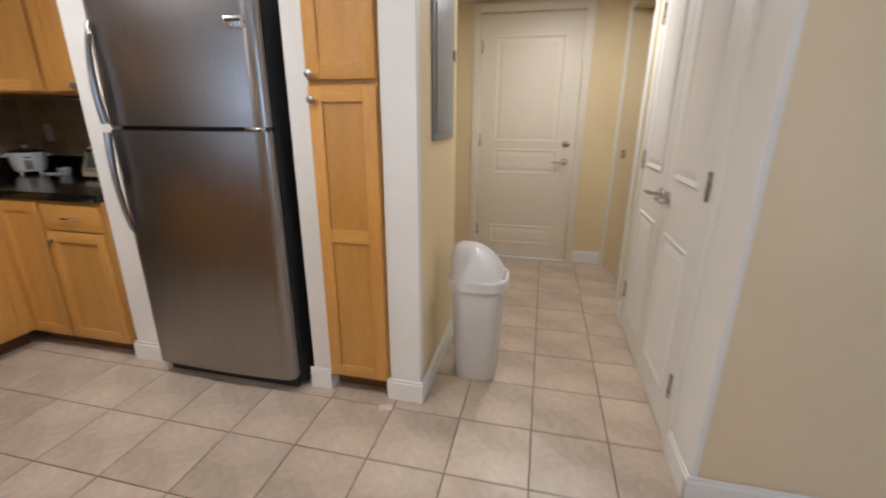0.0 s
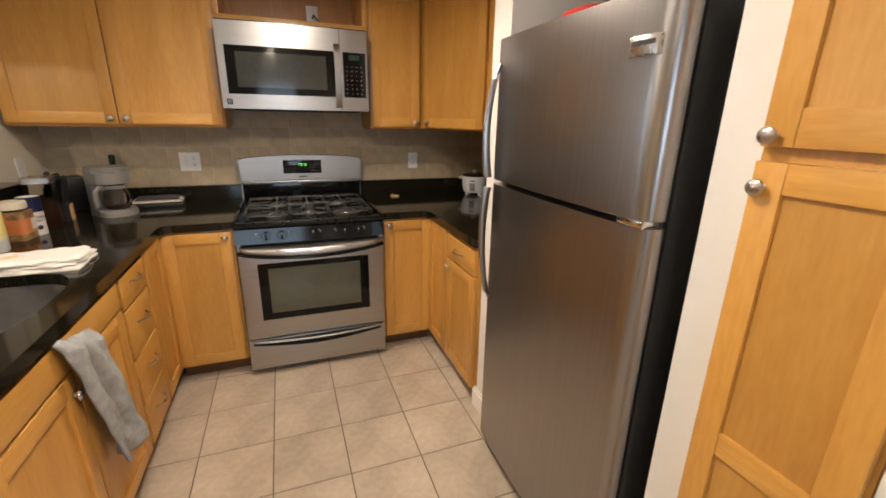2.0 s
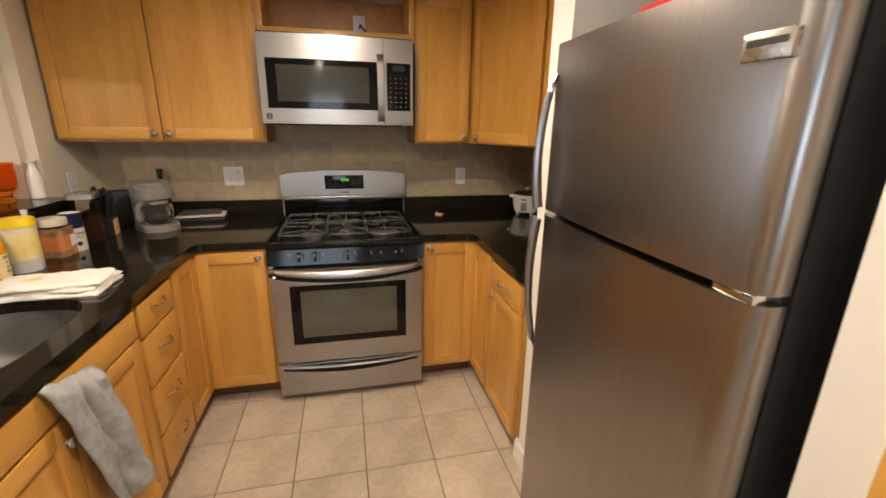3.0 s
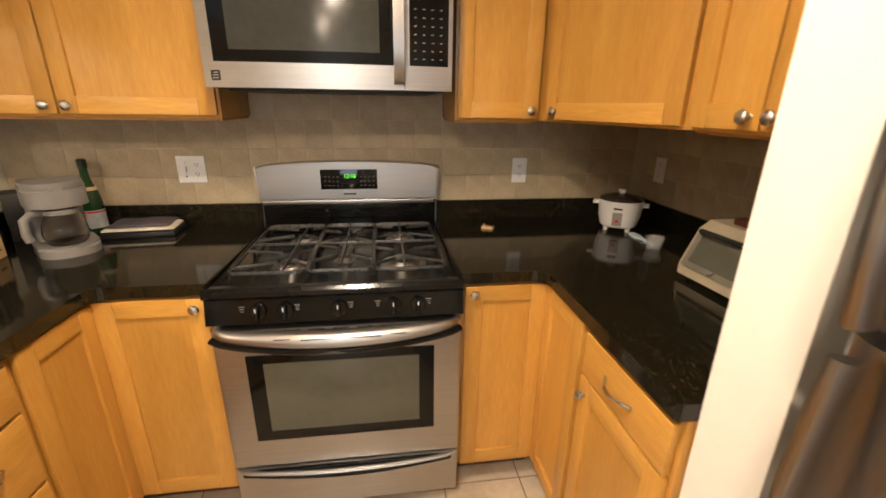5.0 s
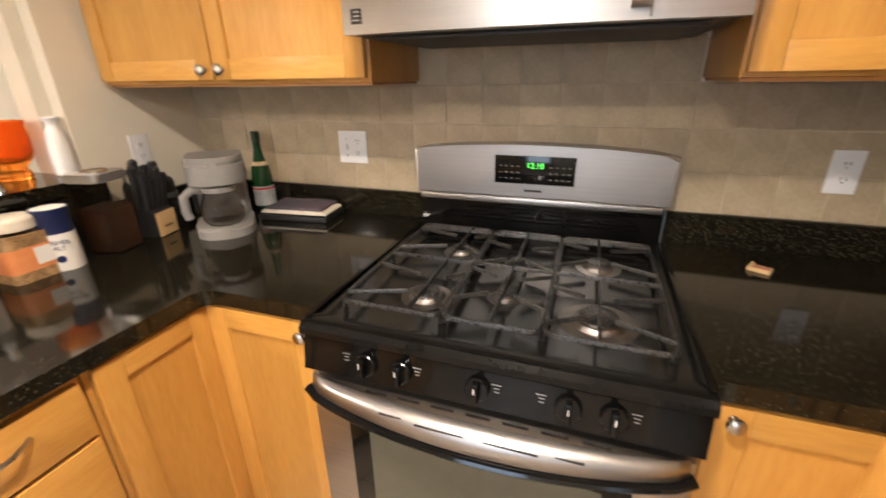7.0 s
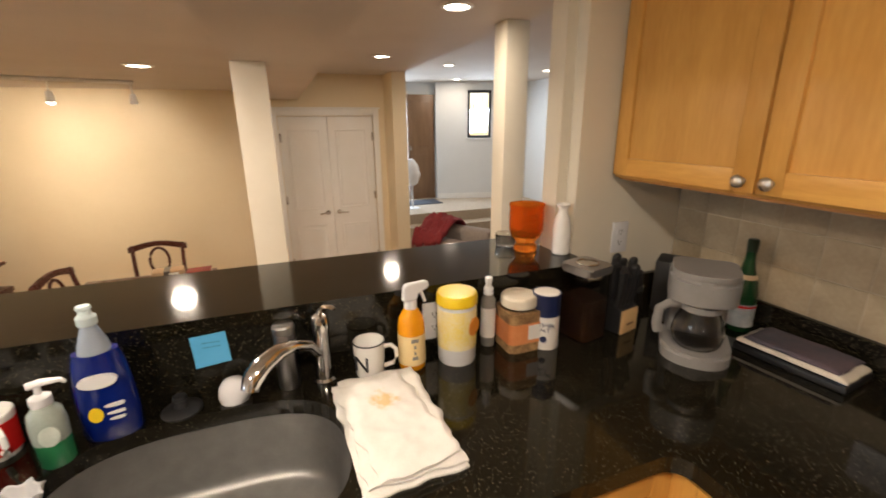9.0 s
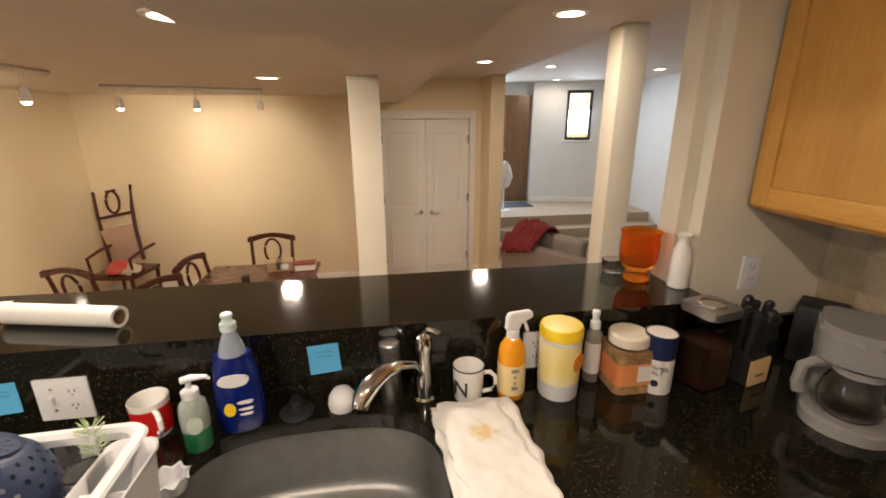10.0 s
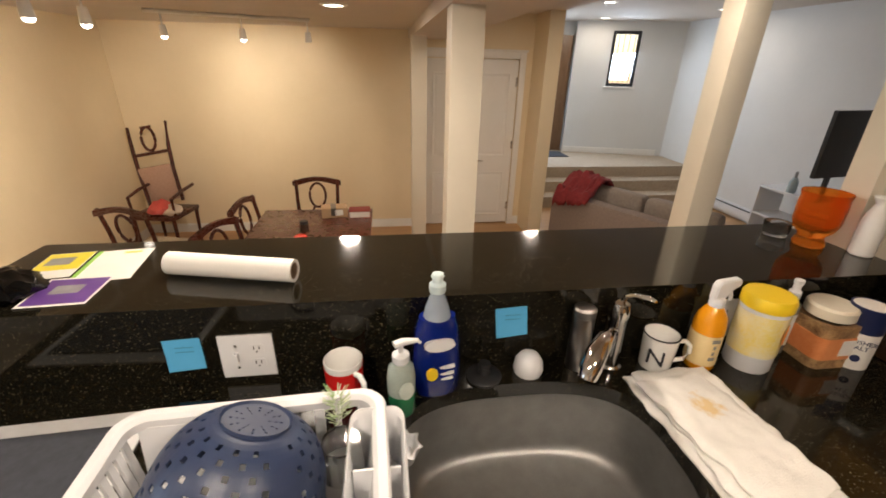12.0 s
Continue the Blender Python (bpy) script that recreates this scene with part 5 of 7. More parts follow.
tube(bm, [(0.0, 0.0, 0.188), (-0.004, 0.008, 0.208), (-0.012, 0.026, 0.220), (-0.026, 0.056, 0.228), (-0.034, 0.070, 0.228)], [0.009, 0.008, 0.007, 0.008, 0.005], 10, 0.7)
part("lever", bm, CHROME, fa)

# folded white towels beside the sink
TERRY = mat("white_terry", (0.72, 0.70, 0.66), (0.80, 0.78, 0.74), scale=25, rough=0.95, bump=0.5, bump_scale=350)
STAINED = TERRY.copy()
STAINED.name = "stained_white_terry"
nt = STAINED.node_tree
b_ = nt.nodes["Principled BSDF"]
src = b_.inputs["Base Color"].links[0].from_socket
co = next(n for n in nt.nodes if n.type == "TEX_COORD")
sub = nt.nodes.new("ShaderNodeVectorMath")
sub.operation = "DISTANCE"
sub.inputs[1].default_value = (-0.005, -0.055, 0.040)
nt.links.new(co.outputs["Object"], sub.inputs[0])
nz = nt.nodes.new("ShaderNodeTexNoise")
nz.inputs["Scale"].default_value = 55
nt.links.new(co.outputs["Object"], nz.inputs["Vector"])
ad = nt.nodes.new("ShaderNodeMath")
ad.operation = "MULTIPLY_ADD"
ad.inputs[1].default_value = 0.075
nt.links.new(nz.outputs["Fac"], ad.inputs[0])
nt.links.new(sub.outputs["Value"], ad.inputs[2])
mr = nt.nodes.new("ShaderNodeMapRange")
mr.inputs[1].default_value, mr.inputs[2].default_value, mr.inputs[3].default_value, mr.inputs[4].default_value = 0.074, 0.048, 0, 0.7
nt.links.new(ad.outputs[0], mr.inputs[0])
mx = nt.nodes.new("ShaderNodeMix")
mx.data_type = "RGBA"
mx.inputs[7].default_value = (0.66, 0.43, 0.10, 1)
nt.links.new(mr.outputs[0], mx.inputs[0])
nt.links.new(src, mx.inputs[6])
nt.links.new(mx.outputs[2], b_.inputs["Base Color"])
tw = thing("folded_towel", "folded white towel with a yellow stain beside the sink", "towel", (-2.362, 0.812, TOP), 3)
cloth_slab("under_fold", 0.212, 0.375, 0.013, TERRY, tw, 0.012, seed=2)
f1 = cloth_slab("middle_fold", 0.198, 0.362, 0.011, TERRY, tw, 0.014, z=0.0155, seed=11)
f1.matrix_basis = pose(-0.006, 0.004, 0, 0, 0, -2)
f2 = cloth_slab("top_fold", 0.172, 0.325, 0.011, STAINED, tw, 0.013, "stained top fold", z=0.0290, seed=7)
f2.matrix_basis = pose(0.006, 0.022, 0, 0, 0, 6)

# grey towel hung on the sink cabinet
gt = thing("hand_towel", "grey terry hand towel hanging on the sink cabinet", "towel", (0, 0, 0), 0)
GREYT = mat("grey_terry", (0.27, 0.28, 0.285), (0.42, 0.43, 0.435), scale=30, rough=0.95, bump=0.7, bump_scale=300)
bm = bmesh.new()
grid = []
NXX, NYY = 22, 44
for j in range(NYY + 1):
    v = j / NYY
    row = []
    for i in range(NXX + 1):
        u = i / NXX
        x = -1.765 - 0.115 * v ** 0.9 - (0.19 + 0.03 * v) * u
        y = 1.118 + (0.022 * (1 + math.sin(u * 9 + v * 1.5)) + 0.007 * math.sin(u * 23 - v * 4)) * (0.35 + 0.65 * v) + 0.010 * noise.noise(Vector((u * 4, v * 6, 2)))
        z = 0.862 - 0.50 * v - 0.05 * u + 0.01 * noise.noise(Vector((u * 5, 1, v)))
        if v < 0.06:
            y = 1.106 + (y - 1.106) * v / 0.06
        row.append(bm.verts.new((x, y, z)))
    grid.append(row)
for j in range(NYY):
    for i in range(NXX):
        bm.faces.new((grid[j][i], grid[j][i + 1], grid[j + 1][i + 1], grid[j + 1][i]))
flap = part("front_flap", bm, GREYT, gt)
so = flap.modifiers.new("thick", "SOLIDIFY")
so.thickness, so.offset = 0.012, 1

# sticky notes, sockets
NOTE = mat("blue_sticky_note", (0.08, 0.38, 0.68), (0.10, 0.43, 0.74), scale=12, rough=0.7)
for x, z, tilt in ((-1.978, 1.040, 4), (-1.215, 1.002, 3)):
    n_ = thing("sticky_note", "bright blue sticky note on the granite splash", "sticky note", (x, SY - 0.0015, z), 0, "sticky notes")
    bm = bmesh.new()
    pts = [(-0.040, 0.040, 0.0), (0.040, 0.040, 0.0), (0.040, 0.0, 0.003), (0.040, -0.040, 0.009), (-0.040, -0.040, 0.006), (-0.040, 0.0, 0.002)]
    vs = [bm.verts.new((a, c + 0.0008, b)) for a, b, c in pts]
    bm.faces.new(vs)
    ext = bmesh.ops.extrude_face_region(bm, geom=bm.faces[:])
    bmesh.ops.translate(bm, verts=[v for v in ext["geom"] if isinstance(v, bmesh.types.BMVert)], vec=(0, 0.0006, 0))
    bmesh.ops.rotate(bm, verts=bm.verts[:], cent=(0, 0, 0), matrix=Matrix.Rotation(radians(tilt), 3, "Y"))
    part("sheet", bm, NOTE, n_)
    for i in range(2):
        bpart("writing", n_, mat("faint_ink", (0.03, 0.18, 0.32), rough=0.7), -0.022, 0.0032, 0.006 + i * 0.012, 0.018, 0.0037, 0.0075 + i * 0.012, 0)


def socket(label, at, turn, w=0.07, kinds=("socket",), h=0.115):
    """A wall plate facing -y before it is turned."""
    s_ = thing("wall_socket", label, "socket", at, turn, "wall sockets")
    bpart("plate", s_, PLASTIC_WHITE, -w / 2, -0.006, -h / 2, w / 2, 0, h / 2, 0.002)
    for i, k in enumerate(kinds):
        cx = (i - (len(kinds) - 1) / 2) * 0.046
        if k == "socket":
            for dz_ in (-0.020, 0.020):
                bm = bmesh.new()
                prism(bm, rounded([(cx - 0.016, dz_ - 0.013), (cx + 0.016, dz_ - 0.013), (cx + 0.016, dz_ + 0.013), (cx - 0.016, dz_ + 0.013)], 0.008), -0.0075, -0.0055, "y")
                o_ = part("outlet", bm, PLASTIC_WHITE, s_)
                for sx in (-0.006, 0.006):
                    bpart("slot", o_, INK, cx + sx - 0.0012, -0.0079, dz_ - 0.001, cx + sx + 0.0012, -0.0076, dz_ + 0.008, 0)
                bpart("slot", o_, INK, cx - 0.002, -0.0079, dz_ - 0.009, cx + 0.002, -0.0076, dz_ - 0.005, 0)
        else:
            o_ = bpart("switch", s_, PLASTIC_WHITE, cx - 0.005, -0.016, -0.010, cx + 0.005, -0.0062, 0.012, 0.002)
            for dz_ in (-0.030, 0.030):
                bpart("screw", s_, NICKEL, cx - 0.003, -0.0068, dz_ - 0.003, cx + 0.003, -0.0061, dz_ + 0.003, 0)


socket("white switch and socket plate on the backsplash", (WX + 0.0095, 1.168, 1.165), 90, 0.115, ("switch", "socket"))
socket("white double socket on the backsplash", (WX + 0.0095, 2.636, 1.152), 90)
socket("white switch plate on the north backsplash", (-3.47, NY - 0.0095, 1.165), 0, 0.07, ("switch",))
socket("white switch and socket plate on the granite splash", (-1.350, SY - 0.0018, 0.988), 180, 0.120, ("switch", "socket"))
socket("white socket plate on the granite splash behind bottles", (-2.562, SY - 0.0018, 1.012), 180)
socket("white wall plate on the painted wall beside the bar", (-3.32, 0.4402, 1.165), 180)

# dish rack
rk = thing("dish_rack", "white moulded plastic dish rack with a slotted end", "dish rack", (-1.215, 0.770, TOP), 2)
RW, RD, RH = -0.448, 0.335, 0.142


def tub_loop(inset, z, r):
    return [(x, y, z) for x, y in rounded([(RW + inset, inset), (-inset, inset), (-inset, RD - inset), (RW + inset, RD - inset)], r)]


def strip(bm, loops, close=True):
    """Skin a run of equal closed loops."""
    rows = [[bm.verts.new(p) for p in lp] for lp in loops]
    m = len(rows[0])
    for p_, q_ in zip(rows, rows[1:]):
        for i in range(m):
            bm.faces.new((p_[i], p_[(i + 1) % m], q_[(i + 1) % m], q_[i]))
    return rows


bm = bmesh.new()
prism(bm, [(x, y) for x, y, _ in tub_loop(0.030, 0, 0.03)], 0.0, 0.010)
part("base", bm, PLASTIC_WHITE, rk)
bm = bmesh.new()
strip(bm, [tub_loop(0.012, RH - 0.022, 0.040), tub_loop(0.002, RH - 0.016, 0.045), tub_loop(-0.004, RH - 0.006, 0.048), tub_loop(0.0, RH, 0.046), tub_loop(0.014, RH + 0.001, 0.038), tub_loop(0.022, RH - 0.006, 0.032), tub_loop(0.022, RH - 0.022, 0.032), tub_loop(0.012, RH - 0.022, 0.040)])
part("rim", bm, PLASTIC_WHITE, rk)


def sloped_slat(x0, y0, x1, y1, w, along):
    """A flat upright of the wall from the base to the rim, w wide along an axis."""
    bm = bmesh.new()
    t = 0.0028
    vs = []
    for x, y, z in ((x0, y0, 0.008), (x1, y1, RH - 0.02)):
        for a_, b_ in ((-1, -1), (1, -1), (1, 1), (-1, 1)):
            vs.append(bm.verts.new((x + (a_ * w if along == "x" else b_ * t), y + (b_ * t if along == "x" else a_ * w), z)))
    for f in ((3, 2, 1, 0), (4, 5, 6, 7), (0, 1, 5, 4), (1, 2, 6, 5), (2, 3, 7, 6), (3, 0, 4, 7)):
        bm.faces.new([vs[i] for i in f])
    part("slat", bm, PLASTIC_WHITE, rk)


for i in range(12):
    t = (i + 0.5) / 12
    sloped_slat(-0.034, 0.045 + (RD - 0.09) * t, -0.016, 0.035 + (RD - 0.07) * t, 0.0068, "y")
for i in range(14):
    t = (i + 0.5) / 14
    sloped_slat(RW + 0.045 + (-0.09 - RW) * t, RD - 0.034, RW + 0.035 + (-0.07 - RW) * t, RD - 0.016, 0.009, "x")
for x0, x1, z0, z1 in ((RW + 0.03, -0.03, 0.008, 0.062), (RW + 0.03, RW + 0.048, 0.0622, RH - 0.02), (RW + 0.108, RW + 0.126, 0.0622, RH - 0.02), (RW + 0.182, -0.03, 0.0622, RH - 0.02)):
    bm = bmesh.new()
    k0, k1 = 0.034 - 0.018 * z0 / RH, 0.034 - 0.018 * z1 / RH
    prism(bm, [(k0, z0), (k1, z1), (k1 + 0.005, z1), (k0 + 0.005, z0)], x0, x1, "x")
    part("back_panel", bm, PLASTIC_WHITE, rk)
bm = bmesh.new()
prism(bm, [(RW + 0.034, 0.008), (RW + 0.016, RH - 0.02), (RW + 0.021, RH - 0.02), (RW + 0.039, 0.008)], 0.03, RD - 0.03, "y")
part("end_panel", bm, PLASTIC_WHITE, rk)
cd = thing("cutlery_caddy", "white perforated cutlery bin inside the dish rack", "caddy", (-1.652, 0.912, TOP + 0.012), 0)


def caddy_loop(k, z, wave=0.0):
    return [(x * k, y * k, z + wave * math.cos(y * 48) - 0.5 * wave) for x, y in rounded([(-0.046, -0.105), (0.046, -0.105), (0.046, 0.105), (-0.046, 0.105)], 0.022)]


bm = bmesh.new()
rows = strip(bm, [caddy_loop(0.84, 0.0), caddy_loop(0.86, 0.003), caddy_loop(0.97, 0.115), caddy_loop(1.04, 0.122, 0.008), caddy_loop(1.05, 0.127, 0.008), caddy_loop(1.0, 0.130, 0.008), caddy_loop(0.93, 0.120, 0.004), caddy_loop(0.82, 0.006)])
bm.faces.new(rows[0])
bm.faces.new(rows[-1])
part("cup", bm, PLASTIC_WHITE, cd)
bpart("divider", cd, PLASTIC_WHITE, -0.038, -0.002, 0.006, 0.038, 0.002, 0.105, 0.001)
for i in range(5):
    for j in range(4):
        bpart("hole", cd, GREY_PL, 0.0425 - 0.0012 * (3 - j), -0.07 + i * 0.03, 0.03 + j * 0.022, 0.0450 - 0.0010 * (3 - j), -0.062 + i * 0.03, 0.040 + j * 0.022, 0)

# ruffled dish between the rack and the bowl
rd = thing("soap_dish", "small white ruffled soap dish beside the sink", "dish", (-1.695, 0.800, TOP), 0)
bm = bmesh.new()
lathe(bm, [(0.0, 0.0), (0.022, 0.0), (0.026, 0.004), (0.032, 0.030), (0.036, 0.036), (0.031, 0.034), (0.024, 0.008), (0.0, 0.006)], 48, cap=False)
for v in bm.verts:
    k_ = max(0.0, (v.co.z - 0.010) / 0.026)
    a_ = math.atan2(v.co.y, v.co.x)
    v.co.x *= 1 + 0.13 * k_ * math.sin(7 * a_)
    v.co.y *= 1 + 0.13 * k_ * math.sin(7 * a_)
    v.co.z += 0.004 * k_ * math.cos(7 * a_)
part("cup", bm, PLASTIC_WHITE, rd)

# colander turned over in the rack
co_ = thing("colander", "navy plastic colander turned upside down in the rack", "colander", (-1.44, 0.935, TOP + 0.068), 0)
co_.matrix_basis = pose(-1.44, 0.930, TOP + 0.088, 17, -17, 0) @ Matrix.Scale(0.84, 4)
bm = bmesh.new()
prof = [(0.158, 0.0), (0.160, 0.012), (0.152, 0.018)] + [(0.152 * math.cos(a) ** 0.75, 0.018 + 0.155 * math.sin(a)) for a in [math.radians(d_) for d_ in range(5, 76, 4)]]
prof += [(0.060, 0.172), (0.056, 0.167), (0.050, 0.1665), (0.045, 0.1665), (0.040, 0.1665), (0.035, 0.1665), (0.030, 0.1665), (0.025, 0.1665), (0.020, 0.1665), (0.015, 0.1665)]
NS = 72
rings = [[bm.verts.new((r_ * math.cos(2 * math.pi * i / NS), r_ * math.sin(2 * math.pi * i / NS), z_)) for i in range(NS)] for r_, z_ in prof]
for j, (p_, q_) in enumerate(zip(rings, rings[1:])):
    for i in range(NS):
        big = 5 <= j <= 17 and j % 2 == 1 and (i + (j // 2) * 2) % 4 == 0 and not (24 <= i % 36 <= 27)
        small = j > 23 and j % 2 == 0 and i % (6 if j < 28 else 12) == 0
        if not big and not small:
            bm.faces.new((p_[i], p_[(i + 1) % NS], q_[(i + 1) % NS], q_[i]))
bm.faces.new(rings[-1])
dome = part("bowl", bm, NAVY_PL, co_, smooth=False)
so = dome.modifiers.new("thick", "SOLIDIFY")
so.thickness, so.offset = 0.003, -1
for s in (-1, 1):
    bm = bmesh.new()
    tube(bm, [(0.05 * k_ * 0.5, s * (0.158 + 0.03 * (1 - (k_ / 2) ** 2)), 0.006) for k_ in (-2, -1, 0, 1, 2)], 0.006, 8)
    part("handle", bm, NAVY_PL, co_)

bw = thing("bowl", "dark olive striped stoneware bowl tipped in the rack", "bowl", (-1.245, 0.955, TOP + 0.095), 0)
bm = bmesh.new()
lathe(bm, hollow(0.035, 0.072, 0.06, 0.004, curve=((0.055, 0.02), (0.066, 0.04))), 30)
sh = part("vessel", bm, mat("olive_glaze", (0.045, 0.035, 0.015), (0.11, 0.085, 0.035), scale=12, rough=0.25, stretch=(1, 1, 8)), bw)
sh.matrix_basis = pose(0, 0, 0.02, 205, 20, 0)
gl = thing("drinking_glass", "clear drinking glass upside down in the rack", "glass", (-1.592, 0.86, TOP + 0.013), 0)
turned("vessel", [(0.038, 0), (0.036, 0.001), (0.030, 0.108), (0, 0.110), (0, 0.116), (0.032, 0.115), (0.040, 0)], CLEAR, gl)
br = thing("bottle_brush", "white and green bristle bottle brush", "brush", (-1.585, 0.812, TOP + 0.013), 0)
bm = bmesh.new()
rng = random.Random(3)
for i in range(70):
    a, z = rng.uniform(0, 6.28), rng.uniform(0.10, 0.165)
    tube(bm, [(0, 0, z), (0.024 * math.cos(a), 0.024 * math.sin(a), z + rng.uniform(0.0, 0.03))], 0.0009, 4)
part("bristles", bm, mat("green_white_bristle", (0.25, 0.42, 0.12), (0.75, 0.77, 0.62), scale=40, rough=0.6), br)
turned("stick", [(0, 0), (0.005, 0), (0.005, 0.165), (0, 0.166)], PLASTIC_WHITE, br, n=10)

# mats beside the rack
sm = thing("drying_mat", "dark slate drying mat with a white border", "mat", (-0.98, 0.79, TOP), 3)
bpart("border", sm, mat("white_cloth_border", (0.62, 0.62, 0.62), (0.7, 0.7, 0.7), scale=40, rough=0.9), -0.20, -0.16, 0, 0.18, 0.25, 0.006, 0.002)
bpart("centre", sm, mat("slate_mat", (0.035, 0.04, 0.05), (0.05, 0.055, 0.07), scale=60, rough=0.85, bump=0.3), -0.18, -0.12, 0.0062, 0.16, 0.23, 0.010, 0.002)

# ---- on the bar top ----
BAR = 1.1255
pr = thing("paper_roll", "roll of white parchment paper with an open end", "paper roll", (-1.30, 0.405, BAR), 0)
d_ = Vector((-0.30, 0.070, 0)).normalized()
bm = bmesh.new()
lathe(bm, [(0.021, -0.16), (0.0285, -0.16), (0.0285, 0.16), (0.021, 0.16), (0.021, -0.16)], 28, cap=False)
roll = part("roll", bm, PAPER, pr)
bm = bmesh.new()
lathe(bm, [(0.0175, -0.158), (0.0205, -0.158), (0.0205, 0.158), (0.0175, 0.158), (0.0175, -0.158)], 24, cap=False)
core = part("core", bm, mat("brown_card", (0.22, 0.14, 0.08), (0.3, 0.2, 0.12), rough=0.8), roll, "brown cardboard core")
roll.matrix_basis = Matrix.Translation((0, 0, 0.0285)) @ d_.to_track_quat("Z", "Y").to_matrix().to_4x4()
bm = bmesh.new()
box(bm, -0.12, -0.055, 0.0, 0.13, -0.012, 0.0008)
tail = part("loose_edge", bm, PAPER, pr)
tail.matrix_basis = pose(0, 0, 0.0002, 0, 0, math.degrees(math.atan2(d_.y, d_.x)) + 180)


def flyer(label, at, turn, w_, h_, base, bars):
    f_ = thing("flyer", label, "flyer", at, turn, "flyers on the bar")
    bpart("sheet", f_, base, -w_ / 2, -h_ / 2, 0, w_ / 2, h_ / 2, 0.0008, 0)
    for i, (x0, y0, x1, y1, m_) in enumerate(bars):
        bpart("print", f_, m_, x0 * w_, y0 * h_, 0.0009, x1 * w_, y1 * h_, 0.0013 + 0.0001 * i, 0)


GREENP = mat("green_print", (0.22, 0.50, 0.06), (0.28, 0.56, 0.08), scale=20, rough=0.4)
YELLOWP = mat("yellow_print", (0.72, 0.60, 0.03), (0.80, 0.68, 0.05), scale=20, rough=0.4)
PURPLEP = mat("purple_print", (0.10, 0.045, 0.22), (0.14, 0.06, 0.28), scale=20, rough=0.35)
GREYP = mat("grey_print", (0.2, 0.2, 0.22), (0.3, 0.3, 0.3), scale=30, rough=0.4)
flyer("white flyer with a green edge on the bar", (-0.977, 0.305, BAR), 8, 0.135, 0.19, PAPER, ((0.42, -0.5, 0.5, 0.5, GREENP), (-0.3, -0.42, 0.0, -0.36, YELLOWP)))
flyer("purple flyer with a white border on the bar", (-0.955, 0.446, BAR + 0.0016), 4, 0.135, 0.135, PAPER, ((-0.46, -0.44, 0.46, 0.44, PURPLEP), (-0.2, -0.2, 0.25, 0.1, GREYP)))
flyer("yellow and grey flyer on the bar", (-0.848, 0.300, BAR + 0.0002), 8, 0.105, 0.155, PAPER, ((-0.48, -0.48, 0.48, 0.2, YELLOWP), (-0.2, -0.3, 0.35, 0.0, GREYP)))
pb = thing("plastic_bag", "crumpled glossy black plastic bag on the bar", "bag", (-0.83, 0.45, BAR), 0)
bm = bmesh.new()
lathe(bm, [(0, 0), (0.06, 0), (0.075, 0.015), (0.06, 0.04), (0.03, 0.055), (0, 0.05)], 26)
bmesh.ops.subdivide_edges(bm, edges=bm.edges[:], cuts=1, use_grid_fill=True)
for v in bm.verts:
    k_ = noise.noise(v.co * 40)
    v.co += Vector((noise.noise(v.co * 50), noise.noise(v.co * 50 + Vector((9, 0, 0))), k_)) * 0.014
    v.co.z = max(0.0, v.co.z)
part("film", bm, BLACK, pb)

AMBER = clear("amber_pressed_glass", (1.0, 0.30, 0.03), 0.08, 1.2)
AMBER.node_tree.nodes["Principled BSDF"].inputs["Transmission Weight"].default_value = 0.85
va = thing("glass_vase", "amber orange pressed glass footed vase", "vase", (-2.990, 0.336, BAR), 0)
bm = bmesh.new()
pr_ = [(0, 0), (0.040, 0), (0.043, 0.006), (0.040, 0.018), (0.034, 0.030), (0.040, 0.040), (0.054, 0.056), (0.061, 0.078), (0.062, 0.130), (0.060, 0.152), (0.064, 0.168), (0.062, 0.170), (0.056, 0.150), (0.058, 0.130), (0.057, 0.080), (0.047, 0.062), (0.030, 0.052), (0, 0.050)]
lathe(bm, pr_, 64)
for i, v in enumerate(bm.verts):
    r_ = math.hypot(v.co.x, v.co.y)
    if r_ > 0.03 and 0.05 < v.co.z < 0.16:
        k_ = 1 + 0.018 * math.sin(math.atan2(v.co.y, v.co.x) * 32)
        v.co.x *= k_
        v.co.y *= k_
part("vessel", bm, AMBER, va)
bt = thing("bud_vase", "white ceramic bottle vase with a flared lip", "vase", (-3.082, 0.420, BAR), 0)
turned("vessel", [(0, 0), (0.028, 0), (0.031, 0.004), (0.031, 0.095), (0.026, 0.125), (0.016, 0.148), (0.015, 0.158), (0.024, 0.174), (0.022, 0.177), (0.011, 0.162), (0, 0.158)], CERAMIC, bt)
gj = thing("glass_dish", "low clear glass dish behind the amber vase", "dish", (-2.955, 0.25, BAR), 0)
turned("vessel", hollow(0.035, 0.040, 0.045, 0.003), clear("grey_glass", (0.8, 0.8, 0.78), 0.05, 1.3), gj)

# ---- doors, skirting and trim ----
def skirting(name, *runs):
    """Runs of white skirting: x0, y0, x1, y1 of a thin box and its floor height."""
    bm = bmesh.new()
    for x0, y0, x1, y1, z in runs:
        a, b = ordered(x0, x1), ordered(y0, y1)
        box(bm, a[0], b[0], z + 0.0005, a[1], b[1], z + 0.095, 0.002, 1)
        cx = 0.004 if a[1] - a[0] < b[1] - b[0] else 0
        cy = 0.004 if not cx else 0
        box(bm, a[0] + cx, b[0] + cy, z + 0.0955, a[1] - cx, b[1] - cy, z + 0.112, 0.002, 1)
    return solo(name, bm, WHITE, kind="structure", smooth=False)


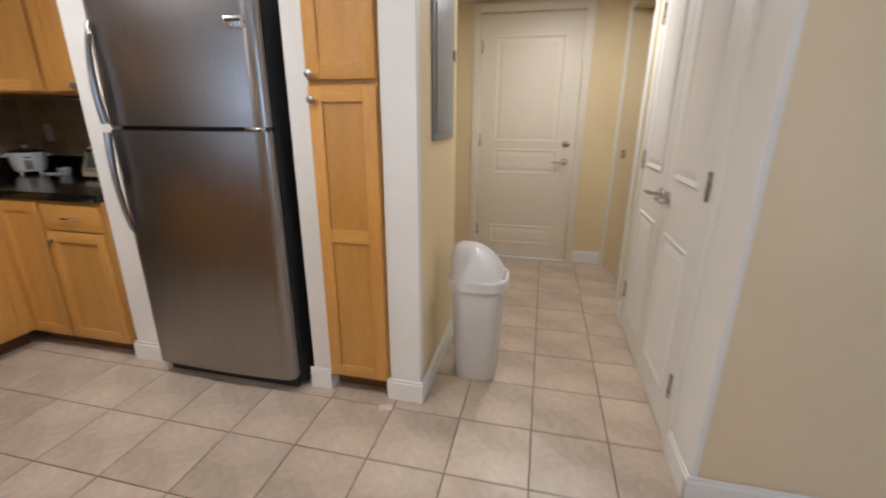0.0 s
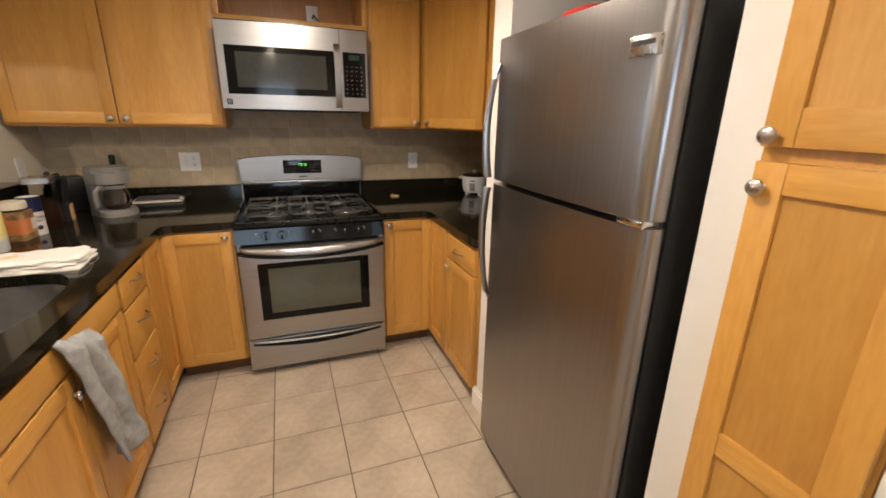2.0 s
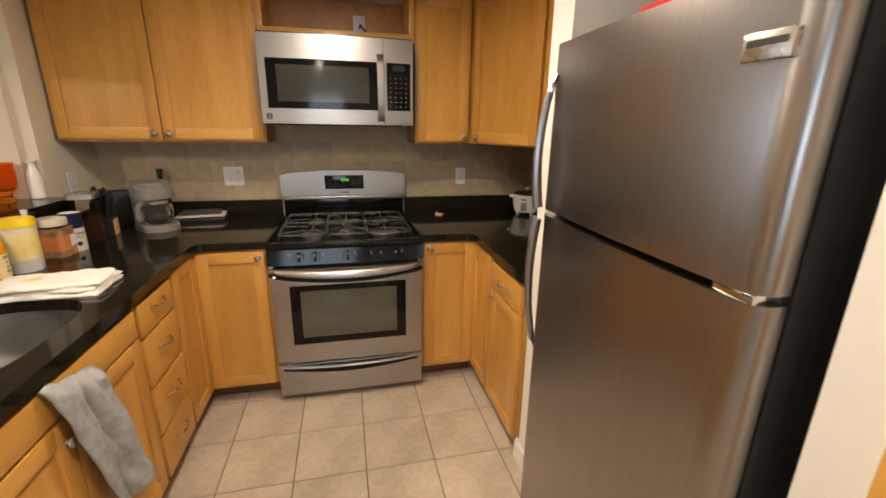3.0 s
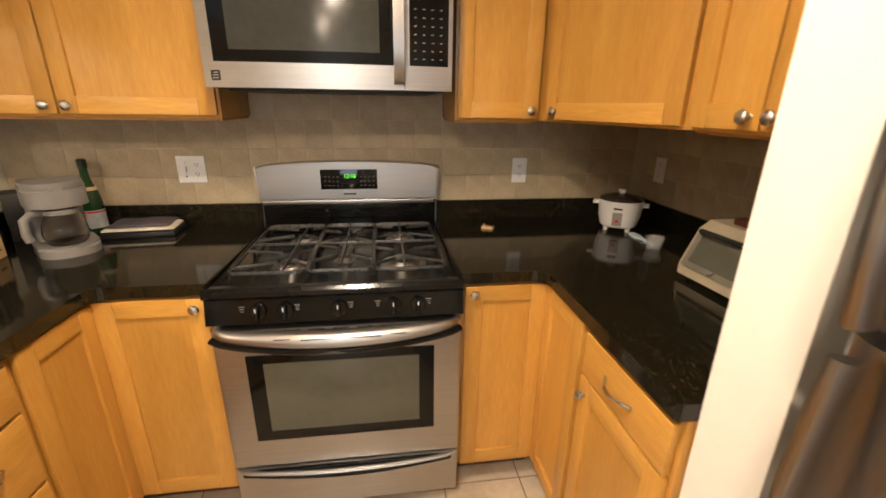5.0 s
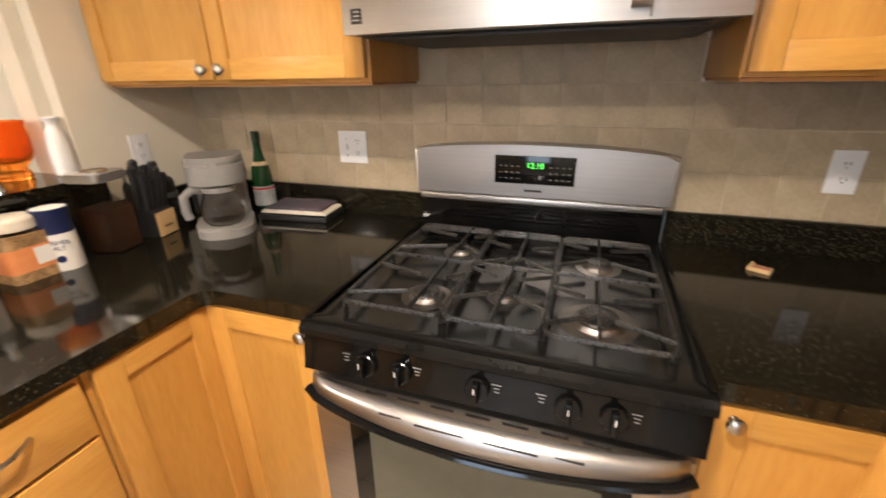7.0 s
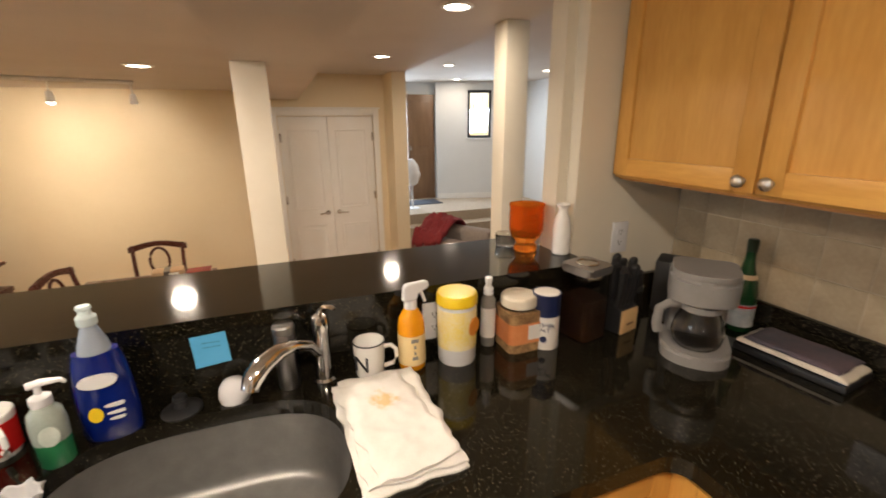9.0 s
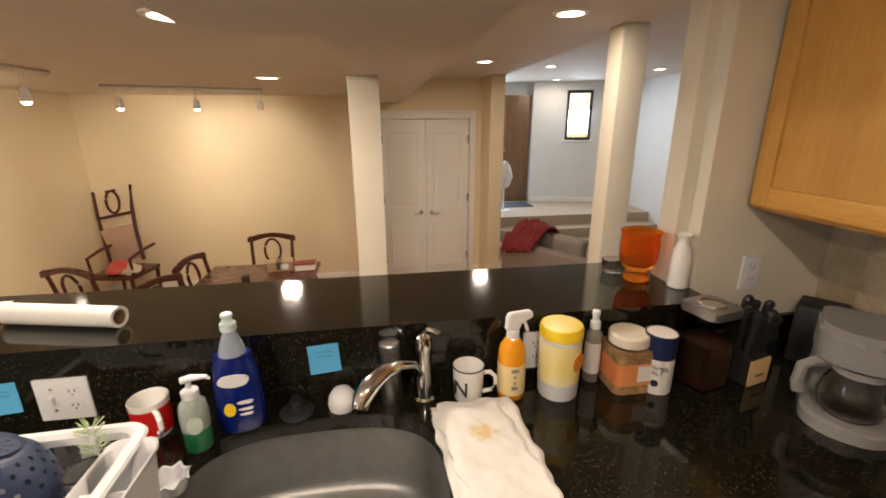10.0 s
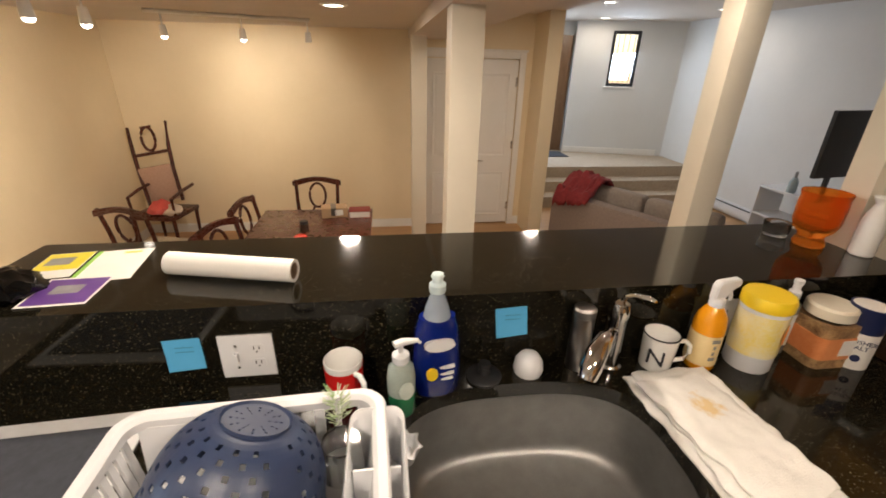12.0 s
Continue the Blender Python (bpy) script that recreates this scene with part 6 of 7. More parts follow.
skirting("baseboard_posts", (-2.222, 2.558, -2.043, 2.573, 0), (-1.155, 2.558, -1.044, 2.573, 0), (-0.757, 2.555, -0.583, 2.570, 0), (-0.597, 2.5705, -0.582, 3.31, 0))
skirting("baseboard_hall", (0.20, 4.835, 0.445, 4.85, 0), (-1.6, 4.835, -0.765, 4.85, 0), (0.445, 3.69, 0.46, 3.79, 0), (0.440, 2.262, 0.455, 2.50, 0))
skirting("baseboard_right", (0.440, 2.260, 3.0, 2.2745, 0))
skirting("baseboard_dining", (-2.11, DWALL, 1.24, DWALL + 0.015, LOW), (1.225, DWALL + 0.015, 1.24, 0.2, LOW), (-3.50, DWALL, -3.425, DWALL + 0.015, LOW))


def casing(name, x0, x1, z0, z1, y, out=-1, w=0.07, t=0.018, material=None):
    """Door casing round an opening in a wall along x."""
    bm = bmesh.new()
    a, b = ordered(y, y + out * t)
    box(bm, x0 - w, a, z0, x0, b, z1 + w, 0.004)
    box(bm, x1, a, z0, x1 + w, b, z1 + w, 0.004)
    box(bm, x0 + 0.0005, a, z1, x1 - 0.0005, b, z1 + w, 0.004)
    return solo(name, bm, material or WHITE, kind="structure")


def casing_y(name, y0, y1, z1, x, out=-1, w=0.07, t=0.018):
    bm = bmesh.new()
    a, b = ordered(x, x + out * t)
    box(bm, a, y0 - w, 0, b, y0, z1 + w, 0.004)
    box(bm, a, y1, 0, b, y1 + w, z1 + w, 0.004)
    box(bm, a, y0 + 0.0005, z1, b, y1 - 0.0005, z1 + w, 0.004)
    return solo(name, bm, WHITE, kind="structure")


def panel_door(name, label, at, turn, w, h, panels, material, lever=None, hinges=None, bolt=False):
    """A moulded door leaf facing -y: raised panels (x0, z0, x1, z1), a lever side and a hinge side."""
    d_ = tagged(thing(name, label, "door", at, turn), kind="structure")
    bpart("leaf", d_, material, 0, 0, 0.006, w, 0.04, h, 0.002)
    for x0, z0, x1, z1 in panels:
        bm = bmesh.new()
        a = [(x0, z0), (x1, z0), (x1, z1), (x0, z1)]
        m_ = 0.028
        b = [(x0 + m_, z0 + m_), (x1 - m_, z0 + m_), (x1 - m_, z1 - m_), (x0 + m_, z1 - m_)]
        o0 = [bm.verts.new((x, -0.0005, z)) for x, z in a]
        o1 = [bm.verts.new((x + (0.006 if x == x0 else -0.006), -0.007, z + (0.006 if z == z0 else -0.006))) for x, z in a]
        o2 = [bm.verts.new((x, -0.0012, z)) for x, z in [(p[0] - math.copysign(0.008, p[0] - (x0 + x1) / 2) * -0.0, p[1]) for p in b]]
        c = [(x0 + m_ + 0.03, z0 + m_ + 0.03), (x1 - m_ - 0.03, z0 + m_ + 0.03), (x1 - m_ - 0.03, z1 - m_ - 0.03), (x0 + m_ + 0.03, z1 - m_ - 0.03)]
        o3 = [bm.verts.new((x, -0.006, z)) for x, z in c]
        for p_, q_ in ((o0, o1), (o1, o2), (o2, o3)):
            for i in range(4):
                bm.faces.new((p_[i], p_[(i + 1) % 4], q_[(i + 1) % 4], q_[i]))
        bm.faces.new(o3)
        part("panel", bm, material, d_, smooth=False)
    if lever:
        x, z, s = lever
        bm = bmesh.new()
        lathe(bm, [(0, 0.014), (0.028, 0.012), (0.031, 0.0), (0, 0)], 22)
        turn_y(bm, (x, 0, z))
        rose = part("door_handle", bm, NICKEL, d_, "satin nickel lever handle")
        bm = bmesh.new()
        tube(bm, [(x, -0.012, z), (x, -0.050, z), (x + s * 0.02, -0.056, z), (x + s * 0.11, -0.052, z - 0.006)], [0.009, 0.009, 0.010, 0.007], 10)
        part("lever", bm, NICKEL, rose)
        if bolt:
            bm = bmesh.new()
            lathe(bm, [(0, 0.020), (0.020, 0.019), (0.030, 0.012), (0.032, 0), (0, 0)], 22)
            turn_y(bm, (x, 0, z + 0.15))
            part("deadbolt", bm, NICKEL, d_, "round nickel deadbolt")
    if hinges is not None:
        for z in (0.25, h / 2 + 0.03, h - 0.25):
            bm = bmesh.new()
            box(bm, hinges - 0.016, -0.005, z - 0.05, hinges + 0.016, 0.0, z + 0.05, 0.001)
            tube(bm, [(hinges, -0.008, z - 0.052), (hinges, -0.008, z + 0.052)], 0.006, 8)
            part("hinge", bm, NICKEL, d_)
    return d_


DOORPAINT = mat("cream_door_paint", (0.74, 0.68, 0.55), (0.78, 0.72, 0.60), scale=3, rough=0.38)
panel_door("door_1", "cream panelled door with a nickel lever and deadbolt", (-0.698, 4.865, 0.012), 0, 0.834, 2.085, ((0.13, 0.12, 0.70, 0.30), (0.13, 0.78, 0.70, 1.00), (0.13, 1.06, 0.70, 1.92)), DOORPAINT, (0.76, 0.90, -1), 0.004, True)
casing("trim_hall_door", -0.70, 0.14, 0, 2.105, 4.85, -1, 0.062, material=DOORPAINT)
structure("door_threshold", WHITE, (-0.70, 4.835, 0.0008, 0.14, 4.86, 0.012))
LEAF = 0.525
for y, side in ((2.565 + LEAF, "near"), (3.615, "far")):
    lev = (LEAF - 0.06, 0.93, -1) if side == "far" else (0.06, 0.93, 1)
    panel_door("door_2", "white panelled closet door leaf with a lever", (0.447, y, 0.008), -90, LEAF - 0.004, 2.04, ((0.10, 0.16, LEAF - 0.11, 0.78), (0.10, 1.02, LEAF - 0.11, 1.90)), WHITE, lev, 0.006 if side == "far" else LEAF - 0.010)
casing_y("trim_closet", 2.56, 3.62, 2.055, 0.46, -1, 0.06)
casing_y("trim_side_door", 3.86, 4.72, 2.055, 0.46, -1, 0.06)
structure("strike_plate", NICKEL, (0.50, 4.7185, 0.96, 0.53, 4.7196, 1.03))
side = panel_door("door_3", "white door standing open in the side doorway", (0.60, 4.715, 0.008), 12, 0.80, 2.03, ((0.12, 0.16, 0.68, 0.78), (0.12, 1.02, 0.68, 1.88)), WHITE)
for nm, x0, x1 in (("dining_closet_door", -3.340, -2.770), ("dining_closet_door", -2.766, -2.195)):
    w_ = x1 - x0
    first = x0 < -3
    # leaves face +y
    panel_door("door_4", "white panelled double closet door leaf", (x1, DWALL - 0.02, LOW + 0.012), 180, w_, 2.085, ((0.09, 0.12, w_ - 0.09, 0.72), (0.09, 0.93, w_ - 0.09, 1.93)), WHITE, (w_ - 0.07, 0.88, -1) if not first else (0.07, 0.88, 1), 0.008 if not first else w_ - 0.008)
casing("trim_dining_closet", -3.345, -2.19, LOW, LOW + 2.105, DWALL, 1, 0.075)
structure("trim_closet_cap", WHITE, (-3.435, DWALL + 0.0005, LOW + 2.181, -2.10, DWALL + 0.03, LOW + 2.205))

# electrical panel on the hall wall
ep = thing("electrical_panel", "grey metal electrical panel on the hall wall", "electrical panel", (-0.598, 2.79, 1.18), 90)
GREYM = mat("grey_enamel_metal", (0.24, 0.25, 0.25), (0.29, 0.30, 0.30), scale=8, rough=0.42)
bpart("frame", ep, GREYM, 0, -0.012, 0, 0.41, 0, 0.78, 0.003)
bpart("door", ep, GREYM, 0.03, -0.019, 0.035, 0.38, -0.0122, 0.745, 0.003)
bpart("latch", ep, TOE, 0.355, -0.026, 0.36, 0.375, -0.0192, 0.41, 0.002)

# bin
tc = thing("trash_can", "white plastic swing-top trash can in the hall", "trash can", (-0.385, 2.905, 0), 0)
bm = bmesh.new()
prof_ = [(0.100, 0.0), (0.104, 0.006), (0.128, 0.50), (0.128, 0.505)]
rings = []
for r_, z_ in prof_:
    rings.append([bm.verts.new((x * r_, y * r_, z_)) for x, y in rounded([(-1, -1), (1, -1), (1, 1), (-1, 1)], 0.55, 6)])
for p_, q_ in zip(rings, rings[1:]):
    for i in range(len(p_)):
        bm.faces.new((p_[i], p_[(i + 1) % len(p_)], q_[(i + 1) % len(p_)], q_[i]))
bm.faces.new(rings[0])
bm.faces.new(rings[-1])
part("body", bm, PLASTIC_WHITE, tc)
bm = bmesh.new()
prism(bm, [(x * 0.145, y * 0.145) for x, y in rounded([(-1, -1), (1, -1), (1, 1), (-1, 1)], 0.6, 6)], 0.496, 0.545)
bmesh.ops.bevel(bm, geom=bm.edges[:], offset=0.005, segments=2, affect="EDGES")
part("rim", bm, PLASTIC_WHITE, tc)
bm = bmesh.new()
rings = []
for k in range(9):
    a = math.radians(82 * k / 8)
    r_, up = 0.124 * math.cos(a) ** 0.8, math.sin(a)
    rings.append([bm.verts.new((x * r_ - 0.055 * up, y * r_ + 0.03 * up, 0.5455 + 0.145 * up - 0.10 * x * r_ * up)) for x, y in rounded([(-1, -1), (1, -1), (1, 1), (-1, 1)], 0.6, 6)])
for p_, q_ in zip(rings, rings[1:]):
    for i in range(len(p_)):
        bm.faces.new((p_[i], p_[(i + 1) % len(p_)], q_[(i + 1) % len(p_)], q_[i]))
bm.faces.new(rings[0])
bm.faces.new(rings[-1])
part("swing_lid", bm, PLASTIC_WHITE, tc)
bpart("lid_seam", tc, GREYM, 0.105, -0.06, 0.5452, 0.130, 0.06, 0.550, 0.001)
sc = thing("paper_scrap", "small crumpled paper scrap on the tile floor", "paper", (-0.742, 2.49, 0.0006), 20)
bpart("sheet", sc, mat("pinkish_paper", (0.62, 0.42, 0.34), (0.75, 0.62, 0.55), scale=60, rough=0.8), -0.03, -0.022, 0, 0.03, 0.022, 0.004, 0.001)

# ---- lamps as things ----
LAMPGLOW = glow("lamp_lens", (1.0, 0.88, 0.70), 14)
for x, y, z in KITCHEN_LAMPS + ROOM_LAMPS + FAR_LAMPS:
    dl = thing("downlight", "round recessed ceiling downlight, switched on", "ceiling light", (x, y, z), 0, "recessed downlights")
    bm = bmesh.new()
    lathe(bm, [(0.066, -0.0005), (0.092, -0.0005), (0.090, -0.006), (0.070, -0.010), (0.066, -0.0005)], 32, cap=False)
    part("trim", bm, WHITE, dl)
    bm = bmesh.new()
    lathe(bm, [(0, -0.003), (0.066, -0.003), (0.066, -0.0008), (0, -0.0008)], 32)
    part("lens", bm, LAMPGLOW, dl, "glowing lens")
for label, ends in (("white ceiling track with two spotlights facing the wall", ((0.14, -2.61), (-1.05, -3.03))), ("white ceiling track with two spotlights over the dining space", ((-0.08, -0.75), (-0.14, -1.60)))):
    tk = thing("track_light", label, "track light", (0, 0, 0), 0, "track lights")
    bm = bmesh.new()
    (x0, y0), (x1, y1) = ends
    tube(bm, [(x0, y0, 1.945), (x1, y1, 1.945)], 0.016, 4)
    part("track", bm, WHITE, tk)
    mine = [h_ for h_ in HEADS if (h_[1] < -2) == (y0 < -2)] + ([(-1.03, -3.02, 1.80, -1.10, -3.5)] if y0 < -2 else [])
    for hx, hy, hz, tx, ty in mine:
        bm = bmesh.new()
        tube(bm, [(hx, hy, 1.935), (hx, hy, hz + 0.03)], 0.006, 8)
        st_ = part("stem", bm, WHITE, tk)
        bm = bmesh.new()
        lathe(bm, [(0, 0.05), (0.022, 0.05), (0.026, 0.02), (0.030, -0.03), (0.028, -0.034), (0.025, -0.02), (0, -0.01)], 18)
        hd = part("lamp_head", bm, WHITE, st_)
        hd.matrix_basis = Matrix.Translation((hx, hy, hz))
        if hx > -1:
            bm = bmesh.new()
            lathe(bm, [(0, -0.052), (0.014, -0.050), (0.024, -0.040), (0.027, -0.028), (0.022, -0.018), (0, -0.016)], 18)
            ln = part("bulb", bm, LAMPGLOW, st_)
            ln.matrix_basis = Matrix.Translation((hx, hy, hz))

# ---- dining space ----
MAHOG = mat("dark_mahogany", (0.045, 0.010, 0.005), (0.085, 0.020, 0.010), scale=3, rough=0.28, stretch=(1, 1, 5), fine=0.4)
SEATF = mat("cream_seat_fabric", (0.42, 0.35, 0.26), (0.5, 0.43, 0.33), scale=60, rough=0.9, bump=0.3)


def dining_chair(label, at, turn, group="dining chairs"):
    """A chair whose back stands at +y and faces -y."""
    c = thing("dining_chair", label, "chair", at, turn, group)
    bpart("seat", c, SEATF, -0.225, -0.22, 0.425, 0.225, 0.20, 0.475, 0.018)
    bpart("seat_frame", c, MAHOG, -0.22, -0.215, 0.37, 0.22, 0.20, 0.4245, 0.006)
    for sx in (-1, 1):
        bm = bmesh.new()
        tube(bm, [(sx * 0.195, -0.19, 0.0), (sx * 0.20, -0.19, 0.3695)], [0.013, 0.021], 8)
        part("leg", bm, MAHOG, c)
        bm = bmesh.new()
        tube(bm, [(sx * 0.19, 0.25, 0.0), (sx * 0.19, 0.205, 0.25), (sx * 0.195, 0.203, 0.45), (sx * 0.205, 0.235, 0.70), (sx * 0.21, 0.275, 0.90)], [0.015, 0.020, 0.021, 0.018, 0.017], 8)
        part("back_post", bm, MAHOG, c)
    bm = bmesh.new()
    outline_ = [(-0.245 + 0.49 * i / 16, 0.885 + 0.045 * math.sin(math.pi * i / 16)) for i in range(17)]
    outline_ += [(0.245 - 0.49 * i / 16, 0.835 + 0.05 * math.sin(math.pi * i / 16) ** 1.5) for i in range(17)]
    prism(bm, outline_, 0.262, 0.288, "y")
    part("crest_rail", bm, MAHOG, c)
    bm = bmesh.new()
    loop_ = [(0.082 * math.cos(a), 0.262 - 0.045 * math.sin(a) * -0.35, 0.735 + 0.125 * math.sin(a)) for a in [2 * math.pi * i / 24 for i in range(25)]]
    tube(bm, loop_, 0.013, 8)
    part("oval_splat", bm, MAHOG, c)
    bm = bmesh.new()
    for sx in (-1, 1):
        tube(bm, [(sx * 0.03, 0.225, 0.63), (sx * 0.075, 0.212, 0.55), (sx * 0.085, 0.205, 0.475)], 0.012, 8)
    part("splat_foot", bm, MAHOG, c)
    bm = bmesh.new()
    tube(bm, [(-0.20, 0.205, 0.52), (0.20, 0.205, 0.52)], 0.012, 8)
    part("lower_rail", bm, MAHOG, c)
    return c


CHAIR = "dark mahogany oval-back dining chair"
dining_chair(CHAIR + " at the table end", (-0.97, -2.78, LOW), 180)
base = dining_chair(CHAIR + " apart from the table", (0.364, -2.40, LOW), -16)
dining_chair(CHAIR + " beside the table", (-0.71, -2.27, LOW), -98)
dining_chair(CHAIR + " pushed to the table", (-0.67, -1.63, LOW), -112)

tb = thing("dining_table", "dark mahogany dining table with square legs", "table", (-1.08, -1.94, LOW), 0)
bm = bmesh.new()
box(bm, -0.475, -0.46, 0.755, 0.475, 0.46, 0.79, 0.006)
part("tabletop", bm, MAHOG, tb)
bpart("apron", tb, MAHOG, -0.42, -0.40, 0.66, 0.42, 0.40, 0.7545, 0.003)
for sx in (-1, 1):
    for sy in (-1, 1):
        bpart("leg", tb, MAHOG, sx * 0.41 - 0.032, sy * 0.39 - 0.032, 0, sx * 0.41 + 0.032, sy * 0.39 + 0.032, 0.6595, 0.004)
TT = LOW + 0.7905
cb = thing("cardboard_box", "small brown cardboard box on the dining table", "box", (-1.23, -2.22, TT), 8)
KRAFT = mat("kraft_cardboard", (0.34, 0.22, 0.12), (0.42, 0.29, 0.17), scale=12, rough=0.8)
bpart("body", cb, KRAFT, -0.11, -0.07, 0, 0.11, 0.07, 0.085, 0.003)
bpart("tape", cb, mat("dark_tape", (0.06, 0.05, 0.04), rough=0.4), -0.015, -0.0712, 0.02, 0.03, 0.0712, 0.0862, 0)
bpart("address_label", cb, PAPER, -0.07, 0.0702, 0.02, 0.0, 0.0712, 0.07, 0)
bk_ = thing("book", "dark red hardback book lying on the dining table", "book", (-1.45, -2.20, TT), 3)
REDB = mat("dark_red_cover", (0.16, 0.02, 0.016), (0.21, 0.03, 0.022), scale=12, rough=0.5)
bpart("cover", bk_, REDB, -0.09, -0.07, 0, 0.09, 0.07, 0.005, 0.001)
bpart("pages", bk_, PAPER, -0.086, -0.066, 0.0052, 0.086, 0.066, 0.055, 0)
bpart("cover", bk_, REDB, -0.09, -0.07, 0.0552, 0.09, 0.07, 0.062, 0.001)
sj = thing("spice_jar", "dark glass jar with a black lid on the table", "jar", (-1.03, -1.86, TT), 0)
turned("body", [(0, 0), (0.03, 0), (0.032, 0.004), (0.032, 0.06), (0, 0.06)], mat("brown_glass", (0.05, 0.03, 0.02), (0.09, 0.06, 0.04), rough=0.12), sj)
turned("lid", [(0.030, 0.0602), (0.033, 0.063), (0.033, 0.083), (0, 0.085)], BLACK_MATT, sj)
rt = thing("candle_dish", "small red glass candle dish on the table", "candle", (-1.03, -1.68, TT), 0)
turned("dish", [(0, 0), (0.045, 0), (0.05, 0.02), (0.044, 0.03), (0, 0.028)], RED_GLAZE, rt)

# leaning chair frame and armchair in the corner
af = thing("armchair", "mahogany armchair stacked with bags in the corner", "chair", (0.80, -3.52, LOW), 170)
bpart("seat", af, MAHOG, -0.25, -0.24, 0.40, 0.25, 0.24, 0.45, 0.012)
for sx in (-1, 1):
    for sy in (-1, 1):
        bm = bmesh.new()
        tube(bm, [(sx * 0.22, sy * 0.20, 0), (sx * 0.225, sy * 0.21, 0.3995)], [0.015, 0.022], 8)
        part("leg", bm, MAHOG, af)
    bm = bmesh.new()
    tube(bm, [(sx * 0.235, -0.18, 0.4505), (sx * 0.24, -0.19, 0.64), (sx * 0.245, 0.0, 0.68), (sx * 0.24, 0.22, 0.70)], 0.018, 8)
    part("arm", bm, MAHOG, af)
fb = thing("chair_frame", "upturned mahogany chair frame resting on the armchair seat", "chair", (0.82, -3.60, LOW + 0.4505), 172)
for sx in (-1, 1):
    bm = bmesh.new()
    tube(bm, [(sx * 0.20, 0.06, 0.0), (sx * 0.205, 0.12, 0.35), (sx * 0.215, 0.19, 0.62), (sx * 0.23, 0.28, 0.86)], [0.02, 0.021, 0.020, 0.016], 8)
    part("post", bm, MAHOG, fb)
fb.matrix_basis = pose(0.84, -3.60, LOW + 0.49, 0, -11, 172)
bm = bmesh.new()
tube(bm, [(-0.215, 0.19, 0.555), (0.215, 0.19, 0.555)], 0.018, 8)
part("cross_rail", bm, MAHOG, fb)
bm = bmesh.new()
tube(bm, [(0.078 * math.cos(a), 0.215 + 0.03 * math.sin(a), 0.71 + 0.125 * math.sin(a)) for a in [2 * math.pi * i / 24 for i in range(25)]], 0.015, 8)
part("oval_splat", bm, MAHOG, fb)
bpart("crest", fb, MAHOG, -0.06, 0.235, 0.825, 0.06, 0.262, 0.85, 0.008)
bpart("seat_back_panel", fb, mat("dusty_pink_fabric", (0.42, 0.27, 0.2), (0.5, 0.34, 0.26), scale=50, rough=0.9), -0.195, 0.10, 0.02, 0.195, 0.13, 0.42, 0.01)
bg = thing("shopping_bag", "crumpled red and white plastic bags on the chair", "bag", (0.75, -3.40, LOW + 0.4505), 0)
for nm, px_, py_, s_, c1_, c2_, sd in (("red_bag", 0.02, 0.0, 1.0, (0.52, 0.05, 0.04), (0.62, 0.12, 0.10), 1), ("white_bag", -0.10, 0.03, 0.75, (0.62, 0.52, 0.42), (0.7, 0.6, 0.5), 5)):
    bm = bmesh.new()
    lathe(bm, [(0, 0), (0.09, 0), (0.13, 0.03), (0.12, 0.08), (0.07, 0.13), (0.02, 0.15), (0, 0.15)], 26, cap=False)
    for v in bm.verts:
        v.co = v.co * s_
        v.co += Vector((noise.noise(v.co * 12 + Vector((sd, 0, 0))), noise.noise(v.co * 12 + Vector((0, sd, 0))), noise.noise(v.co * 14))) * 0.03
        v.co.z = max(0, v.co.z)
        v.co.x += px_
        v.co.y += py_
    part(nm, bm, mat(nm, c1_, c2_, scale=12, rough=0.5), bg)

# ---- living space ----
CARPET = mat("beige_step_carpet", (0.36, 0.29, 0.21), (0.44, 0.36, 0.27), scale=30, rough=0.9, bump=0.4, bump_scale=300)
PLAT = 0.09
for i, (y, z) in enumerate(((-4.64, -0.25), (-4.92, -0.08))):
    st_ = structure("step", CARPET, (-6.9, y - 0.279, LOW + 0.0005, -3.681, y, z))
structure("step_platform", CARPET, (-6.9, -6.9, LOW + 0.0005, -3.681, -5.20, PLAT))
structure("floor_tile_living", FLOOR_WOOD, (-6.9, -6.9, LOW - 0.08, -3.3, -4.1, LOW))
A_, B_ = Vector((-6.80, -6.09, 0)), Vector((-5.15, -6.565, 0))
L_ = (B_ - A_).length
ANG = math.degrees(math.atan2(B_.y - A_.y, B_.x - A_.x))
slant = pose(A_.x, A_.y, 0, 0, 0, ANG)
for b in ((-0.25, -0.12, PLAT - 0.3, 0.63, 0, 2.5), (1.108, -0.12, PLAT - 0.3, L_ + 0.02, 0, 2.5), (0.63, -0.12, PLAT - 0.3, 1.108, 0, 1.30), (0.63, -0.12, 2.21, 1.108, 0, 2.5)):
    w_ = structure("wall_bay", PALE, b)
    w_.matrix_basis = slant
wn = tagged(thing("window_1", "narrow black-framed window bright with daylight", "window", (0, 0, 0)), kind="structure")
wn.matrix_basis = slant
BLACKF = mat("black_window_frame", (0.012, 0.014, 0.018), (0.02, 0.022, 0.026), rough=0.4)
for b in ((0.632, -0.06, 1.302, 0.682, -0.01, 2.208), (1.056, -0.06, 1.302, 1.106, -0.01, 2.208), (0.6825, -0.06, 1.302, 1.0555, -0.01, 1.355), (0.6825, -0.06, 2.155, 1.0555, -0.01, 2.208)):
    bpart("window_frame", wn, BLACKF, *b, 0.003)
pane = bpart("pane", wn, clear("window_glass", (1, 1, 1), 0.0, 1.45), 0.6825, -0.038, 1.3555, 1.0555, -0.034, 2.1545, 0)
pane.visible_shadow = False
bpart("window_sill", wn, WHITE, 0.60, 0.0005, 1.275, 1.14, 0.03, 1.30, 0.004)
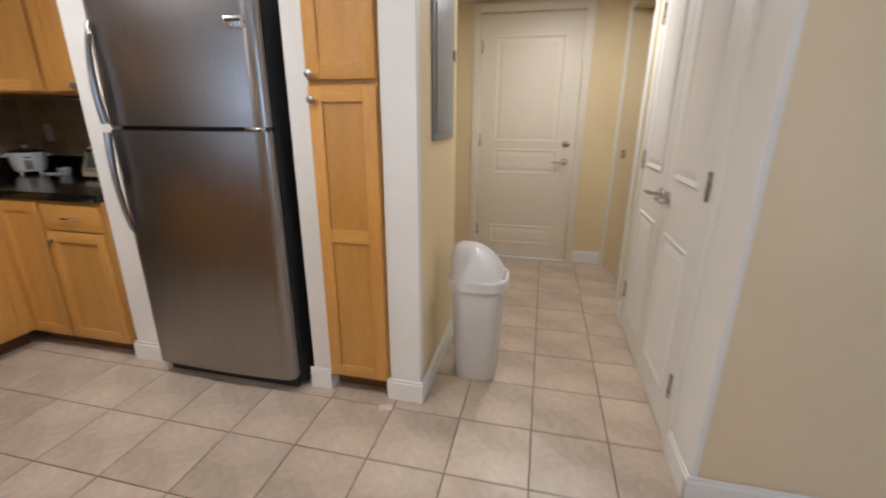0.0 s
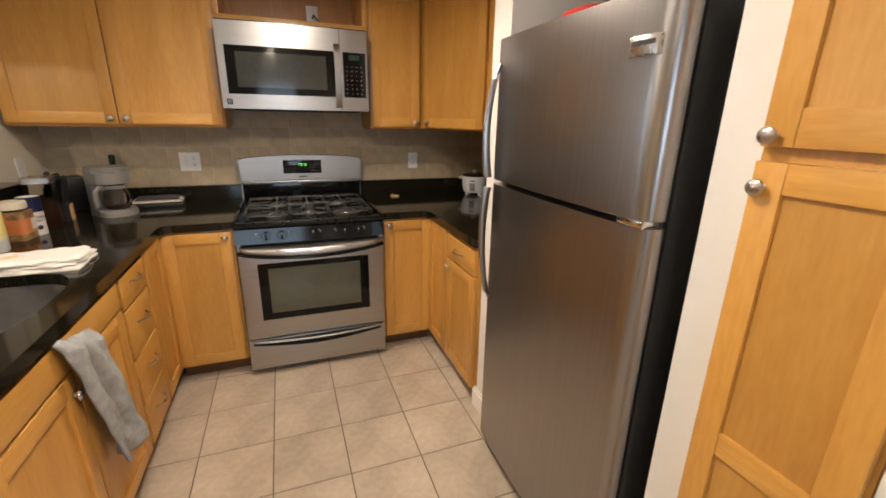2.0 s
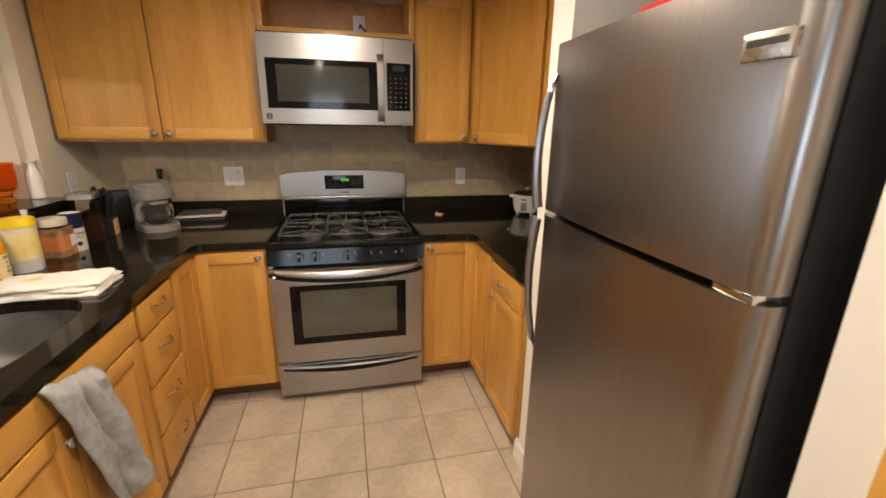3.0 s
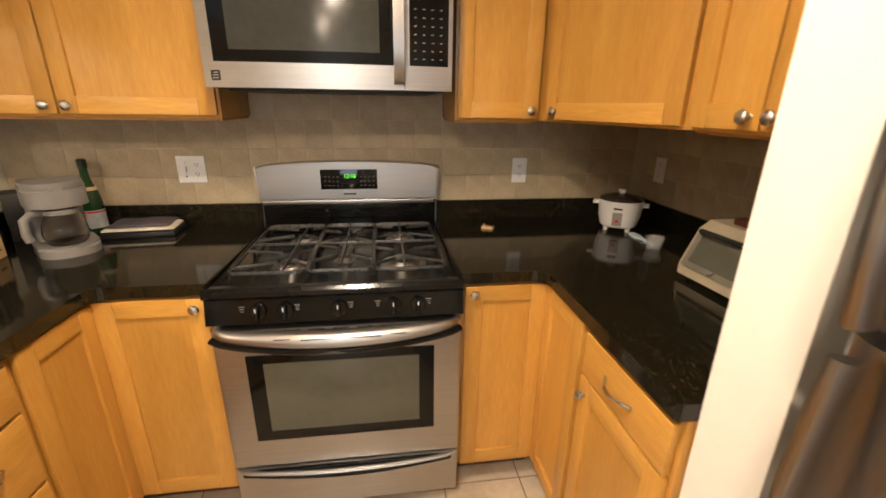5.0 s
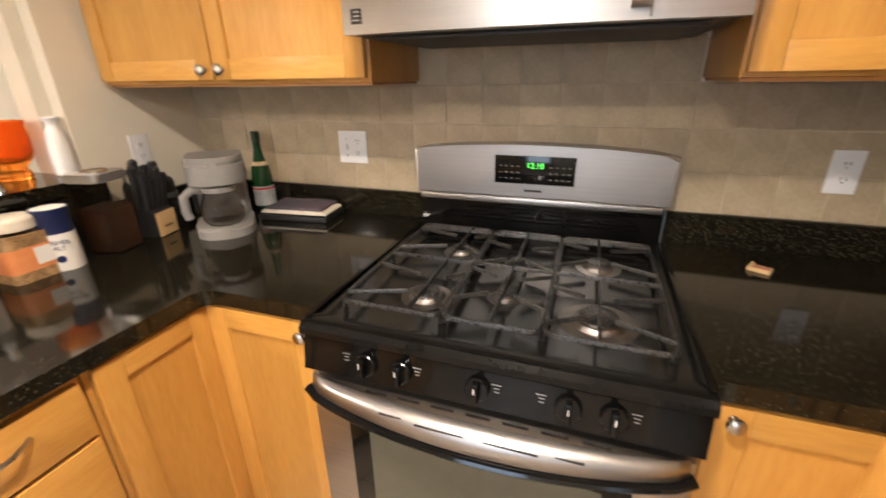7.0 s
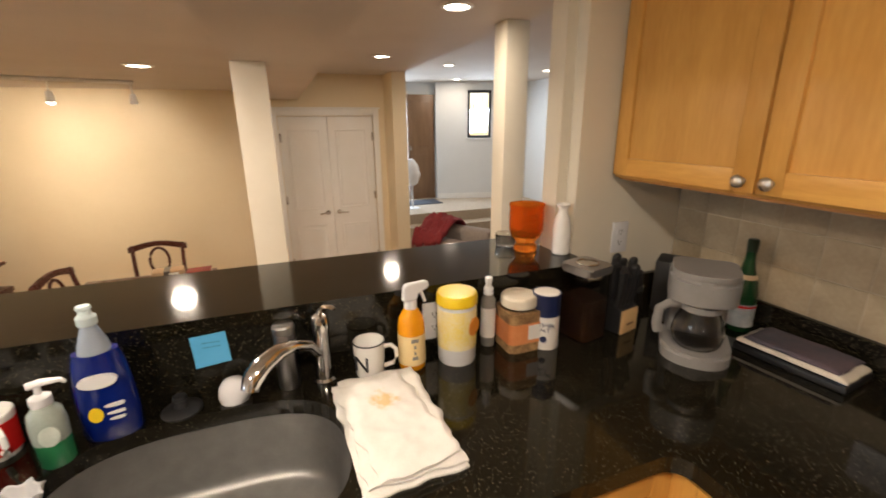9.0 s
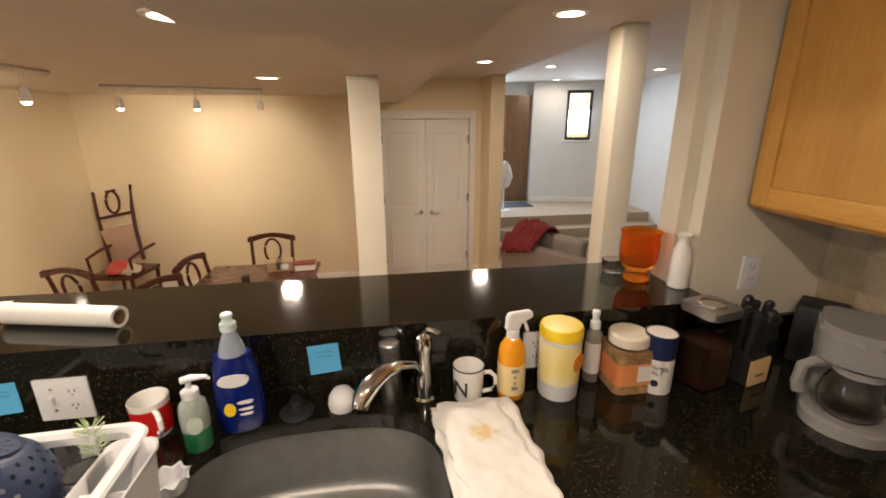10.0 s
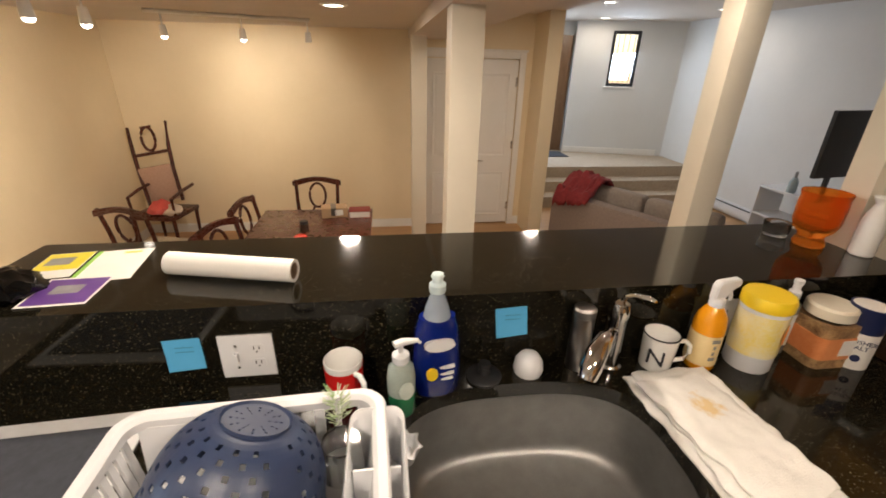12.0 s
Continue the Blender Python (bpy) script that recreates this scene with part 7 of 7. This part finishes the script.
bars = thing("window_bars", "thin security bars outside the narrow window", "window bars", (0, 0, 0))
bars.matrix_basis = slant
for i in range(4):
    bpart("bar", bars, BLACKF, 0.70 + i * 0.09, -0.11, 1.31, 0.708 + i * 0.09, -0.102, 2.20, 0)
sk = skirting("baseboard_bay", (0.0, 0.0005, L_, 0.015, PLAT))
sk.matrix_basis = slant
structure("wall_entry", PALE, (-5.30, -6.87, LOW, -4.56, -6.75, 2.5), (-3.70, -6.87, LOW, -3.55, -6.75, 2.5), (-4.56, -6.87, 2.14, -3.70, -6.75, 2.5))
structure("wall_entry_side", PALE, (-3.67, -6.75, LOW, -3.55, -4.91, 2.5))
ed = tagged(thing("door_5", "brown wooden entry door standing open", "door", (-4.57, -6.70, PLAT + 0.01), 180), kind="structure")
OAKD = mat("brown_door_wood", (0.16, 0.085, 0.04), (0.23, 0.13, 0.065), scale=2, rough=0.4, stretch=(6, 6, 0.8))
bpart("leaf", ed, OAKD, 0, -0.044, 0, 0.56, 0, 2.03, 0.003)
for z0, z1 in ((0.15, 0.9), (1.05, 1.9)):
    bpart("panel", ed, OAKD, 0.09, -0.05, z0, 0.47, -0.0442, z1, 0.006)
bpart("door_handle", ed, NICKEL, 0.04, -0.07, 0.98, 0.06, -0.0445, 1.06, 0.004)
for z in (0.2, 1.0, 1.8):
    bpart("hinge", ed, NICKEL, 0.552, -0.052, z, 0.568, -0.0445, z + 0.1, 0.002)
casing("trim_entry", -4.56, -3.70, PLAT, 2.13, -6.75, 1, 0.07)
structure("outdoor_paving", mat("grey_paving", (0.30, 0.30, 0.30), (0.38, 0.38, 0.37), scale=6, rough=0.9), (-12, -16, PLAT - 0.12, 2, -6.87, PLAT - 0.02))
dm = thing("doormat", "dark doormat inside the entry door", "mat", (-4.60, -6.25, PLAT + 0.0005), 0)
bpart("pile", dm, mat("dark_mat_pile", (0.03, 0.035, 0.045), (0.05, 0.055, 0.07), scale=60, rough=0.95), -0.45, -0.26, 0, 0.4, 0.24, 0.012, 0.004)
cs = thing("coat_stand", "white fabric draped over a slim white stand", "coat stand", (-4.36, -5.75, PLAT + 0.0005), 0)
turned("base", [(0, 0), (0.13, 0), (0.13, 0.012), (0.02, 0.02), (0, 0.02)], PLASTIC_WHITE, cs)
turned("pole", [(0, 0.0202), (0.018, 0.0202), (0.016, 0.9), (0, 0.9)], PLASTIC_WHITE, cs, n=12)
bm = bmesh.new()
lathe(bm, [(0.05, 0.42), (0.10, 0.46), (0.14, 0.62), (0.12, 0.80), (0.05, 0.88), (0, 0.89)], 22, cap=False)
for v in bm.verts:
    v.co += Vector((noise.noise(v.co * 7), noise.noise(v.co * 7 + Vector((4, 0, 0))), 0)) * 0.03
part("drape", bm, mat("white_fabric", (0.66, 0.65, 0.64), (0.74, 0.73, 0.72), scale=20, rough=0.9), cs, "white draped fabric")

SOFA = mat("taupe_sofa_fabric", (0.19, 0.15, 0.125), (0.24, 0.19, 0.16), scale=50, rough=0.95, bump=0.3, bump_scale=350)
SOFA2 = mat("taupe_cushion_fabric", (0.22, 0.18, 0.15), (0.27, 0.225, 0.19), scale=40, rough=0.95, bump=0.3, bump_scale=350)
sf = thing("sofa", "taupe fabric sofa with loose back cushions", "sofa", (-3.47, -2.84, LOW), 120)
for x, y in ((0.08, 0.06), (1.62, 0.06), (0.08, 0.80), (1.62, 0.80)):
    bpart("foot", sf, MAHOG, x, y, 0, x + 0.05, y + 0.05, 0.06, 0.003)
bpart("base", sf, SOFA, 0.02, 0.02, 0.0605, 1.73, 0.90, 0.30, 0.02)
bpart("back_frame", sf, SOFA, 0.0, 0.0, 0.3005, 1.75, 0.17, 0.80, 0.05)
for x in (0.0, 1.57):
    bpart("arm", sf, SOFA, x, 0.1705, 0.3005, x + 0.18, 0.92, 0.64, 0.05)
for i in range(2):
    x = 0.19 + i * 0.69
    bpart("seat_cushion", sf, SOFA2, x, 0.18, 0.3005, x + 0.68, 0.92, 0.45, 0.04)
    bm = bmesh.new()
    box(bm, x, 0.18, 0.46, x + 0.68, 0.38, 0.93, 0.08, 4)
    cu_ = part("back_cushion", bm, SOFA2, sf)
    cu_.matrix_basis = pose(0, 0, 0, -6, 0, 0)
tr_ = thing("throw_blanket", "dark red throw blanket over the sofa back", "blanket", (-3.47, -2.84, LOW), 120)
RED_KNIT = (mat("dark_red_knit", (0.14, 0.012, 0.014), (0.22, 0.022, 0.024), scale=40, rough=0.95, bump=0.5, bump_scale=200))
bm = bmesh.new()
grid = []
prof = [(-0.034, 0.66), (-0.032, 0.72), (-0.026, 0.78), (0.0, 0.83), (0.06, 0.845), (0.13, 0.87), (0.19, 0.945), (0.27, 0.96), (0.36, 0.94), (0.41, 0.86), (0.42, 0.74)]
for j, (py_, pz_) in enumerate(prof):
    row = []
    for i in range(25):
        u = i / 24
        wav = noise.noise(Vector((u * 7, j * 0.35, 1)))
        row.append(bm.verts.new((0.06 + 0.40 * u + 0.03 * noise.noise(Vector((j * 0.5, u * 2, 4))), py_ + 0.02 * wav * (-1 if j < 4 else 1), pz_ + 0.09 * abs(noise.noise(Vector((u * 6, j * 0.5, 7)))) + (0.10 * u if j == 0 else 0.05 * u if j == 1 else 0))))
    grid.append(row)
for p_, q_ in zip(grid, grid[1:]):
    for i in range(24):
        bm.faces.new((p_[i], p_[i + 1], q_[i + 1], q_[i]))
fold = part("fold", bm, RED_KNIT, tr_)
thick = fold.modifiers.new("thick", "SOLIDIFY")
thick.thickness, thick.offset = 0.018, 1

ht = thing("baseboard_heater", "white metal baseboard heater along the wall", "heater", (-6.9, -4.5, LOW), 90)
bpart("back", ht, PLASTIC_WHITE, 0, -0.03, 0.02, 1.6, 0, 0.20, 0.003)
bpart("front", ht, PLASTIC_WHITE, 0, -0.065, 0.05, 1.6, -0.055, 0.165, 0.003)
bpart("slot", ht, BLACK_MATT, 0.01, -0.054, 0.166, 1.59, -0.031, 0.176, 0)
bpart("end_cap", ht, PLASTIC_WHITE, -0.03, -0.068, 0.018, -0.0005, 0, 0.205, 0.003)
skirting("baseboard_living", (-6.9, -2.4, -6.885, 0.02, LOW))
tvs = thing("media_stand", "white media stand with open shelves", "stand", (-6.60, -2.79, LOW), 0)
for b in ((-0.17, -0.42, 0.70, 0.22, 0.62, 0.73), (-0.17, -0.42, 0.36, 0.22, 0.62, 0.385), (-0.17, -0.42, 0.03, 0.22, 0.62, 0.06)):
    bpart("shelf", tvs, PLASTIC_WHITE, *b, 0.003)
for y in (-0.42, 0.60):
    bpart("side_panel", tvs, PLASTIC_WHITE, -0.17, y - 0.0205, 0.0, 0.22, y - 0.0005 if y < 0 else y + 0.042, 0.73, 0.003)
tv = thing("television", "black flat screen television on the media stand", "television", (-6.34, -2.42, LOW + 0.7305), 8)
bpart("foot", tv, BLACK_MATT, -0.16, -0.06, 0, 0.16, 0.06, 0.012, 0.003)
bpart("neck", tv, BLACK_MATT, -0.03, -0.015, 0.0122, 0.03, 0.015, 0.30, 0.003)
bpart("casing", tv, BLACK_MATT, -0.40, -0.02, 0.29, 0.24, 0.025, 0.97, 0.006)
bpart("screen", tv, BLACK, -0.385, -0.0215, 0.305, 0.225, -0.0202, 0.955, 0)
sb = thing("spray_bottle", "clear blue spray bottle on the media stand", "bottle", (-6.44, -2.85, LOW + 0.7305), 40)
turned("body", [(0, 0), (0.045, 0), (0.048, 0.01), (0.045, 0.13), (0.018, 0.18), (0, 0.18)], mat("pale_blue_clear", (0.35, 0.45, 0.5), (0.42, 0.52, 0.56), rough=0.15), sb)
bpart("spray_head", sb, GREYM, -0.06, -0.014, 0.1805, 0.025, 0.014, 0.245, 0.006)

# added window behind the start of the walk, unseen, framing the cool fill lamp
wd = tagged(thing("fill_window", "added unseen white window round the cool fill lamp", "window", (0, 0, 0)), kind="structure")
for b in ((3.01, 0.601, 0.901, 3.06, 0.65, 1.999), (3.01, 1.95, 0.901, 3.06, 1.999, 1.999), (3.01, 0.6505, 0.901, 3.06, 1.9495, 0.95), (3.01, 0.6505, 1.95, 3.06, 1.9495, 1.999)):
    bpart("window_frame", wd, WHITE, *b, 0.003)

# ---- pieces: backsplash and floor tiles ----
def tile_mesh(name, w_, h_, t_, material, bev):
    bm = bmesh.new()
    box(bm, -w_ / 2, -h_ / 2, -t_, w_ / 2, h_ / 2, 0)
    bmesh.ops.bevel(bm, geom=[e for e in bm.edges if all(v.co.z > -1e-6 for v in e.verts)], offset=bev, segments=1, affect="EDGES")
    return finish(name, bm, material, False)


rng = random.Random(11)
ST = 0.121
splash_west = structure("backsplash_west", SPLASH_GROUT, (WX + 0.0005, 0.4425, 1.0125, WX + 0.0062, 1.436, UP0 - 0.010), (WX + 0.0005, 1.4365, 1.0125, WX + 0.0062, 2.2615, 1.486), (WX + 0.0005, 2.262, 1.0125, WX + 0.0062, NY - 0.001, UP0 - 0.010))
tile = tile_mesh("tile", ST - 0.0026, ST - 0.0026, 0.006, SPLASH, 0.0009)
ny_ = int((NY - 0.4425) / ST)
for j in range(4):
    z = 1.013 + ST * (j + 0.5)
    for i in range(ny_ + 1):
        y = 0.4425 + ST * (i + 0.5)
        if y + ST / 2 > NY + 0.01 or (j == 3 and not 1.44 + ST / 2 < y < 2.262 - ST / 2 + 0.02):
            continue
        o_ = new("tile", tile)
        o_.parent = splash_west
        o_.matrix_basis = Matrix.Translation((WX + 0.0075 + rng.uniform(0, 0.001), y, z)) @ pose(0, 0, 0, 90, 0, 90)
splash_north = structure("backsplash_north", SPLASH_GROUT, (WX + 0.0065, NY - 0.0062, 1.0125, -2.208, NY - 0.0005, UP0 - 0.010))
for j in range(3):
    for i in range(11):
        o_ = new("tile", tile)
        o_.parent = splash_north
        o_.matrix_basis = Matrix.Translation((WX + 0.012 + ST * (i + 0.5), NY - 0.0075 - rng.uniform(0, 0.001), 1.013 + ST * (j + 0.5))) @ pose(0, 0, 0, 90, 0, 0)

kitchen_floor = bpy.data.objects["floor_base"]
PX, PY = 0.3131, 0.312
ft = tile_mesh("tile", PX - 0.005, PY - 0.005, 0.012, TILE, 0.002)
for i in range(-3, 17):
    for j in range(-5, 11):
        x, y = -2.275 + PX * (i + 0.5), 1.88 + PY * (j + 0.5)
        in_kitchen = -3.1 < x < 2.9 and 0.30 < y < 2.75 and not (x < -0.9 and y < 0.95)
        in_hall = -0.85 < x < 0.75 and 2.5 < y < 5.0
        if in_kitchen or in_hall:
            o_ = new("tile", ft)
            o_.parent = kitchen_floor
            o_.matrix_basis = pose(x, y, rng.uniform(-0.0006, 0.0), rng.uniform(-0.05, 0.05), rng.uniform(-0.05, 0.05), 180 * rng.randint(0, 1))
